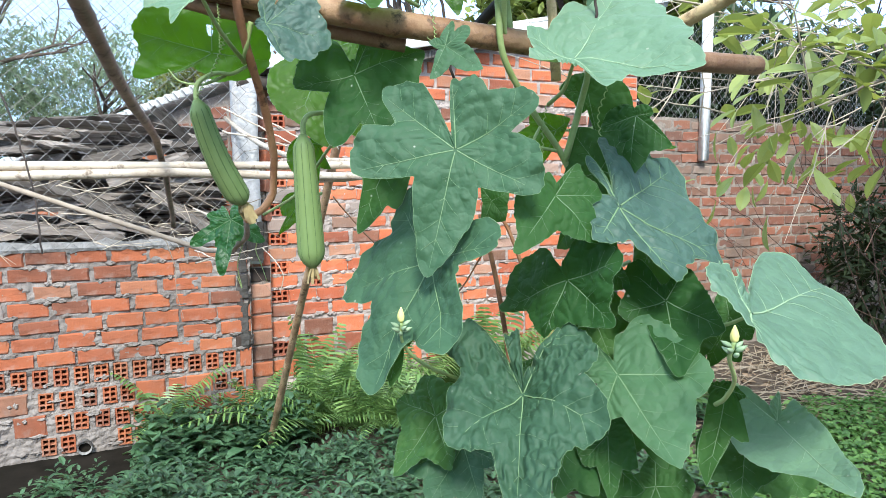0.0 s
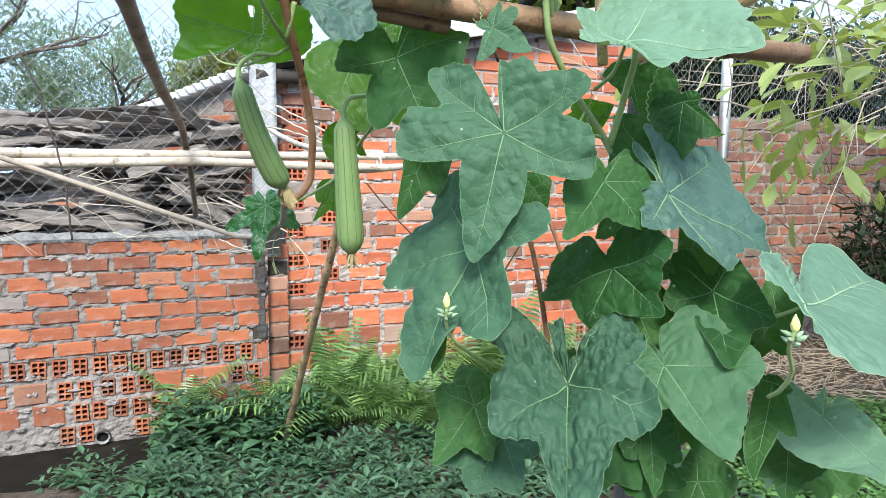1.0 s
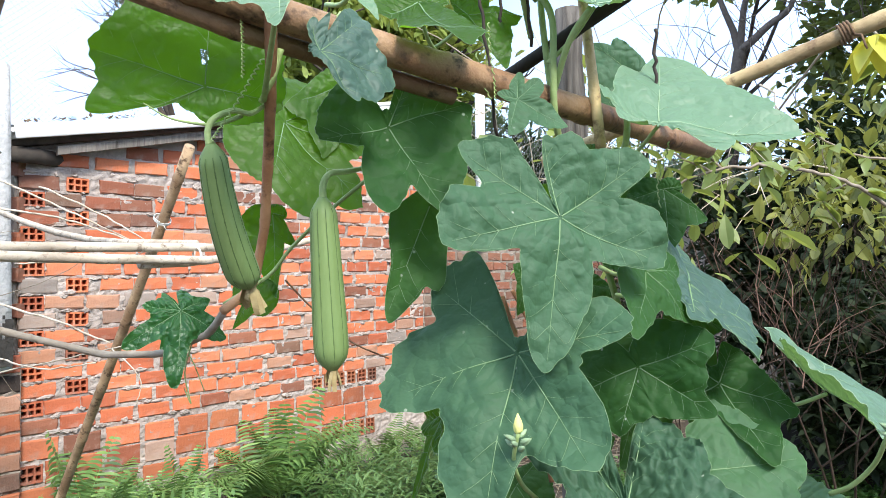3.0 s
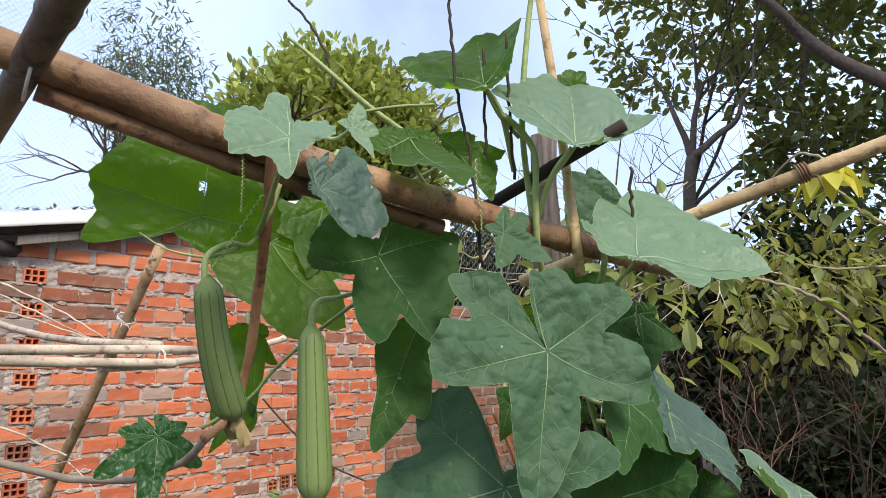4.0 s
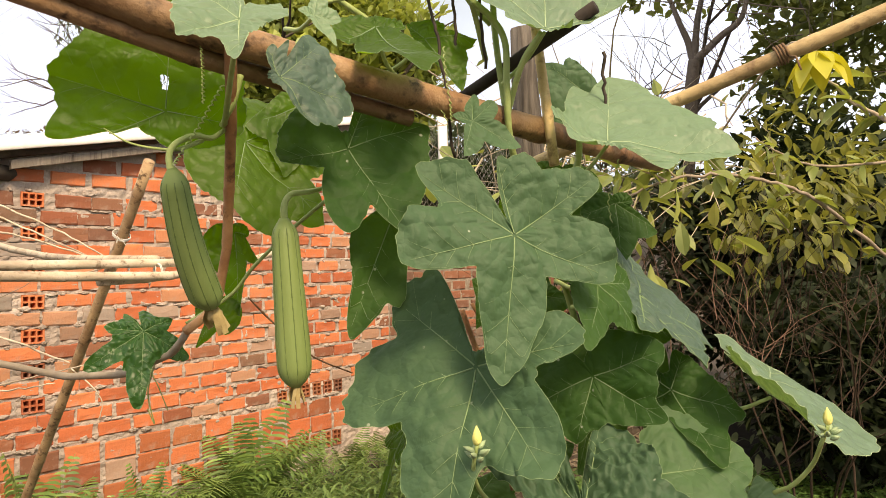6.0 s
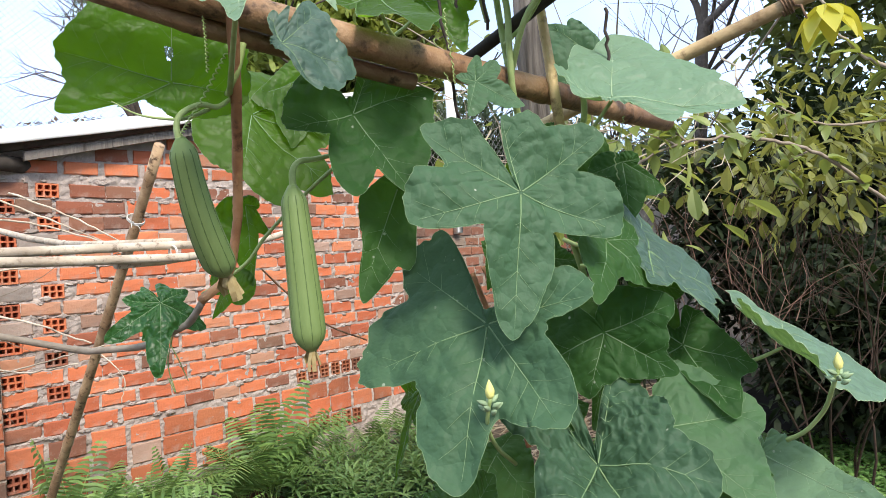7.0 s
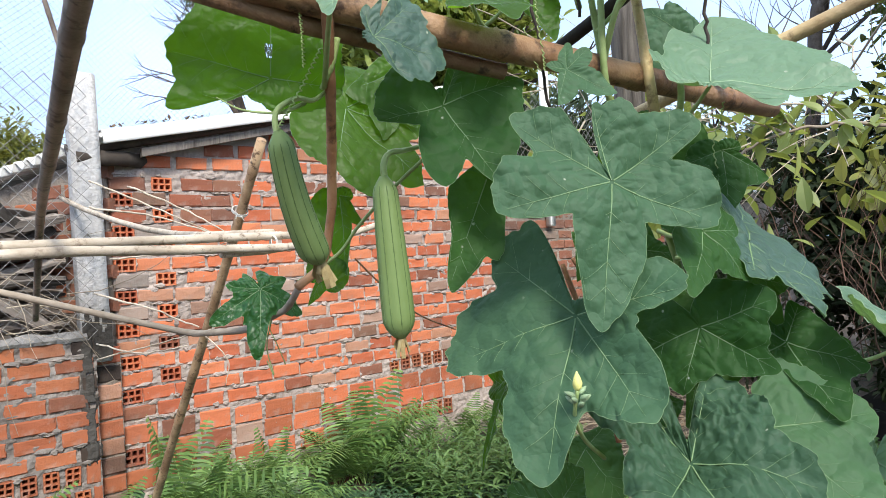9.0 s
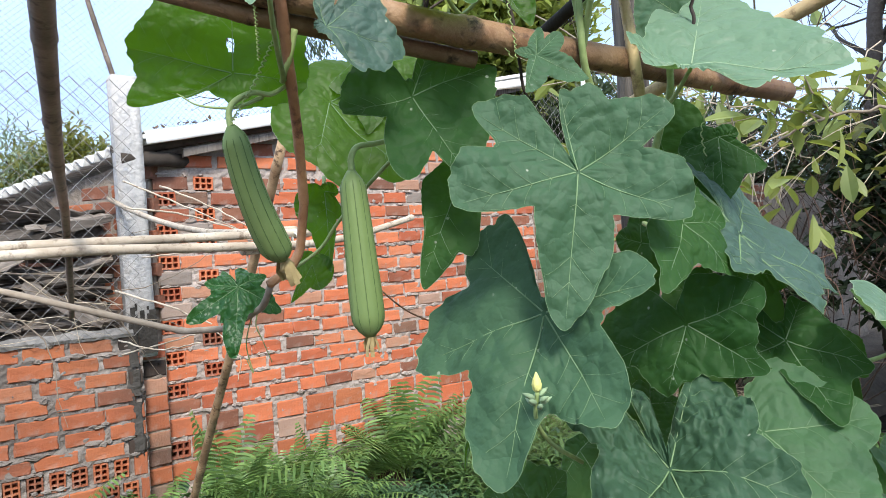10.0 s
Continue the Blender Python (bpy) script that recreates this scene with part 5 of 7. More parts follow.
def luffa_fruit(top, foot, r, bend=(0, 0, 0), dried=1.0):
    """A long ribbed fruit between two points, with its dried flower."""
    top, foot = Vector(top), Vector(foot)
    axis = foot - top
    ob = None
    bm = bmesh.new()
    n, seg = 30, 40
    side = axis.orthogonal().normalized()
    other = axis.normalized().cross(side)
    rings = []
    for k in range(n + 1):
        t = k / n
        prof = (min(1, (t / 0.09)) ** 0.5 * 0.72 + 0.28 * min(1, t / 0.75) ** 0.8) * (1 - max(0, (t - 0.86) / 0.14) ** 2.4 * 0.72)
        if k == 0:
            prof = 0.25
        c = axis * t + Vector(bend) * math.sin(math.pi * t)
        ring = []
        for i in range(seg):
            a = 2 * math.pi * i / seg
            groove = 1 + 0.008 * math.cos(a * 10) - 0.014 * max(0, math.cos(a * 10 + math.pi)) ** 8
            ring.append(bm.verts.new(c + (side * math.cos(a) + other * math.sin(a)) * r * prof * groove))
        rings.append(ring)
    for p, q in zip(rings, rings[1:]):
        for i in range(seg):
            f = bm.faces.new((p[i], p[(i + 1) % seg], q[(i + 1) % seg], q[i]))
            f.material_index = 0
    bm.faces.new(rings[0][::-1])
    bm.faces.new(rings[-1])
    fruit = part("fruit", bm, [FRUIT], vine, "long green ribbed luffa fruit with dark stripes", at=top)
    bm = bmesh.new()
    for i in range(10):
        a = 2 * math.pi * (i + 0.5) / 10
        line, rad = [], []
        for k in range(2, n):
            t = k / n
            c = sum((v.co for v in []), Vector())
            line.append(None)
            prof = (min(1, (t / 0.09)) ** 0.5 * 0.72 + 0.28 * min(1, t / 0.75) ** 0.8) * (1 - max(0, (t - 0.86) / 0.14) ** 2.4 * 0.72)
            line[-1] = axis * t + Vector(bend) * math.sin(math.pi * t) + (side * math.cos(a) + other * math.sin(a)) * r * prof * 0.977
            rad.append(0.00046 * (0.4 + abs(math.sin(k * 1.7 + i))) * (0.4 if t > 0.9 else 1))
        tube(bm, line, rad, 5, False)
    part("stripe", bm, FRUIT_LINE, fruit, "dark green groove lines", at=top)
    bm = bmesh.new()
    rng = random.Random(int(r * 1e5) + int(top.x * 1000))
    d = axis.normalized()
    for i in range(9):
        a = 2 * math.pi * i / 9 + rng.uniform(-0.3, 0.3)
        out = side * math.cos(a) + other * math.sin(a)
        l = 0.014 * dried * rng.uniform(0.7, 1.3)
        p = [foot - top + out * 0.003, foot - top + d * l * 0.5 + out * rng.uniform(0.003, 0.008) * dried, foot - top + d * l + out * rng.uniform(0.0, 0.009) * dried]
        q = [x + out.cross(d) * 0.004 * dried for x in p]
        vs = [bm.verts.new(x) for x in (*p, *q[::-1])]
        bm.faces.new((vs[0], vs[1], vs[4], vs[5]))
        bm.faces.new((vs[1], vs[2], vs[3], vs[4]))
    part("dried_flower", bm, DRIED, fruit, "withered straw-coloured flower", at=top)
    return fruit


def strand(name, pts, r0, r1, mat, label="", parent=vine):
    """A smooth tapering strand of the vine."""
    line = smooth_line(pts, 7)
    base = Vector(line[0])
    bm = bmesh.new()
    tube(bm, [p - base for p in line], [r0 + (r1 - r0) * i / (len(line) - 1) for i in range(len(line))], 8)
    return part(name, bm, mat, parent, label, at=base)


def tendril(pts, turns):
    line = smooth_line(pts, 24)
    base = Vector(line[0])
    bm = bmesh.new()
    out = []
    for i, p in enumerate(line):
        a = 2 * math.pi * turns * i / len(line)
        out.append(p - base + Vector((math.cos(a), 0.4 * math.sin(a), 0.5 * math.sin(a))) * 0.0015)
    tube(bm, out, 0.00062, 5, False)
    return part("tendril", bm, STEM, vine, "coiled pale green tendril", at=base)


def flower_bud(at):
    """A pale yellow bud over a cluster of small green buds."""
    rng = random.Random(int(at[0] * 1e4))
    bm = bmesh.new()
    prof = ((0, 0.0014), (0.002, 0.0030), (0.006, 0.0036), (0.010, 0.0027), (0.0130, 0.0013), (0.015, 0.0004))
    tube(bm, [(0, 0, z) for z, _ in prof], [r for _, r in prof], 10)
    for v in bm.verts:
        v.co += Vector((v.co.x, v.co.y, 0)) * 0.15 * math.sin(5 * math.atan2(v.co.y, v.co.x) + v.co.z * 200)
    bud = part("flower_bud", bm, PETAL, vine, "pale yellow closed flower bud", at=at)
    for i in range(8):
        a = 2.4 * i
        c = Vector((0.0055 * math.cos(a), 0.0055 * math.sin(a), -0.001 - 0.0011 * i + rng.uniform(-0.002, 0.002)))
        d = Vector((math.cos(a), math.sin(a), 0.5)).normalized()
        bm = bmesh.new()
        tube(bm, [c - d * 0.004, c - d * 0.0015, c + d * 0.002, c + d * 0.006], [0.0007, 0.0023, 0.0020, 0.0003], 6)
        part("sepal", bm, SEPAL, bud, "", at=at)
    return bud


def dead_vine(pts):
    line = smooth_line(pts, 8)
    base = Vector(line[0])
    bm = bmesh.new()
    rng = random.Random(int(abs(base.x) * 1e4))
    tube(bm, [p - base + Vector((rng.gauss(0, 0.0008), rng.gauss(0, 0.0008), 0)) for p in line], 0.0017, 6)
    return tagged(part("dead_vine", bm, WIRE_DARK, at=base), "thin dark dead vine strand hanging from the trellis", "dead vine", "dead vine strands")


def bare_branch(pts, r):
    line = smooth_line(pts, 7)
    base = Vector(line[0])
    rng = random.Random(int(abs(base.x + base.z) * 1e4))
    ob = thing("shrub_branch", base, "pale grey branch of a shrub reaching past the trellis", "branch", "shrub branches")
    bm = bmesh.new()
    tube(bm, [p - base + Vector((rng.gauss(0, r * 0.4), rng.gauss(0, r * 0.4), rng.gauss(0, r * 0.4))) for p in line], [r * (1.3 - 0.7 * i / len(line)) for i in range(len(line))], 7)
    part("wood", bm, TWIG, ob, at=base)
    # lime leaves in whorls along it
    for k in range(3, len(line), 5):
        for i in range(rng.choice((3, 4, 5))):
            bm = bmesh.new()
            d = Vector((rng.gauss(0, 0.7), rng.gauss(0, 0.7), rng.gauss(-0.2, 0.6))).normalized()
            side = d.cross(Vector((rng.gauss(0, 0.3), rng.gauss(0, 0.3), 1))).normalized()
            broad_leaf(bm, Vector((0, 0, 0)), d, side, rng.uniform(0.05, 0.085), 0.45)
            part("leaf", bm, LIME, ob, at=line[k])
    return ob


def broad_leaf(bm, p, d, side, l, wide):
    """A pointed oval leaf with a folded midrib."""
    up = side.cross(d)
    rows = []
    for k in range(6):
        t = k / 5
        w = l * wide * math.sin(math.pi * min(1, t ** 0.8 * 0.97 + 0.015)) * 0.5
        c = p + d * l * t - up * 0.18 * l * t * t
        rows.append([bm.verts.new(c - side * w + up * w * 0.35), bm.verts.new(c), bm.verts.new(c + side * w + up * w * 0.35)])
    for a, b in zip(rows, rows[1:]):
        for i in (0, 1):
            bm.faces.new((a[i], a[i + 1], b[i + 1], b[i]))


def dry_twig(pts, r):
    line = smooth_line(pts, 8)
    base = Vector(line[0])
    rng = random.Random(int(abs(base.x + base.z) * 1e4))
    bm = bmesh.new()
    tube(bm, [p - base + Vector((rng.gauss(0, r * 0.5), rng.gauss(0, r * 0.5), rng.gauss(0, r * 0.5))) for p in line], [r * (1.2 - 0.5 * i / len(line)) for i in range(len(line))], 6)
    return tagged(part("dry_twig", bm, BAMBOO_PALE, at=base), "thin pale dry twig caught on the rails", "twig", "dry twigs on the rails")


strand("stem", [(0.620, 0.800, 0.050), (0.660, 0.740, 0.600), (0.696, 0.680, 1.097), (0.659, 0.691, 1.247), (0.609, 0.710, 1.403), (0.570, 0.717, 1.495), (0.528, 0.721, 1.550), (0.479, 0.706, 1.605), (0.467, 0.700, 1.655), (0.462, 0.697, 1.700), (0.453, 0.705, 1.724), (0.437, 0.718, 1.742)], 0.0042, 0.0034, STEM, "ridged green vine stem")
strand("stem", [(0.570, 0.717, 1.495), (0.577, 0.698, 1.560), (0.574, 0.681, 1.599), (0.568, 0.680, 1.661)], 0.0042, 0.0034, STEM, "ridged green vine stem")
strand("stem", [(0.498, 0.723, 1.632), (0.485, 0.727, 1.745), (0.492, 0.723, 1.852), (0.497, 0.715, 1.926)], 0.0036, 0.003, STEM, "pale green upright vine stem")
strand("leaf_stalk", [(0.459, 0.652, 1.699), (0.462, 0.678, 1.674), (0.482, 0.712, 1.630)], 0.003, 0.0032, STEM, "green leaf stalk")
strand("leaf_stalk", [(0.410, 0.722, 1.766), (0.437, 0.720, 1.743), (0.477, 0.733, 1.694)], 0.0026, 0.003, STEM, "green leaf stalk")
strand("shoot", [(0.405, 0.807, 1.724), (0.360, 0.835, 1.757), (0.327, 0.851, 1.783), (0.303, 0.872, 1.810), (0.289, 0.884, 1.824)], 0.0034, 0.0018, STEM, "pale green climbing shoot")
strand("shoot", [(0.339, 0.846, 1.745), (0.363, 0.803, 1.750), (0.383, 0.765, 1.749)], 0.002, 0.0015, STEM, "pale green climbing shoot")
strand("fruit_stalk", [(0.165, 0.805, 1.552), (0.165, 0.808, 1.567), (0.170, 0.807, 1.577), (0.185, 0.805, 1.585), (0.202, 0.809, 1.586), (0.224, 0.822, 1.599)], 0.0028, 0.002, STEM, "curved green fruit stalk")
strand("leaf_stalk", [(0.196, 0.812, 1.584), (0.180, 0.811, 1.576), (0.168, 0.815, 1.573), (0.152, 0.843, 1.580), (0.144, 0.874, 1.596)], 0.0020, 0.0005, STEM, "green leaf stalk")
strand("fruit_stalk", [(0.281, 0.820, 1.522), (0.281, 0.820, 1.537), (0.288, 0.819, 1.547), (0.308, 0.820, 1.551), (0.332, 0.823, 1.557)], 0.0034, 0.0022, STEM, "curved green fruit stalk")
strand("stem", [(0.356, 0.826, 1.560), (0.337, 0.878, 1.524), (0.320, 0.926, 1.485), (0.303, 0.945, 1.455), (0.261, 0.961, 1.427)], 0.0022, 0.0018, STEM, "thin green vine stem")
strand("stem", [(0.221, 0.795, 1.639), (0.217, 0.800, 1.616), (0.216, 0.816, 1.599)], 0.003, 0.0026, STEM, "dark green vine stem")
strand("stem", [(0.495, 0.790, 1.430), (0.502, 0.769, 1.368), (0.505, 0.750, 1.307), (0.511, 0.739, 1.238)], 0.003, 0.0032, STICK, "old brown vine stem")
strand("stem", [(0.525, 0.799, 1.436), (0.540, 0.788, 1.400), (0.558, 0.772, 1.335)], 0.0026, 0.0026, STICK, "old brown vine stem")
strand("stem", [(0.533, 0.716, 1.534), (0.515, 0.700, 1.513), (0.549, 0.705, 1.506)], 0.0016, 0.002, STEM, "thin green vine stem")
strand("stem", [(0.500, 0.783, 1.388), (0.477, 0.832, 1.321), (0.457, 0.898, 1.333)], 0.0011, 0.0011, STICK, "thin brown runner")
strand("stem", [(0.377, 1.026, 1.449), (0.396, 1.007, 1.420), (0.428, 0.972, 1.377), (0.468, 0.944, 1.353)], 0.0012, 0.001, STICK, "thin brown runner")
strand("flower_stalk", [(0.326, 0.640, 1.336), (0.332, 0.649, 1.312), (0.361, 0.663, 1.285), (0.427, 0.695, 1.249)], 0.0016, 0.002, STEM, "green flower stalk")
strand("flower_stalk", [(0.548, 0.442, 1.336), (0.550, 0.448, 1.319), (0.572, 0.461, 1.294), (0.583, 0.480, 1.271), (0.592, 0.499, 1.258)], 0.0018, 0.0022, STEM, "green flower stalk")
tendril([(0.195, 0.779, 1.622), (0.189, 0.786, 1.607), (0.182, 0.794, 1.589), (0.171, 0.799, 1.569), (0.164, 0.799, 1.558)], 16)
tendril([(0.189, 0.800, 1.657), (0.190, 0.800, 1.634), (0.190, 0.800, 1.611)], 14)
tendril([(0.396, 0.722, 1.687), (0.397, 0.721, 1.660), (0.400, 0.719, 1.633), (0.400, 0.718, 1.616)], 12)
tendril([(0.564, 0.629, 1.585), (0.561, 0.632, 1.567), (0.556, 0.638, 1.544), (0.558, 0.637, 1.520)], 9)
tendril([(0.530, 0.698, 1.558), (0.525, 0.697, 1.529), (0.523, 0.695, 1.497)], 8)
tendril([(0.390, 0.732, 1.660), (0.392, 0.728, 1.635), (0.399, 0.723, 1.617)], 6)
flower_bud((0.326, 0.640, 1.336))
flower_bud((0.548, 0.442, 1.335))
dead_vine([(0.378, 0.743, 1.865), (0.386, 0.745, 1.820), (0.399, 0.746, 1.751), (0.411, 0.743, 1.706), (0.419, 0.743, 1.666), (0.435, 0.744, 1.587)])
dead_vine([(0.424, 0.733, 1.814), (0.432, 0.737, 1.759), (0.441, 0.744, 1.689)])
dead_vine([(0.438, 0.713, 1.829), (0.449, 0.719, 1.753), (0.470, 0.727, 1.682)])
dead_vine([(0.540, 0.630, 1.693), (0.545, 0.633, 1.658), (0.550, 0.635, 1.623)])
dead_vine([(0.383, 1.021, 1.958), (0.407, 1.002, 1.925), (0.426, 0.990, 1.885), (0.438, 0.986, 1.841)])
dead_vine([(-0.109, 1.544, 1.679), (-0.076, 1.518, 1.587), (-0.049, 1.493, 1.474), (-0.040, 1.480, 1.393), (-0.036, 1.473, 1.341)])
dry_twig([(0.456, 2.638, 1.738), (0.599, 2.483, 1.641), (0.741, 2.330, 1.541)], 0.003)
dry_twig([(0.544, 2.542, 1.713), (0.665, 2.411, 1.630), (0.775, 2.293, 1.533)], 0.0028)
dry_twig([(0.454, 2.641, 1.652), (0.599, 2.484, 1.613), (0.751, 2.319, 1.541)], 0.003)
dry_twig([(0.264, 1.817, 1.406), (0.325, 1.676, 1.374), (0.371, 1.552, 1.340)], 0.0022)
dry_twig([(0.262, 1.819, 1.305), (0.310, 1.693, 1.289), (0.354, 1.572, 1.306)], 0.0016)
dry_twig([(0.262, 1.820, 1.273), (0.338, 1.662, 1.307), (0.388, 1.534, 1.334)], 0.0014)
dry_twig([(0.374, 1.549, 1.330), (0.407, 1.514, 1.279), (0.403, 1.519, 1.230)], 0.0011)
dry_twig([(0.467, 2.482, 1.487), (0.625, 2.309, 1.496), (0.742, 2.255, 1.517)], 0.002)
strand("tendril", [(0.268, 1.043, 1.388), (0.266, 1.045, 1.372), (0.271, 1.040, 1.355), (0.278, 1.033, 1.329)], 0.0007, 0.0006, STEM, "thin pale green tendril")
strand("tendril", [(0.237, 0.978, 1.390), (0.229, 0.978, 1.360), (0.233, 0.973, 1.330), (0.228, 0.977, 1.345)], 0.0007, 0.0006, STEM, "thin pale green tendril")
bare_branch([(2.684, 0.658, 1.460), (2.467, 0.745, 1.582), (2.246, 0.836, 1.692), (2.088, 0.933, 1.738), (1.957, 1.002, 1.746), (1.851, 1.118, 1.733), (1.756, 1.222, 1.668)], 0.0055)
bare_branch([(1.874, 1.093, 1.738), (1.841, 1.128, 1.792), (1.825, 1.145, 1.850)], 0.003)
bare_branch([(1.851, 1.118, 1.733), (1.780, 1.195, 1.787), (1.736, 1.242, 1.821)], 0.003)
bare_branch([(2.223, 0.861, 1.702), (2.176, 0.913, 1.661), (2.210, 0.877, 1.573)], 0.0025)
bare_branch([(2.810, 0.663, 1.836), (2.510, 0.843, 1.808), (2.299, 0.924, 1.842), (2.251, 0.976, 1.890)], 0.004)
bare_branch([(1.597, 0.507, 1.755), (1.559, 0.578, 1.808), (1.535, 0.632, 1.881)], 0.004)



luffa_fruit((0.164, 0.802, 1.556), (0.214, 0.833, 1.446), 0.0140, bend=(-0.004, 0, -0.003), dried=1.3)
luffa_fruit((0.280, 0.820, 1.525), (0.288, 0.817, 1.371), 0.0155)


def ferny(name, mat, length, arch, rng):
    """One frond, grown up and out along +x, its tip drooping: a stalk with close narrow leaflets in pairs."""
    bm = bmesh.new()
    n = 23
    at = lambda t: Vector((length * (0.16 * t + arch * t * t), 0.03 * length * math.sin(4 * t), length * (t - 0.45 * arch * t ** 3)))
    for k in range(4, n):
        t = k / n
        p, d = at(t), (at(t + 0.02) - at(t)).normalized()
        l = length * 0.22 * math.sin(math.pi * (0.12 + 0.86 * t) ** 0.85) ** 0.8 * rng.uniform(0.85, 1.1)
        nrm = Vector((0, 1, 0)).cross(d)
        for s in (-1, 1):
            side = (Vector((0, s, 0)) + d * rng.uniform(0.3, 0.6)).normalized()
            wd = d * length * 0.0125
            q = [p + side * l * r - Vector((0, 0, 0.42 * l * r * r)) + nrm * 0.06 * l * math.sin(3 * r) for r in (0, 0.4, 0.75, 1.0)]
            v = [bm.verts.new(x) for x in (q[0] - wd * 0.6, q[1] - wd, q[2] - wd * 0.75, q[3], q[2] + wd * 0.75, q[1] + wd, q[0] + wd * 0.6)]
            bm.faces.new((v[0], v[1], v[5], v[6]))
            bm.faces.new((v[1], v[2], v[4], v[5]))
            bm.faces.new((v[2], v[3], v[4]))
    tube(bm, [at(k / 8) for k in range(9)], [0.0024 - 0.0002 * k for k in range(9)], 4, False)
    me = bpy.data.meshes.new(name)
    bm.to_mesh(me)
    bm.free()
    me.materials.append(mat)
    return me


frond_rng = random.Random(4)
FRONDS = [ferny("frond", FERN, 0.55, a, frond_rng) for a in (0.08, 0.2, 0.4, 0.65, 1.0)]


def fern(x, y, tall, count, seed):
    rng = random.Random(seed)
    base = Vector((x, y, ground_height(x, y) + 0.02))
    ob = thing("fern", base, "bright green fern with feathery fronds by the brick wall", "fern", "ferns along the wall")
    for i in range(count):
        f = new("frond", rng.choice(FRONDS))
        f.location = base + Vector((rng.uniform(-0.06, 0.06), rng.uniform(-0.05, 0.05), 0))
        f.rotation_euler = (rng.uniform(-0.2, 0.2), rng.uniform(-0.05, 0.30), 2 * math.pi * i * 0.618 + rng.uniform(-0.3, 0.3))
        s = tall / 0.55 * rng.uniform(0.62, 1.08)
        f.scale = (s, s * 1.1, s)
        attach(f, ob)


for i, (x, y, tall, n) in enumerate(((0.30, 3.96, 0.54, 9), (0.79, 3.86, 0.42, 10), (0.93, 3.80, 0.38, 9), (1.00, 3.66, 0.50, 18), (1.15, 3.86, 0.66, 20), (1.24, 3.58, 0.48, 20), (1.40, 3.52, 0.46, 18), (1.46, 3.82, 0.46, 14), (1.56, 3.46, 0.42, 18), (1.62, 3.9, 0.50, 13), (2.04, 3.88, 0.62, 15), (2.18, 3.84, 0.68, 18), (2.36, 3.9, 0.57, 14), (2.7, 3.98, 0.40, 8), (3.1, 3.96, 0.45, 8), (3.5, 3.98, 0.42, 8))):
    fern(x, y, tall, n, 40 + i)


def scatter(name, mat, count, spot, length, wide, label, category, seed, tall=(0.02, 0.2), droop=0.3):
    """Low leafy growth: single leaves set over a patch of ground."""
    rng = random.Random(seed)
    verts, faces = [], []
    for _ in range(count):
        x, y, hmax = spot(rng)
        z = ground_height(x, y) + hmax * rng.uniform(*tall)
        a = rng.uniform(0, 2 * math.pi)
        d = Vector((math.cos(a), math.sin(a), rng.uniform(-droop, 0.5))).normalized()
        side = d.cross(Vector((0, 0, 1))).normalized()
        side = (side + Vector((0, 0, rng.uniform(-0.5, 0.5)))).normalized()
        up = side.cross(d)
        l = length * rng.uniform(0.6, 1.3)
        w = l * wide * rng.uniform(0.8, 1.2)
        p = Vector((x, y, z))
        i = len(verts)
        verts += [p, p + d * l * 0.45 + side * w / 2 + up * 0.12 * w, p + d * l - up * 0.18 * l, p + d * l * 0.45 - side * w / 2 + up * 0.12 * w, p + d * l * 0.45]
        faces += [(i, i + 4, i + 1), (i + 4, i + 2, i + 1), (i, i + 3, i + 4), (i + 4, i + 3, i + 2)]
    ob = raw(name, verts, faces, mat)
    return tagged(ob, label, category, kind="stuff")


def weed_spot(rng):
    while True:
        x, y = rng.uniform(-0.35, 3.6), rng.uniform(1.7, 4.1)
        if min(x + 0.3, 3.6 - x, (y - 1.85)) + 0.35 * noise.noise((x * 1.9, y * 1.9, 8)) + 0.12 * noise.noise((x * 6, y * 6, 8)) < rng.uniform(0, 0.15):
            continue
        if noise.noise((x * 1.6, y * 1.6, 4)) > -0.32 and not (x < 0.12 and y > 3.55) and not (0.9 < x < 1.7 and y > 3.42) and not (x > 2.5 and y < 2.9):
            return x, y, (0.07 + 0.26 * max(0, noise.noise((x * 2.6, y * 2.6, 11)))) * (1 if y < 3.55 else 0.6)


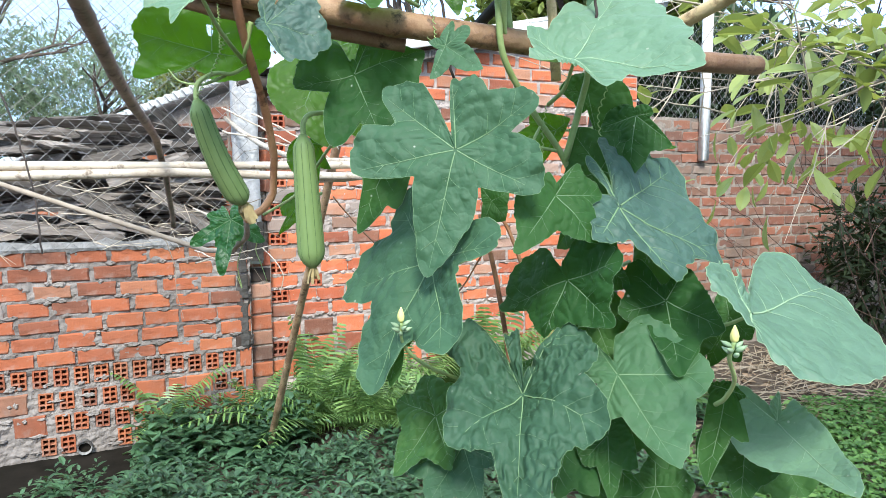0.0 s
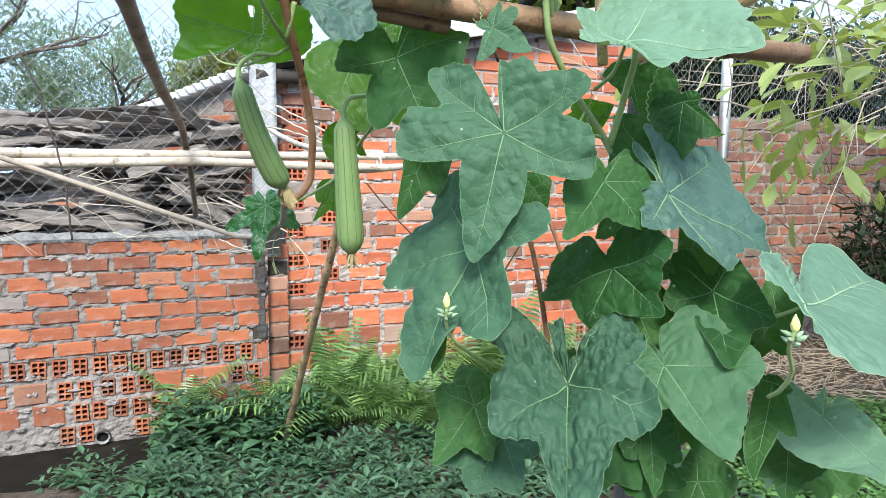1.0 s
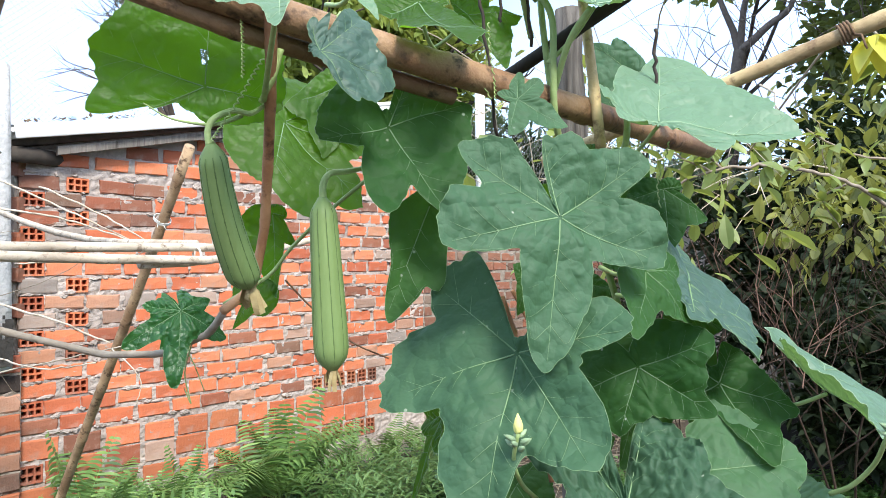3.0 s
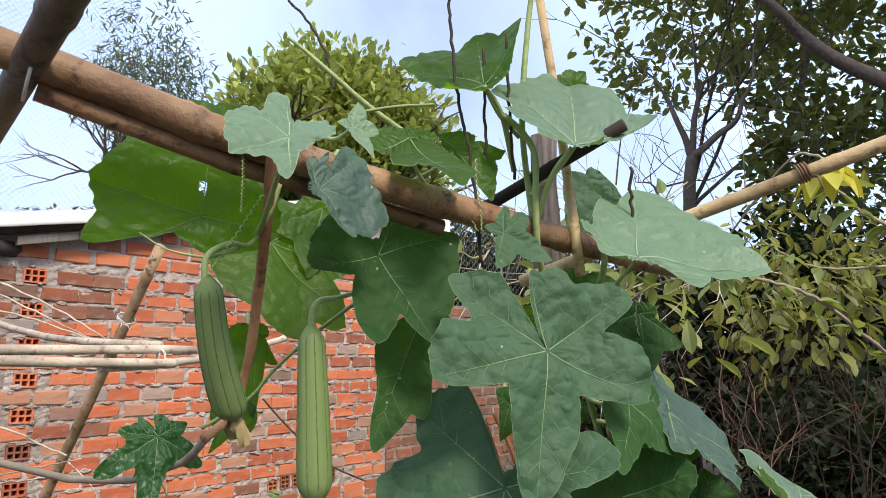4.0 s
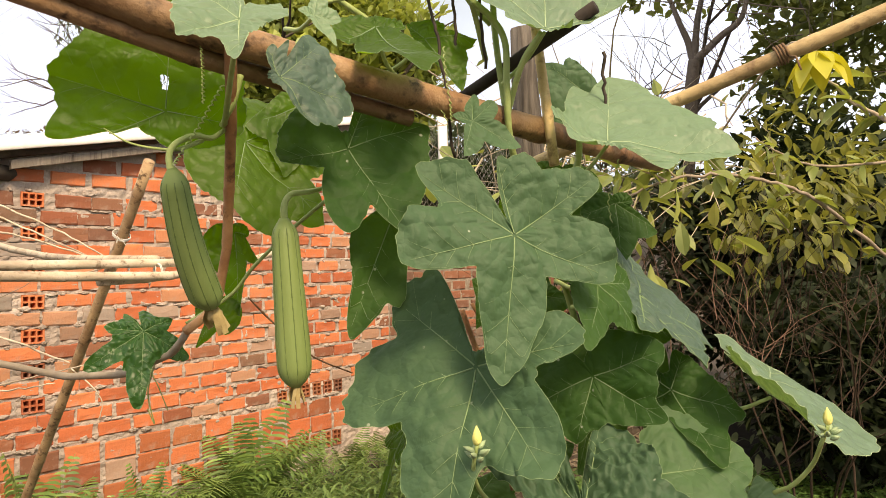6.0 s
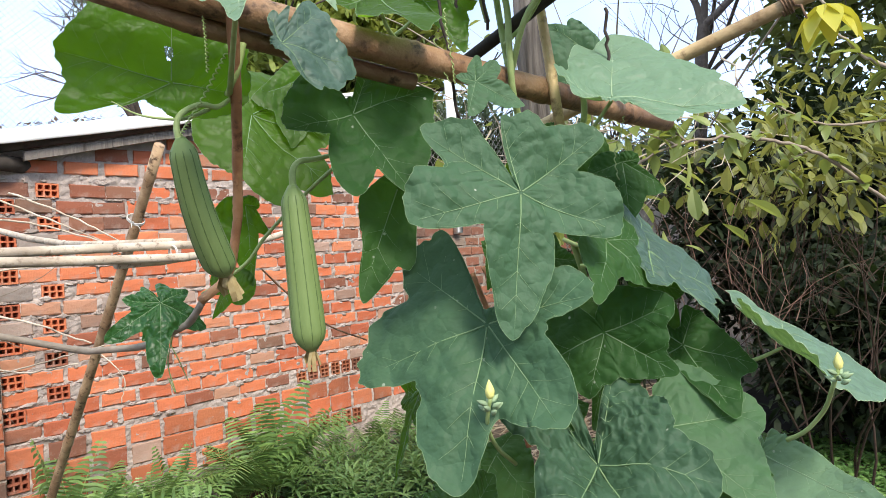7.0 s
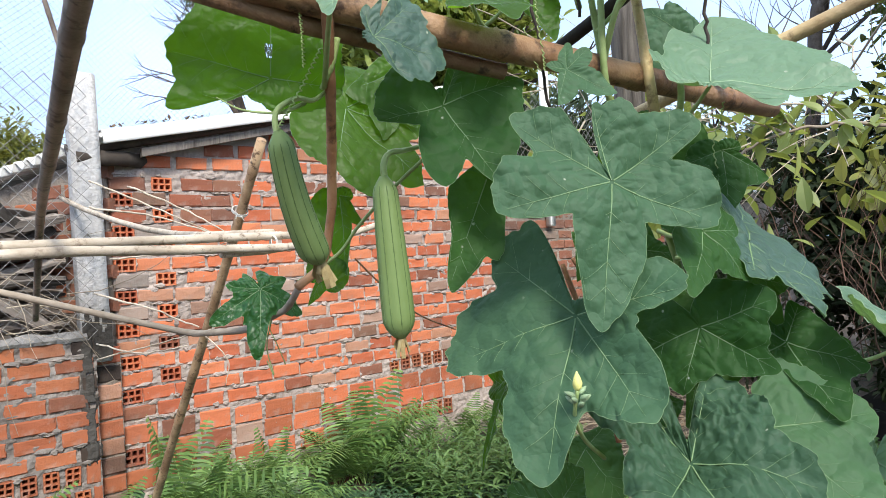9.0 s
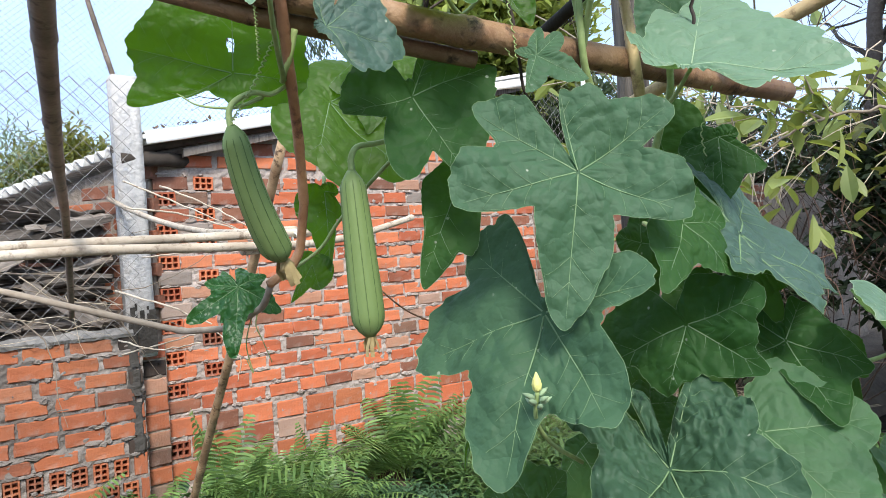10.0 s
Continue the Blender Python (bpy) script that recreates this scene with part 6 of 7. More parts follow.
def leafy_shoots(name, mat, count, spot, per, length, wide, label, category, seed):
    """Weeds as upright shoots, each with a spiral of leaves round its tip."""
    rng = random.Random(seed)
    verts, faces = [], []
    for _ in range(count):
        x, y, tall = spot(rng)
        tall *= rng.uniform(0.5, 1.15)
        foot = Vector((x, y, ground_height(x, y)))
        tip = foot + Vector((rng.gauss(0, 0.12), rng.gauss(0, 0.12), 1)).normalized() * tall
        k = rng.randint(*per)
        spin, big = rng.uniform(0, 6.3), rng.choice((0.6, 0.8, 1.0, 1.0, 1.35))
        for i in range(k):
            h = 1 - 0.75 * (i / k) ** 1.1
            a = spin + i * 2.4
            p = foot.lerp(tip, h)
            d = Vector((math.cos(a), math.sin(a), 0.75 - 0.85 * i / k + rng.uniform(-0.2, 0.2))).normalized()
            side = d.cross(Vector((0, 0, 1))).normalized()
            up = side.cross(d)
            l = length * rng.uniform(0.7, 1.2) * (0.6 + 0.5 * i / k) * big
            w = l * wide * 0.5
            n = len(verts)
            m1, m2 = p + d * l * 0.33, p + d * l * 0.68 - up * 0.05 * l
            verts += [p, m1 + side * w + up * 0.3 * w, m2 + side * w * 0.8 + up * 0.2 * w, p + d * l - up * 0.2 * l, m2 - side * w * 0.8 + up * 0.2 * w, m1 - side * w + up * 0.3 * w, m1, m2]
            faces += [(n, n + 6, n + 1), (n + 6, n + 7, n + 2, n + 1), (n + 7, n + 3, n + 2), (n, n + 5, n + 6), (n + 5, n + 4, n + 7, n + 6), (n + 4, n + 3, n + 7)]
    return tagged(raw(name, verts, faces, mat), label, category, kind="stuff")


leafy_shoots("weeds", WEED, 2200, weed_spot, (4, 8), 0.075, 0.40, "dense dark green weeds covering the ground before the walls", "weeds", 5)
leafy_shoots("weeds", WEED_PALE, 300, lambda r: (r.uniform(2.2, 3.4), r.uniform(3.0, 3.7), 0.26), (8, 13), 0.115, 0.20, "narrow-leaved green shoots before the brick wall", "weeds", 6)
leafy_shoots("weeds", WEED, 150, lambda r: (r.uniform(0.15, 1.0), r.uniform(3.45, 3.85), 0.24), (5, 8), 0.095, 0.62, "broad-leaved dark green weeds at the foot of the wall", "weeds", 15)
leafy_shoots("weeds", WEED, 900, weed_spot, (3, 6), 0.045, 0.5, "small creeping weeds between the taller ones", "weeds", 16)


def clover_spot(rng):
    while True:
        x, y = rng.uniform(2.2, 5.0), rng.uniform(0.2, 3.0)
        edge = min(x - 2.45, 5.0 - x, y - 0.45, 2.75 - y) + 0.3 * noise.noise((x * 1.7, y * 1.7, 6)) + 0.12 * noise.noise((x * 6, y * 6, 2))
        if edge > rng.uniform(0, 0.12):
            return x, y, 0.3


scatter("clover", CLOVER, 22000, clover_spot, 0.038, 0.8, "bright green clover-like ground cover", "ground cover", 7, (0.0, 0.25))


def straw_patch():
    rng = random.Random(9)
    bm = bmesh.new()
    for _ in range(420):
        x, y = rng.uniform(3.3, 6.0), rng.uniform(2.7, 4.0)
        a, l = rng.gauss(0.1, 0.7), rng.uniform(0.1, 0.5)
        z = ground_height(x, y) + rng.uniform(0.005, 0.05)
        d = Vector((math.cos(a), math.sin(a), rng.uniform(-0.05, 0.12))) * l
        p = Vector((x, y, z))
        tube(bm, [p, p + d * 0.5 + Vector((0, 0, rng.uniform(0, 0.02))), p + d], rng.uniform(0.0015, 0.004), 4, False)
    return tagged(part("dry_stalks", bm, STRAW), "dry straw-coloured stalks lying on bare soil", "dry stalks", kind="stuff")


straw_patch()
scatter("dead_leaves", LITTER, 1200, lambda r: (r.uniform(2.8, 6.0), r.uniform(2.4, 4.1), 0.08), 0.06, 0.6, "brown fallen leaves on soil", "leaf litter", 8, (0.0, 0.3))

# ---- trellis poles ----
bamboo("bamboo_pole", [(-0.10, 0.885, 1.735), (0.025, 0.845, 1.705), (0.116, 0.823, 1.686), (0.232, 0.790, 1.660), (0.435, 0.721, 1.632), (0.665, 0.714, 1.626), (0.907, 0.733, 1.632)], 0.0140, 0.0135, BAMBOO, "thick brown bamboo pole carrying the vine", 0.2)
bamboo("bamboo_pole", [(0.050, 0.848, 1.683), (0.116, 0.834, 1.669), (0.240, 0.800, 1.643), (0.38, 0.752, 1.620)], 0.0085, 0.008, BAMBOO, "dark thinner bamboo pole tied beneath the thick pole", 0.2)
bamboo("bamboo_pole", [(-0.03, 0.33, 1.72), (0.033, 0.784, 1.702), (0.110, 1.36, 1.625), (0.192, 1.931, 1.572), (0.25, 2.35, 1.40), (0.262, 2.45, 1.33)], 0.0125, 0.0078, BAMBOO_GREY, "grey-brown bamboo rafter sloping down over the rails", 0.25)
bamboo("bamboo_rail", [(-1.2, 1.93, 1.505), (-0.2, 1.86, 1.507), (0.4, 1.88, 1.515), (0.80, 1.92, 1.520)], 0.0125, 0.010, BAMBOO_PALE, "pale bamboo rail lying level", 0.25)
bamboo("bamboo_rail", [(-1.2, 1.90, 1.47), (-0.25, 1.86, 1.482), (0.22, 1.84, 1.496), (0.45, 1.84, 1.490), (0.72, 1.86, 1.487)], 0.0135, 0.010, BAMBOO_PALE, "pale bamboo rail with swollen joints", 0.25)
bamboo("bamboo_rail", [(0.55, 1.86, 1.478), (0.80, 1.93, 1.490), (1.02, 2.0, 1.525), (1.16, 2.04, 1.56)], 0.0105, 0.009, BAMBOO_PALE, "short pale bamboo rail rising at its end", 0.25)
bamboo("bamboo_rail", [(0.715, 4.30, 1.850), (0.700, 3.75, 1.742), (0.690, 3.20, 1.648), (0.690, 2.70, 1.575), (0.700, 2.25, 1.540), (0.735, 1.97, 1.530)], 0.0125, 0.010, BAMBOO_PALE, "pale bamboo cane slanting down onto the rails", 0.3)
bamboo("bamboo_prop", [(0.728, 1.985, 1.778), (0.741, 2.46, 1.262), (0.755, 3.04, 0.645), (0.769, 3.60, 0.03)], 0.0135, 0.017, BAMBOO_TAN, "leaning tan bamboo prop standing in the ferns", 0.3)
bamboo("bamboo_stake", [(0.93, 4.24, 1.9), (0.757, 4.22, 2.505), (0.655, 4.2, 2.879), (0.57, 4.19, 3.2)], 0.016, 0.012, BAMBOO_GREY, "slim grey bamboo stake holding up the netting", 0.22, 8)
bamboo("light_stick", [(0.512, 0.720, 1.914), (0.532, 0.708, 1.756), (0.537, 0.690, 1.584)], 0.0050, 0.0058, BAMBOO_YELLOW, "thin pale upright stick", 0.15, 8)
bamboo("charred_stick", [(0.494, 0.80, 1.660), (0.499, 0.73, 1.686), (0.5045, 0.632, 1.7215), (0.506, 0.618, 1.727)], 0.0070, 0.0066, CHARRED, "short dark stick with a charred end", 0.2, 10)
bamboo("bamboo_pole", [(0.66, 0.85, 1.60), (0.709, 0.611, 1.674), (0.733, 0.476, 1.713), (0.78, 0.22, 1.79)], 0.0082, 0.0085, BAMBOO_YELLOW, "pale yellow bamboo pole sloping up", 0.2, 12)
bamboo("vine_stick", [(0.197, 0.774, 1.69), (0.214, 0.798, 1.622), (0.247, 0.856, 1.55), (0.264, 0.895, 1.475), (0.252, 0.902, 1.440), (0.226, 0.898, 1.424)], 0.0048, 0.0044, STICK, "slim reddish-brown upright stick between the fruits", 0.06, 10)
bamboo("dry_branch", [(-0.383, 1.531, 1.578), (-0.133, 1.363, 1.489), (0.117, 1.195, 1.400), (0.186, 1.149, 1.375), (0.212, 1.09, 1.370), (0.232, 1.00, 1.381), (0.236, 0.945, 1.400), (0.229, 0.902, 1.422)], 0.0045, 0.0036, TWIG, "crooked pale dry branch rising to the reddish stick", 0.1, 8)

def cord_tie(at, axis, r, turns, label="white cord tie", mat=CORD):
    """A cord wound round a pole, with two loose ends."""
    at, axis = Vector(at), Vector(axis).normalized()
    side = axis.orthogonal().normalized()
    other = axis.cross(side)
    rng = random.Random(int(at.x * 1e4))
    pts = []
    for i in range(turns * 12 + 1):
        a = 2 * math.pi * i / 12
        pts.append((side * math.cos(a) + other * math.sin(a)) * (r * 1.12 + rng.uniform(0, 0.0008)) + axis * 0.0032 * i / 12)
    bm = bmesh.new()
    tube(bm, pts, 0.0013, 5)
    for _ in range(2):
        d = Vector((rng.uniform(-1, 1), -0.6, rng.uniform(-1, 0.3))).normalized()
        tube(bm, [pts[-1], pts[-1] + d * 0.014, pts[-1] + d * 0.022 + Vector((0, 0, -0.012))], 0.0012, 5)
    return tagged(part("cord_tie", bm, mat, at=at), label + " knotted round a bamboo pole", "cord", "cord ties")


cord_tie((0.040, 0.838, 1.690), (1, -0.25, -0.15), 0.0175, 1)
cord_tie((0.7265, 2.14, 1.605), (0.0, 0.64, -0.76), 0.020, 3)
cord_tie((0.700, 1.90, 1.500), (1, 0.1, 0.0), 0.016, 2)
cord_tie((0.726, 0.515, 1.703), (0.2, -0.9, 0.3), 0.0095, 4, "brown cord tie", BROWN_CORD)

# old wooden post
bm = bmesh.new()
tube(bm, [(0.004 * math.sin(k * 0.9), 0.003 * math.sin(k * 1.7), 1.80 * k / 24) for k in range(25)], [0.021 + 0.0015 * math.sin(k * 1.3) for k in range(25)], 14)
for v in bm.verts:
    v.co += Vector((v.co.x, v.co.y, 0)).normalized() * 0.003 * noise.noise((v.co.x * 90, v.co.y * 90, v.co.z * 6))
tagged(part("wooden_post", bm, POST_WOOD, at=(0.745, 0.862, 0.03)), "rough grey weathered wooden post", "post")

# ---- firewood stacked behind the low wall ----
def wood_slab(me, at, turn, scale):
    ob = new("wood_slab", me)
    ob.location, ob.rotation_euler, ob.scale = at, turn, scale
    return tagged(ob, "grey weathered slab of split firewood in a loose dark stack", "firewood", "firewood stack")


def slab_mesh(rng):
    bm = bmesh.new()
    n = 9
    rings = []
    for k in range(n + 1):
        t = k / n - 0.5
        h, d = 0.011 * rng.uniform(0.5, 1.5), 0.042 * rng.uniform(0.6, 1.3)
        if k in (0, n):
            h, d = h * 0.5, d * 0.6
        sag = 0.006 * math.sin(t * 5 + rng.random())
        rings.append([bm.verts.new((t, d * a + rng.gauss(0, 0.006), h * b + sag + rng.gauss(0, 0.005))) for a, b in ((-1, -0.6), (-0.6, -1), (0.6, -0.9), (1, -0.2), (0.7, 0.8), (-0.2, 1), (-0.9, 0.5))])
    for a, b in zip(rings, rings[1:]):
        for i in range(7):
            bm.faces.new((a[i], a[(i + 1) % 7], b[(i + 1) % 7], b[i]))
    bm.faces.new(rings[0][::-1])
    bm.faces.new(rings[-1])
    me = bpy.data.meshes.new("wood_slab")
    bm.to_mesh(me)
    bm.free()
    me.materials.append(WOOD_GREY)
    return me


rng = random.Random(31)
SLABS = [slab_mesh(rng) for _ in range(7)]
for layer in range(23):
    z = 1.0 + 0.037 * layer
    for i in range(20):
        row = i % 4
        y = 4.27 + 0.13 * row + rng.uniform(-0.04, 0.04)
        x = -1.5 + 0.55 * (i // 4) + rng.uniform(-0.3, 0.3)
        top = 1.83 - 0.08 * abs(x) + 0.06 * noise.noise((x * 3, 1, 1))
        long = rng.uniform(0.2, 0.85)
        x = min(x, 0.73 - 0.52 * long)
        if z < top and rng.random() < (0.8 if row > 1 else 0.5):
            wood_slab(rng.choice(SLABS), (x, y, z), (rng.uniform(-0.8, 0.8), rng.gauss(0, 0.12), rng.gauss(0, 0.25)), (long, rng.uniform(0.5, 1.2), rng.uniform(0.5, 1.5)))

# loose grey boards propped on the stack
for x, y, z, turn, sc in ((0.42, 4.2, 1.78, 0.75, 0.30), (0.46, 4.18, 1.30, 0.6, 0.42), (0.02, 4.18, 1.36, 0.45, 0.5), (0.28, 4.2, 1.55, -0.35, 0.45), (-0.4, 4.2, 1.5, 0.3, 0.5), (0.53, 4.22, 1.62, -0.5, 0.3), (-0.15, 4.2, 1.22, 0.15, 0.6)):
    board = wood_slab(rng.choice(SLABS), (x, y, z), (1.2, turn, 0.1), (sc, 0.8, 0.45))
    tagged(board, "broken pale grey board lying on the firewood", "board")


def twigs(name, label, n, lo, hi, aim, seed, r=(0.0015, 0.004), l=(0.2, 0.6), mat=None):
    rng = random.Random(seed)
    bm = bmesh.new()
    for _ in range(n):
        p = Vector([rng.uniform(a, b) for a, b in zip(lo, hi)])
        d = (Vector(aim) + Vector((rng.gauss(0, 0.5), rng.gauss(0, 0.3), rng.gauss(0, 0.5)))).normalized()
        ln, r0 = rng.uniform(*l), rng.uniform(*r)
        pts = [p]
        for k in range(4):
            d = (d + Vector((rng.gauss(0, 0.18), rng.gauss(0, 0.18), rng.gauss(0, 0.18)))).normalized()
            pts.append(pts[-1] + d * ln / 4)
        tube(bm, pts, [r0 * (1 - 0.18 * k) for k in range(5)], 5, False)
        if rng.random() < 0.6:
            d2 = (d + Vector((rng.gauss(0, 0.6), rng.gauss(0, 0.4), rng.gauss(0, 0.6)))).normalized()
            tube(bm, [pts[2], pts[2] + d2 * ln * 0.25, pts[2] + d2 * ln * 0.45], [r0 * 0.6, r0 * 0.45, r0 * 0.25], 4, False)
    return tagged(part(name, bm, mat or TWIG), label, "twigs", kind="stuff")


twigs("dry_twigs", "tangle of dry pale twigs on the firewood", 14, (-1.0, 3.95, 1.12), (0.7, 4.25, 1.5), (-0.9, 0, 0.3), 33)
twigs("dry_twigs", "long pale twigs hanging over the low wall", 6, (-0.3, 3.7, 1.2), (0.7, 4.0, 1.45), (0.9, -0.1, -0.3), 34, (0.002, 0.004), (0.5, 0.9))
twigs("dry_twigs", "white dead twigs crossing the firewood", 30, (-0.8, 3.7, 1.13), (0.5, 3.98, 1.5), (0.8, 0.0, -0.2), 35, (0.0012, 0.0035), (0.15, 0.5), PALE_TWIG)


def white_post(x, y, z0, z1):
    bm = bmesh.new()
    box(bm, (-0.032, -0.03, 0), (0.032, 0.03, z1 - z0), 0.003)
    bmesh.ops.bevel(bm, geom=bm.edges[:], offset=0.006, segments=2, affect="EDGES")
    return tagged(part("fence_post", bm, WHITE, at=(x, y, z0)), "slim white-painted concrete fence post on the wall", "fence post")


white_post(4.41, 4.16, 1.64, 3.0)



# ---- trees and shrubs ----
def foliage(name, mat, centre, radii, clumps, per, length, wide, seed, parent=None, hang=0.2, shell=0.55, fine=False):
    """A crown: leaves gathered in clumps, with gaps between them; fine leaves are rounder."""
    rng = random.Random(seed)
    c = Vector(centre)
    verts, faces = [], []
    for _ in range(clumps):
        while True:
            q = Vector((rng.uniform(-1, 1), rng.uniform(-1, 1), rng.uniform(-1, 1)))
            if shell < q.length < 1 or (q.length < shell and rng.random() < 0.25):
                break
        q *= 0.8 + 0.35 * noise.noise(q * 2.1 + Vector((seed, 0, 0)))
        hub = c + Vector((q.x * radii[0], q.y * radii[1], q.z * radii[2]))
        out = Vector((q.x, q.y, q.z + 0.3)).normalized()
        for _ in range(per):
            d = (out * 0.6 + Vector((rng.gauss(0, 0.7), rng.gauss(0, 0.7), rng.gauss(0, 0.6) - hang))).normalized()
            side = d.cross(Vector((rng.gauss(0, 0.4), rng.gauss(0, 0.4), 1))).normalized()
            up = side.cross(d)
            l = length * rng.uniform(0.6, 1.25)
            w = l * wide * rng.uniform(0.8, 1.2)
            p = hub + Vector((rng.gauss(0, 1), rng.gauss(0, 1), rng.gauss(0, 1))) * length * 0.9
            i = len(verts)
            if fine:
                for t, g in ((0.0, 0.06), (0.22, 0.55), (0.45, 0.92), (0.68, 1.0), (0.87, 0.66), (1.0, 0.06)):
                    q = p + d * l * t - up * 0.16 * l * t * t
                    verts += [q - side * w * g * 0.5 + up * 0.16 * w * g, q, q + side * w * g * 0.5 + up * 0.16 * w * g]
                for k in range(i, i + 15, 3):
                    faces += [(k, k + 1, k + 4, k + 3), (k + 1, k + 2, k + 5, k + 4)]
                continue
            m1, m2 = p + d * l * 0.28, p + d * l * 0.66 - up * 0.04 * l
            verts += [p, m1 + side * w * 0.44 + up * 0.1 * w, m2 + side * w * 0.46 + up * 0.1 * w, p + d * l - up * 0.14 * l, m2 - side * w * 0.46 + up * 0.1 * w, m1 - side * w * 0.44 + up * 0.1 * w]
            faces += [(i, i + 5, i + 1), (i + 5, i + 4, i + 2, i + 1), (i + 4, i + 3, i + 2)]
    return raw(name, verts, faces, mat, parent)


def limbs(bm, p, d, l, r, depth, rng, spread=0.6, ends=None):
    """Branching wood, tapered, from p along d."""
    n = 4
    pts = [Vector(p)]
    dd = Vector(d).normalized()
    for _ in range(n):
        dd = (dd + Vector((rng.gauss(0, 0.12), rng.gauss(0, 0.12), rng.gauss(0.02, 0.08)))).normalized()
        pts.append(pts[-1] + dd * l / n)
    tube(bm, pts, [r * (1 - 0.4 * k / n) for k in range(n + 1)], 8 if r > 0.02 else 5, False)
    if depth == 0:
        if ends is not None:
            ends.append(pts[-1])
        return
    for _ in range(rng.choice((2, 2, 3))):
        nd = (dd + Vector((rng.gauss(0, spread), rng.gauss(0, spread), rng.gauss(0.15, spread * 0.6)))).normalized()
        limbs(bm, pts[rng.choice((-1, -1, -2))], nd, l * rng.uniform(0.6, 0.85), r * 0.58, depth - 1, rng, spread, ends)


def tree(base, trunk_h, trunk_r, crown_at, radii, mat, clumps, per, length, wide, label, seed, depth=4, lean=(0, 0, 1), hang=0.2, shell=0.55, reach=0.5):
    rng = random.Random(seed)
    ob = thing("tree", base, label, "tree")
    bm = bmesh.new()
    b = Vector(base)
    top = b + Vector(lean).normalized() * trunk_h
    tube(bm, smooth_line([b, b.lerp(top, 0.4) + Vector((rng.gauss(0, 0.05), rng.gauss(0, 0.05), 0)), top], 5), [trunk_r * (1.15 - 0.035 * k) for k in range(11)], 10)
    for _ in range(4):
        limbs(bm, top, Vector(crown_at) - top + Vector((rng.gauss(0, 1) * radii[0], rng.gauss(0, 1) * radii[1], rng.gauss(0, 0.5) * radii[2])), radii[2] * reach * 1.3, trunk_r * 0.6, depth, rng)
    part("trunk", bm, BARK, ob)
    foliage("crown", mat, crown_at, radii, clumps, per, length, wide, seed + 1, ob, hang, shell)
    return ob


tree((8.3, 3.5, 0), 3.3, 0.05, (8.3, 2.5, 6.3), (2.9, 2.7, 1.6), TREELEAF, 330, 14, 0.18, 0.5, "tall dark-leaved tree with a forked grey trunk", 51, 4, reach=0.8)
tree((7.4, 9.3, 0), 3.0, 0.16, (7.4, 9.3, 4.9), (2.2, 2.2, 2.2), OLIVE, 1500, 14, 0.21, 0.42, "dense round tree with yellow-green leaves behind the shed", 52, 3, hang=-0.5, shell=0.7)
tree((5.6, 12.5, 0), 4.0, 0.10, (5.6, 12.5, 6.6), (1.3, 1.3, 1.9), GREYLEAF, 130, 34, 0.17, 0.17, "slender tree with thin feathery leaves", 53, 4, hang=0.6)
tree((0.2, 14.0, 0), 2.0, 0.15, (0.2, 14.0, 2.7), (2.6, 2.2, 1.6), FARLEAF_HAZE, 620, 34, 0.13, 0.22, "bushy green tree beyond the fence", 54, 3)
tree((-2.6, 13.0, 0), 2.4, 0.14, (-2.6, 13.0, 3.2), (2.2, 2.2, 2.0), FARLEAF_HAZE, 520, 36, 0.13, 0.18, "tree beyond the fence, its green paled with haze", 55, 4)
tree((3.0, 16.0, 0), 2.0, 0.15, (3.0, 16.0, 2.6), (2.4, 2.2, 1.5), FARLEAF_HAZE, 420, 20, 0.20, 0.35, "distant bushy tree behind the shed", 56, 3)
tree((8.6, 7.6, 0), 1.8, 0.13, (8.4, 7.4, 2.6), (1.9, 1.3, 1.45), GREYLEAF, 420, 18, 0.17, 0.32, "grey-green bushy tree beyond the boundary wall", 58, 3)
tree((10.6, 6.9, 0), 1.8, 0.13, (10.4, 6.8, 2.5), (1.8, 1.3, 1.5), GREYLEAF, 380, 18, 0.17, 0.36, "dull green bushy tree beyond the boundary wall", 59, 3)
tree((1.9, 13.6, 0), 2.0, 0.12, (1.9, 13.6, 3.0), (1.15, 1.1, 1.15), OLIVE_LEAF, 420, 18, 0.17, 0.26, "dense dark green mango-like tree beyond the fence", 68, 3, hang=0.7)
tree((12.0, 5.6, 0), 1.8, 0.13, (11.8, 5.4, 2.3), (1.6, 1.3, 1.4), GREYLEAF, 380, 18, 0.17, 0.36, "dull green bush-like tree beyond the boundary wall", 69, 3)
round_tree = [o for o in bpy.data.objects if o.name.startswith("tree") and not o.parent][1]
foliage("inner_crown", TREELEAF, (7.4, 9.3, 4.7), (1.9, 1.9, 1.95), 500, 14, 0.25, 0.45, 152, round_tree)
tall_tree = [o for o in bpy.data.objects if o.name.startswith("tree") and not o.parent][0]
foliage("low_bough", TREELEAF, (7.8, 1.5, 4.5), (1.3, 1.3, 0.9), 98, 14, 0.16, 0.5, 153, tall_tree)
foliage("low_bough", TREELEAF, (7.8, 1.8, 3.55), (1.3, 1.1, 0.6), 90, 14, 0.15, 0.5, 154, tall_tree)

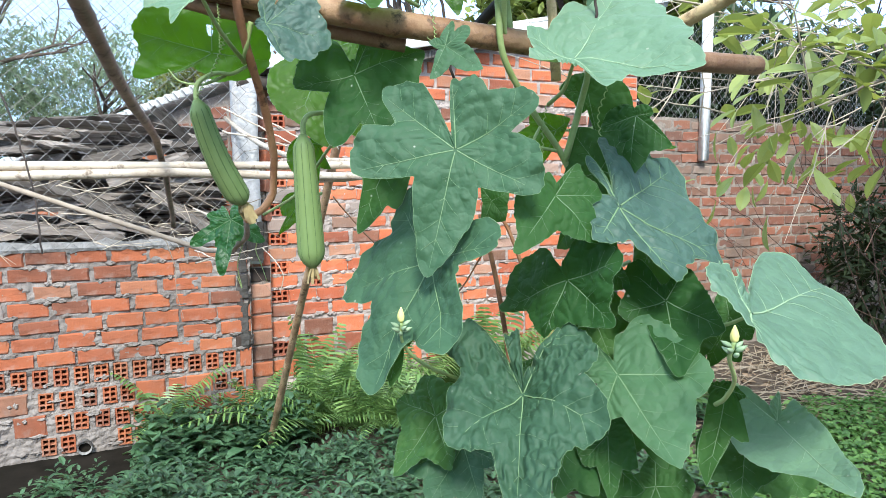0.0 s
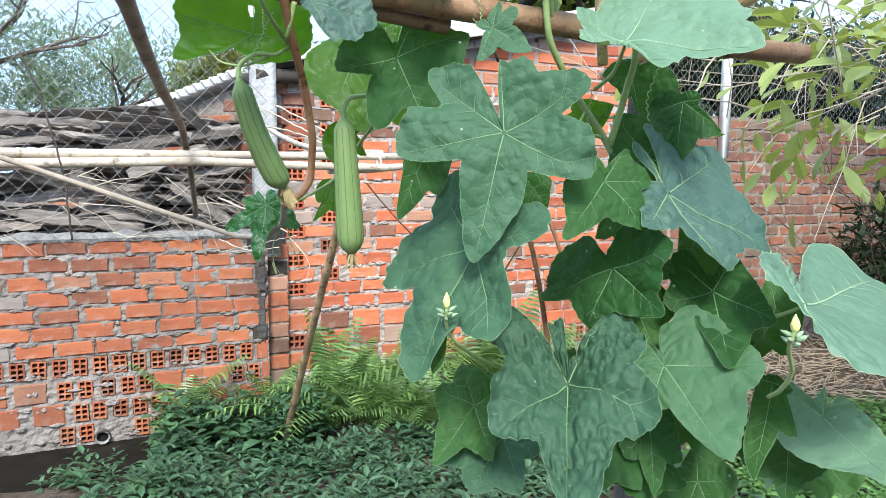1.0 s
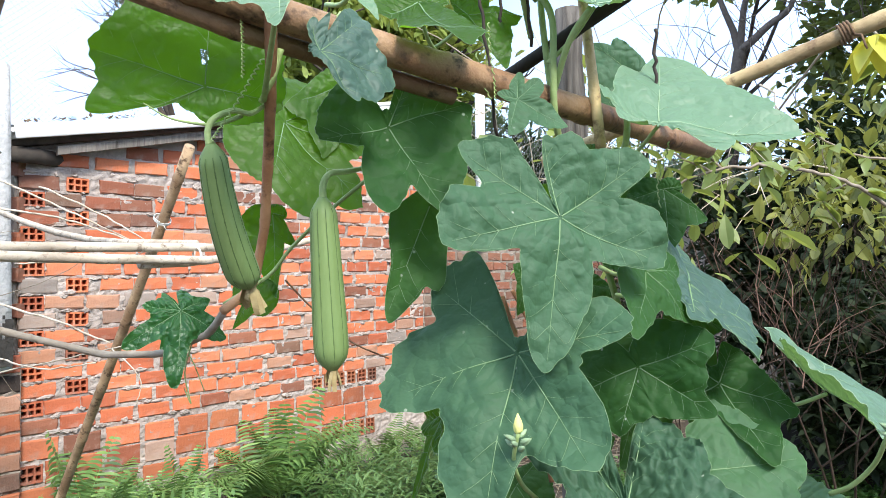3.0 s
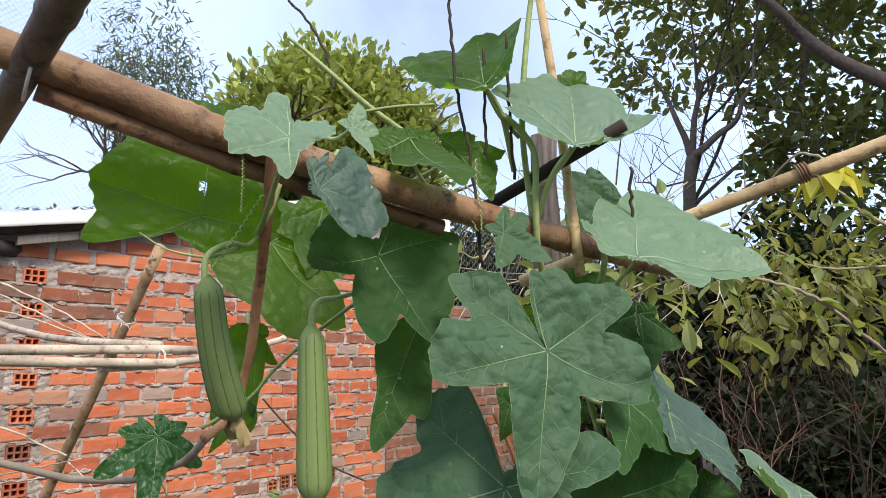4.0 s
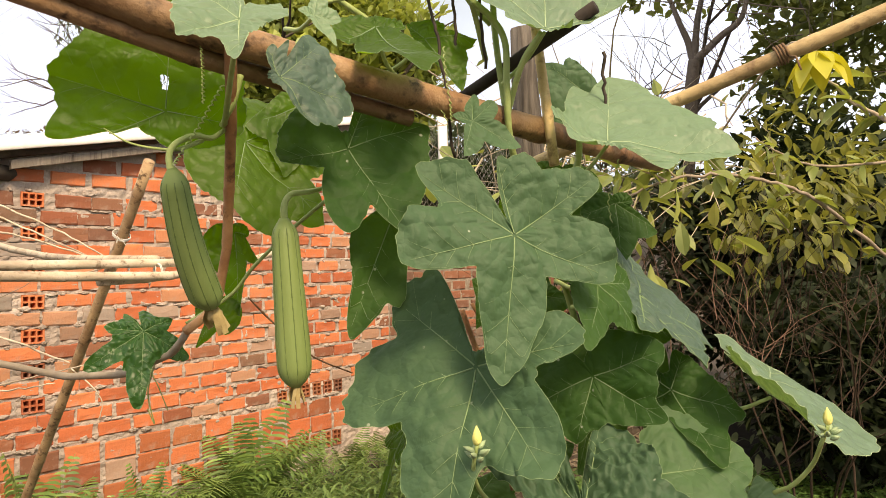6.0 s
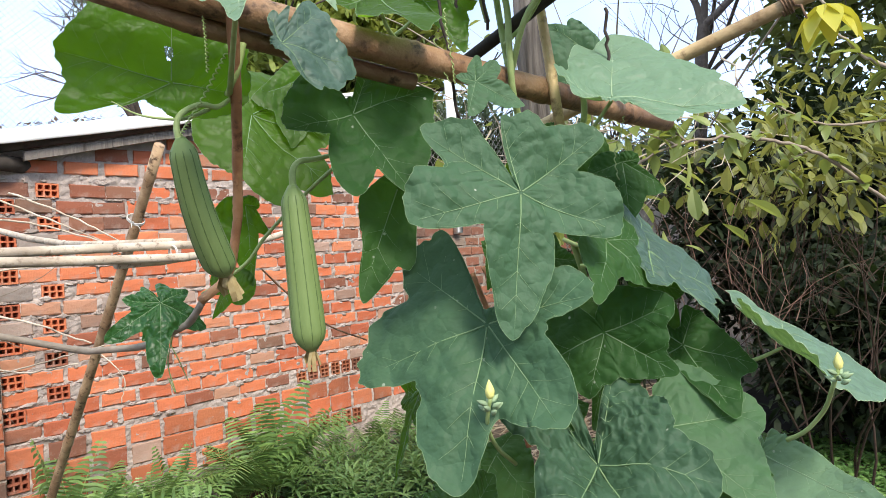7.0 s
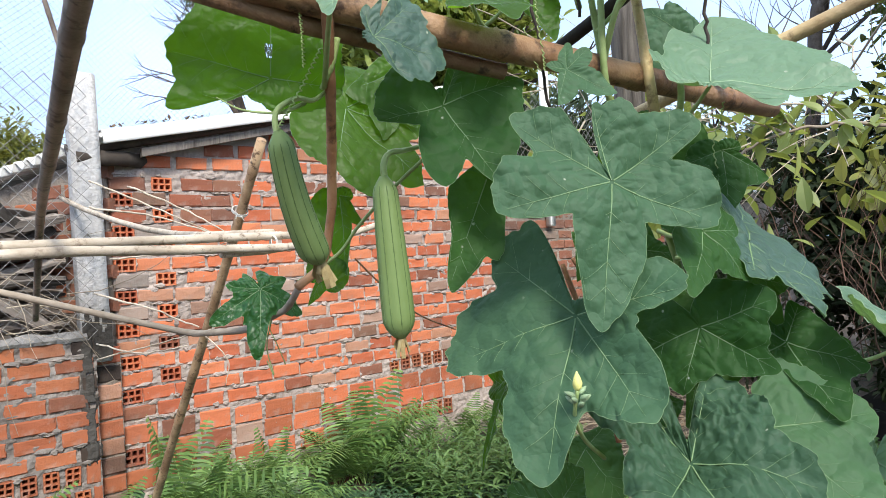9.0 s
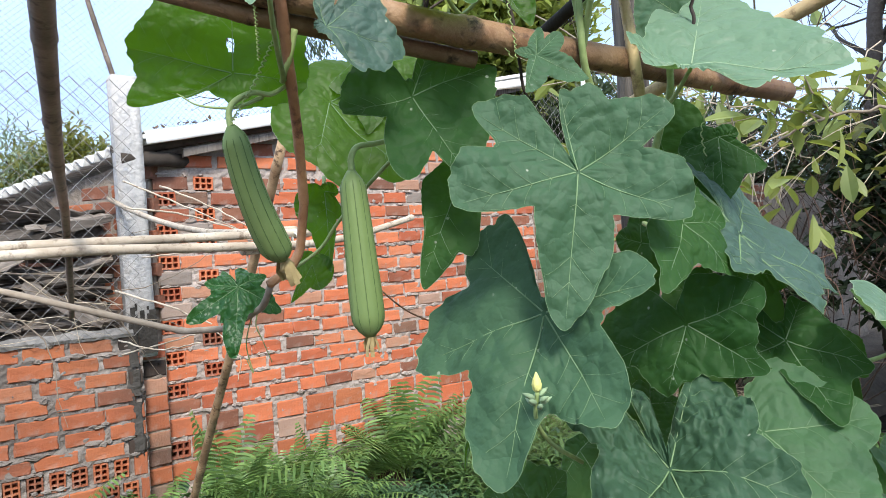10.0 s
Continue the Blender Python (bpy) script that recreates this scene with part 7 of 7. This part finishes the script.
# forked grey limbs and a thick leaning bough
for pts, r0, r1 in (([(7.31, 3.13, 2.48), (7.28, 3.06, 3.35), (7.30, 3.01, 3.74)], 0.075, 0.062), ([(7.30, 3.01, 3.74), (7.28, 3.07, 3.96), (7.22, 3.17, 4.24), (7.18, 3.24, 4.48)], 0.045, 0.02), ([(7.30, 3.01, 3.74), (7.27, 2.73, 3.90), (7.22, 2.53, 4.01), (7.13, 2.36, 4.22)], 0.045, 0.022), ([(8.03, 2.37, 3.37), (7.92, 2.25, 3.71), (7.79, 2.08, 4.09), (7.63, 1.89, 4.50), (7.43, 1.79, 4.89)], 0.06, 0.03), ([(6.14, 0.83, 3.55), (5.97, 1.09, 3.72), (5.79, 1.31, 3.88), (5.59, 1.49, 4.06), (5.42, 1.58, 4.19), (5.19, 1.72, 4.38)], 0.066, 0.035)):
    line = smooth_line(pts, 6)
    bm = bmesh.new()
    tube(bm, [p + Vector((noise.noise(p * 3), noise.noise(p * 3 + Vector((4, 0, 0))), noise.noise(p * 3 + Vector((0, 7, 0))))) * 0.035 for p in line], [r0 + (r1 - r0) * i / (len(line) - 1) for i in range(len(line))], 9)
    limbs(bm, line[-1], line[-1] - line[-4], 0.9, r1 * 0.7, 3, random.Random(int(r0 * 1e4)), 0.5)
    part("bough", bm, GREY_BARK, tall_tree, "grey-brown branching wood")


def shrub(base, at, radii, mat, clumps, per, length, wide, label, seed, wood=TWIG, hang=0.2, stems=9, shell=0.3, name="shrub", r=0.012, fine=False):
    rng = random.Random(seed)
    ob = thing(name, base, label, "shrub")
    for _ in range(stems):
        bm = bmesh.new()
        aim = Vector(at) + Vector((rng.uniform(-1, 1) * radii[0], rng.uniform(-1, 1) * radii[1], rng.uniform(-0.6, 1) * radii[2]))
        b = Vector(base) + Vector((rng.gauss(0, 0.12), rng.gauss(0, 0.12), 0))
        limbs(bm, b, aim - b, (aim - b).length * 0.36, r, 3, rng, 0.45)
        part("branch", bm, wood, ob)
    foliage("crown", mat, at, radii, clumps, per, length, wide, seed + 1, ob, hang, shell, fine)
    return ob


shrub((3.2, 1.7, 0.05), (2.2, 1.6, 1.82), (0.80, 0.65, 0.36), LIME, 44, 5, 0.105, 0.44, "shrub with pale twigs and yellow-green leaves", 61, wood=BROWN_TWIG, stems=5, r=0.005, fine=True, hang=0.6)
olive_shrub = shrub((3.9, 1.3, 0.05), (3.3, 1.15, 1.72), (0.9, 0.6, 0.30), OLIVE_LEAF, 72, 6, 0.088, 0.44, "leafy shrub with olive-green leaves and brown twigs", 65, wood=BROWN_TWIG, stems=6, r=0.008, fine=True, hang=0.7)
foliage("upper_crown", OLIVE_LEAF, (3.95, 1.2, 2.1), (0.75, 0.5, 0.38), 42, 6, 0.09, 0.42, 165, olive_shrub, 0.7, 0.3, True)
shrub((6.6, 1.7, 0.0), (6.7, 1.7, 1.45), (0.9, 1.8, 1.5), SHADED_DARKLEAF, 1350, 14, 0.15, 0.35, "dark tangled thicket with dead twigs over the ditch", 62, wood=BARK, stems=14, name="thicket", r=0.014)
shrub((5.6, 3.6, 0.0), (5.7, 3.45, 0.85), (0.6, 0.5, 0.7), SHADED_DARKLEAF, 160, 14, 0.12, 0.25, "dark leafy bush against the old wall", 63, wood=BARK, stems=8, name="bush")
shrub((7.9, 0.0, 0.0), (8.0, -0.2, 1.6), (1.1, 2.8, 1.7), SHADED_DARKLEAF, 1300, 14, 0.17, 0.35, "dark shady hedge beyond the ditch", 64, wood=BARK, stems=10, name="hedge", r=0.016)
shrub((6.5, 5.6, 0.0), (6.3, 5.7, 2.2), (2.6, 0.8, 1.0), SHADED_DARKLEAF, 500, 14, 0.16, 0.35, "dark bushes behind the old boundary wall", 66, wood=BARK, stems=10, name="bush", r=0.02)
twigs("dry_twigs", "dead brown twigs tangled in the shrubs", 80, (3.5, 0.3, 0.5), (5.3, 1.7, 1.5), (-0.45, -0.3, 0.6), 71, (0.0015, 0.004), (0.4, 1.0), BROWN_TWIG)
twigs("dry_twigs", "pale bare twigs among the leaves", 80, (1.8, 1.1, 1.66), (3.4, 2.1, 2.12), (-1.2, -0.1, 0.05), 72, (0.0015, 0.004), (0.3, 0.7), PALE_TWIG)
twigs("dry_twigs", "russet bare stems rising through the shrub", 38, (2.5, 1.1, 1.0), (3.3, 1.75, 1.45), (-0.1, 0.0, 0.8), 74, (0.001, 0.003), (0.2, 0.5), RUSSET_TWIG)
twigs("dry_twigs", "thin bare twigs reaching out of the tall tree", 60, (5.6, 1.2, 2.9), (7.4, 3.4, 4.4), (-0.5, 0.2, 0.7), 73, (0.003, 0.007), (0.5, 1.2), GREY_BARK)
# tree added, mostly out of view, to keep sun off the thicket
tree((5.6, -2.6, 0), 3.4, 0.13, (6.4, 0.0, 6.4), (2.7, 2.6, 1.2), TREELEAF, 220, 16, 0.22, 0.45, "dark-leaved tree added, mostly out of view, to shade the thicket", 57, 4)
shrub((5.1, 1.2, 0.0), (5.1, 1.2, 0.72), (0.95, 0.95, 0.78), SHADED_DARKLEAF, 600, 14, 0.12, 0.3, "dense dark undergrowth at the edge of the ditch", 67, wood=BROWN_TWIG, stems=8, name="bush", r=0.01)

# a sprig of large yellowing leaves under the sloping pole
sprig = thing("leaf_sprig", (1.29, 0.59, 1.86), "sprig of large drooping yellow leaves", "sprig")
rng = random.Random(77)
bm = bmesh.new()
tube(bm, smooth_line([(0, 0, 0.0), (0.01, 0.02, 0.02), (0.10, 0.10, 0.03), (0.5, 0.4, -0.1)], 5), 0.0025, 6)
part("twig", bm, PALE_TWIG, sprig, at=(1.29, 0.59, 1.86))
for i in range(7):
    bm = bmesh.new()
    a = 2 * math.pi * i / 7
    d = Vector((math.cos(a), math.sin(a), -0.75 - rng.uniform(0, 0.6))).normalized()
    broad_leaf(bm, Vector((0, 0, 0)), d, d.cross(Vector((0, 0, 1))).normalized(), rng.uniform(0.07, 0.095), 0.5)
    part("leaf", bm, YELLOWLEAF, sprig, at=(1.29, 0.59, 1.86))


# ---- bricks ----
wall_rng = random.Random(21)
STRETCH = [brick_mesh("brick", 0.178, 0.072, 0.05, BRICK, wall_rng) for _ in range(8)]
STRETCH_OLD = [brick_mesh("brick", 0.178, 0.072, 0.05, BRICK_OLD, wall_rng) for _ in range(8)]
STRETCH_RED = [brick_mesh("brick", 0.178, 0.072, 0.05, BRICK_RED, wall_rng) for _ in range(8)]
TALL_RED = [brick_mesh("brick", 0.178, 0.108, 0.05, BRICK_RED, wall_rng) for _ in range(4)]
TALL = [brick_mesh("brick", 0.178, 0.108, 0.05, BRICK if i < 3 else BRICK_RED, wall_rng) for i in range(6)]
VENT_UP = [vent_mesh("hollow_brick", 0.074, 0.112, 0.05, 2, 3, BRICK_RED, wall_rng) for _ in range(4)]
VENT_FLAT = [vent_mesh("hollow_brick", 0.108, 0.074, 0.05, 3, 2, BRICK, wall_rng) for _ in range(4)]

# low wall: seven courses of stretchers over courses of upright hollow bricks
for k in range(7):
    lay(wall_left, LEFT_Y, -1.5, 0.785, 1.050 - 0.088 * k, 0.072, 0.178, 0.020, STRETCH_RED, wall_rng, 0.09 * (k % 2) + wall_rng.uniform(0, 0.02))
for vents, wall, y in ((LEFT_VENTS, wall_left, LEFT_Y), (SHED_VENTS, wall_shed, SHED_Y)):
    for x, z, hw, hh in vents:
        me = wall_rng.choice(VENT_UP if hh > hw else VENT_FLAT)
        put(wall, "hollow_brick", me, (x, y, z), hw / (0.037 if hh > hw else 0.054), wall_rng, hh / (0.056 if hh > hw else 0.037))
for x, z in ((-0.42, 0.336), (0.239, 0.336), (0.375, 0.336), (0.495, 0.336), (-0.342, 0.214), (0.29, 0.214), (0.48, 0.214), (0.67, 0.214), (-0.6, 0.336), (-0.55, 0.214), (-0.8, 0.336)):
    put(wall_left, "brick", wall_rng.choice(TALL_RED), (x, LEFT_Y + 0.001, z), 0.82 if x != 0.375 else 0.5, wall_rng)

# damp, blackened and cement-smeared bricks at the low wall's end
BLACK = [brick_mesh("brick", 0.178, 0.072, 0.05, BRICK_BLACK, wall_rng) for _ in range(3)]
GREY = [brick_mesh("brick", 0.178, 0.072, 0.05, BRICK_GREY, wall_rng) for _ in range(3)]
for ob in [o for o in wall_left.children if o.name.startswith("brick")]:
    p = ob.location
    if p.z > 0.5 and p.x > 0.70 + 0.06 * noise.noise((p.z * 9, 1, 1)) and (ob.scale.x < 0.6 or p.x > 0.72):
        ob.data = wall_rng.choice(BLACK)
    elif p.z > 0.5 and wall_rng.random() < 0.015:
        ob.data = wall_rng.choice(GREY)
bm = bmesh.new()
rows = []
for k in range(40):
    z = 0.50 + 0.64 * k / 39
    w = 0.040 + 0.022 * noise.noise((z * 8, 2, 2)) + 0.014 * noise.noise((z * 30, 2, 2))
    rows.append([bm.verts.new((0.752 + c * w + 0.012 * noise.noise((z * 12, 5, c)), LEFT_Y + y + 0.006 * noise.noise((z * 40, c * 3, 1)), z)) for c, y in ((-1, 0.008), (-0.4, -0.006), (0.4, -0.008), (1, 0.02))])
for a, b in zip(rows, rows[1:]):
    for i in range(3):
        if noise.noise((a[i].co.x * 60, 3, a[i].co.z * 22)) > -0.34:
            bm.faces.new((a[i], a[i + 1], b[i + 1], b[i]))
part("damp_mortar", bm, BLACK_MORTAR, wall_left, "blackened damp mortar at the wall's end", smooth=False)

for x, z, k in ((0.752, 0.460, 0.36), (0.768, 0.336, 0.22), (0.768, 0.214, 0.2), (0.60, 0.096, 0.9), (0.75, 0.096, 0.4)):
    put(wall_left, "brick", wall_rng.choice(TALL_RED), (x, LEFT_Y + 0.002, z), k, wall_rng)

# pier
for k in range(9):
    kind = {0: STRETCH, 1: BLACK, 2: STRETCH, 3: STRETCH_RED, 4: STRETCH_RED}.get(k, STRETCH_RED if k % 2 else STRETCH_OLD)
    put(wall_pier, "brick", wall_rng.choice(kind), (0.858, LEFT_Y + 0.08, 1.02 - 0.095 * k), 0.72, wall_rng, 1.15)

# shed wall
for k in range(16):
    z = 1.923 - 0.088 * k
    if k == 15:
        break
    skip = []
    if k < 14:
        skip.append((1.13, 1.26) if k % 2 == 0 else (0.925, 1.045))
    if k == 14:
        skip.append((2.66, 3.4))
    lay(wall_shed, SHED_Y, 0.93 if k % 2 == 0 else 1.05, 3.74, z - 0.036, 0.072, 0.166, 0.026, STRETCH, wall_rng, 0.1 * (k % 2) if k % 2 == 0 else 0.0, skip)
for ob in [o for o in wall_shed.children if o.name.startswith("brick")]:
    high = max(0, min(1, (ob.location.z - 1.45) / 0.4))
    if wall_rng.random() < 0.06 + 0.32 * high:
        ob.data = wall_rng.choice(STRETCH_OLD)
    elif wall_rng.random() < 0.03:
        ob.data = wall_rng.choice(GREY)
lay(wall_shed, SHED_Y - 0.004, 1.06, 3.74, 2.008, 0.072, 0.19, 0.016, STRETCH, wall_rng, 0.0)
for k, z in enumerate((0.516, 0.400, 0.276)):
    lay(wall_shed, SHED_Y, 1.05 if k == 1 else 0.93, 3.74 if k < 2 else 2.63, z, 0.108, 0.178, 0.020, TALL, wall_rng, 0.09 * (k % 2))
for k in range(4):
    lay(wall_shed, SHED_Y + 0.002, 1.45 + 0.41 * k, 3.74, 2.095 + 0.088 * k, 0.072, 0.178, 0.02, STRETCH, wall_rng, 0.09 * (k % 2))

# side wall of the shed
for k in range(9):
    z = 1.98 - 0.088 * k
    d = 0.06 + 0.09 * (k % 2)
    while d < 2.4:
        if z + 0.04 < 2.05 - 0.2206 * d:
            ob = put(wall_side_shed, "brick", wall_rng.choice(STRETCH_OLD + STRETCH_RED), foot_at + along_eave * d - back_vec * 0.006 + Vector((0, 0, z + 0.1)), 1.0, wall_rng)
            ob.rotation_euler.z += math.atan2(-along_eave.y, -along_eave.x)
        d += 0.2

# boundary wall
for k in range(16):
    lay(wall_right, SHED_Y, 3.76, 7.2, 1.885 - 0.088 * k, 0.072, 0.178, 0.020, STRETCH_OLD, wall_rng, 0.09 * (k % 2) + wall_rng.uniform(0, 0.03))

# mortar squeezed out over the brick faces
rng = random.Random(88)
for wall, y, x0, x1, z0, z1, n, mat in ((wall_shed, SHED_Y, 0.95, 3.7, 0.64, 2.08, 340, MORTAR), (wall_left, LEFT_Y, -1.3, 0.74, 0.06, 1.12, 200, MORTAR_GREY)):
    bm = bmesh.new()
    for _ in range(n):
        course = 1.923 - 0.044 if wall is wall_shed else 1.05 - 0.008
        z = course - 0.088 * rng.randint(-1, int((course - z0) / 0.088)) + rng.gauss(0, 0.006)
        x = rng.uniform(x0, x1)
        if not z0 < z < z1:
            continue
        w, h = rng.uniform(0.012, 0.05), rng.uniform(0.008, 0.02)
        m = 12
        rim = [bm.verts.new((x + w * math.cos(6.283 * i / m) * rng.uniform(0.6, 1.15), y + 0.004, z + h * math.sin(6.283 * i / m) * rng.uniform(0.5, 1.2))) for i in range(m)]
        mid = [bm.verts.new((x + (v.co.x - x) * 0.6, y - rng.uniform(0.004, 0.009), z + (v.co.z - z) * 0.6)) for v in rim]
        for i in range(m):
            bm.faces.new((rim[i], rim[(i + 1) % m], mid[(i + 1) % m], mid[i]))
        bm.faces.new(mid)
    tagged(part("mortar_smear", bm, mat, wall, "rough mortar squeezed over the brick faces", smooth=False), kind="stuff")
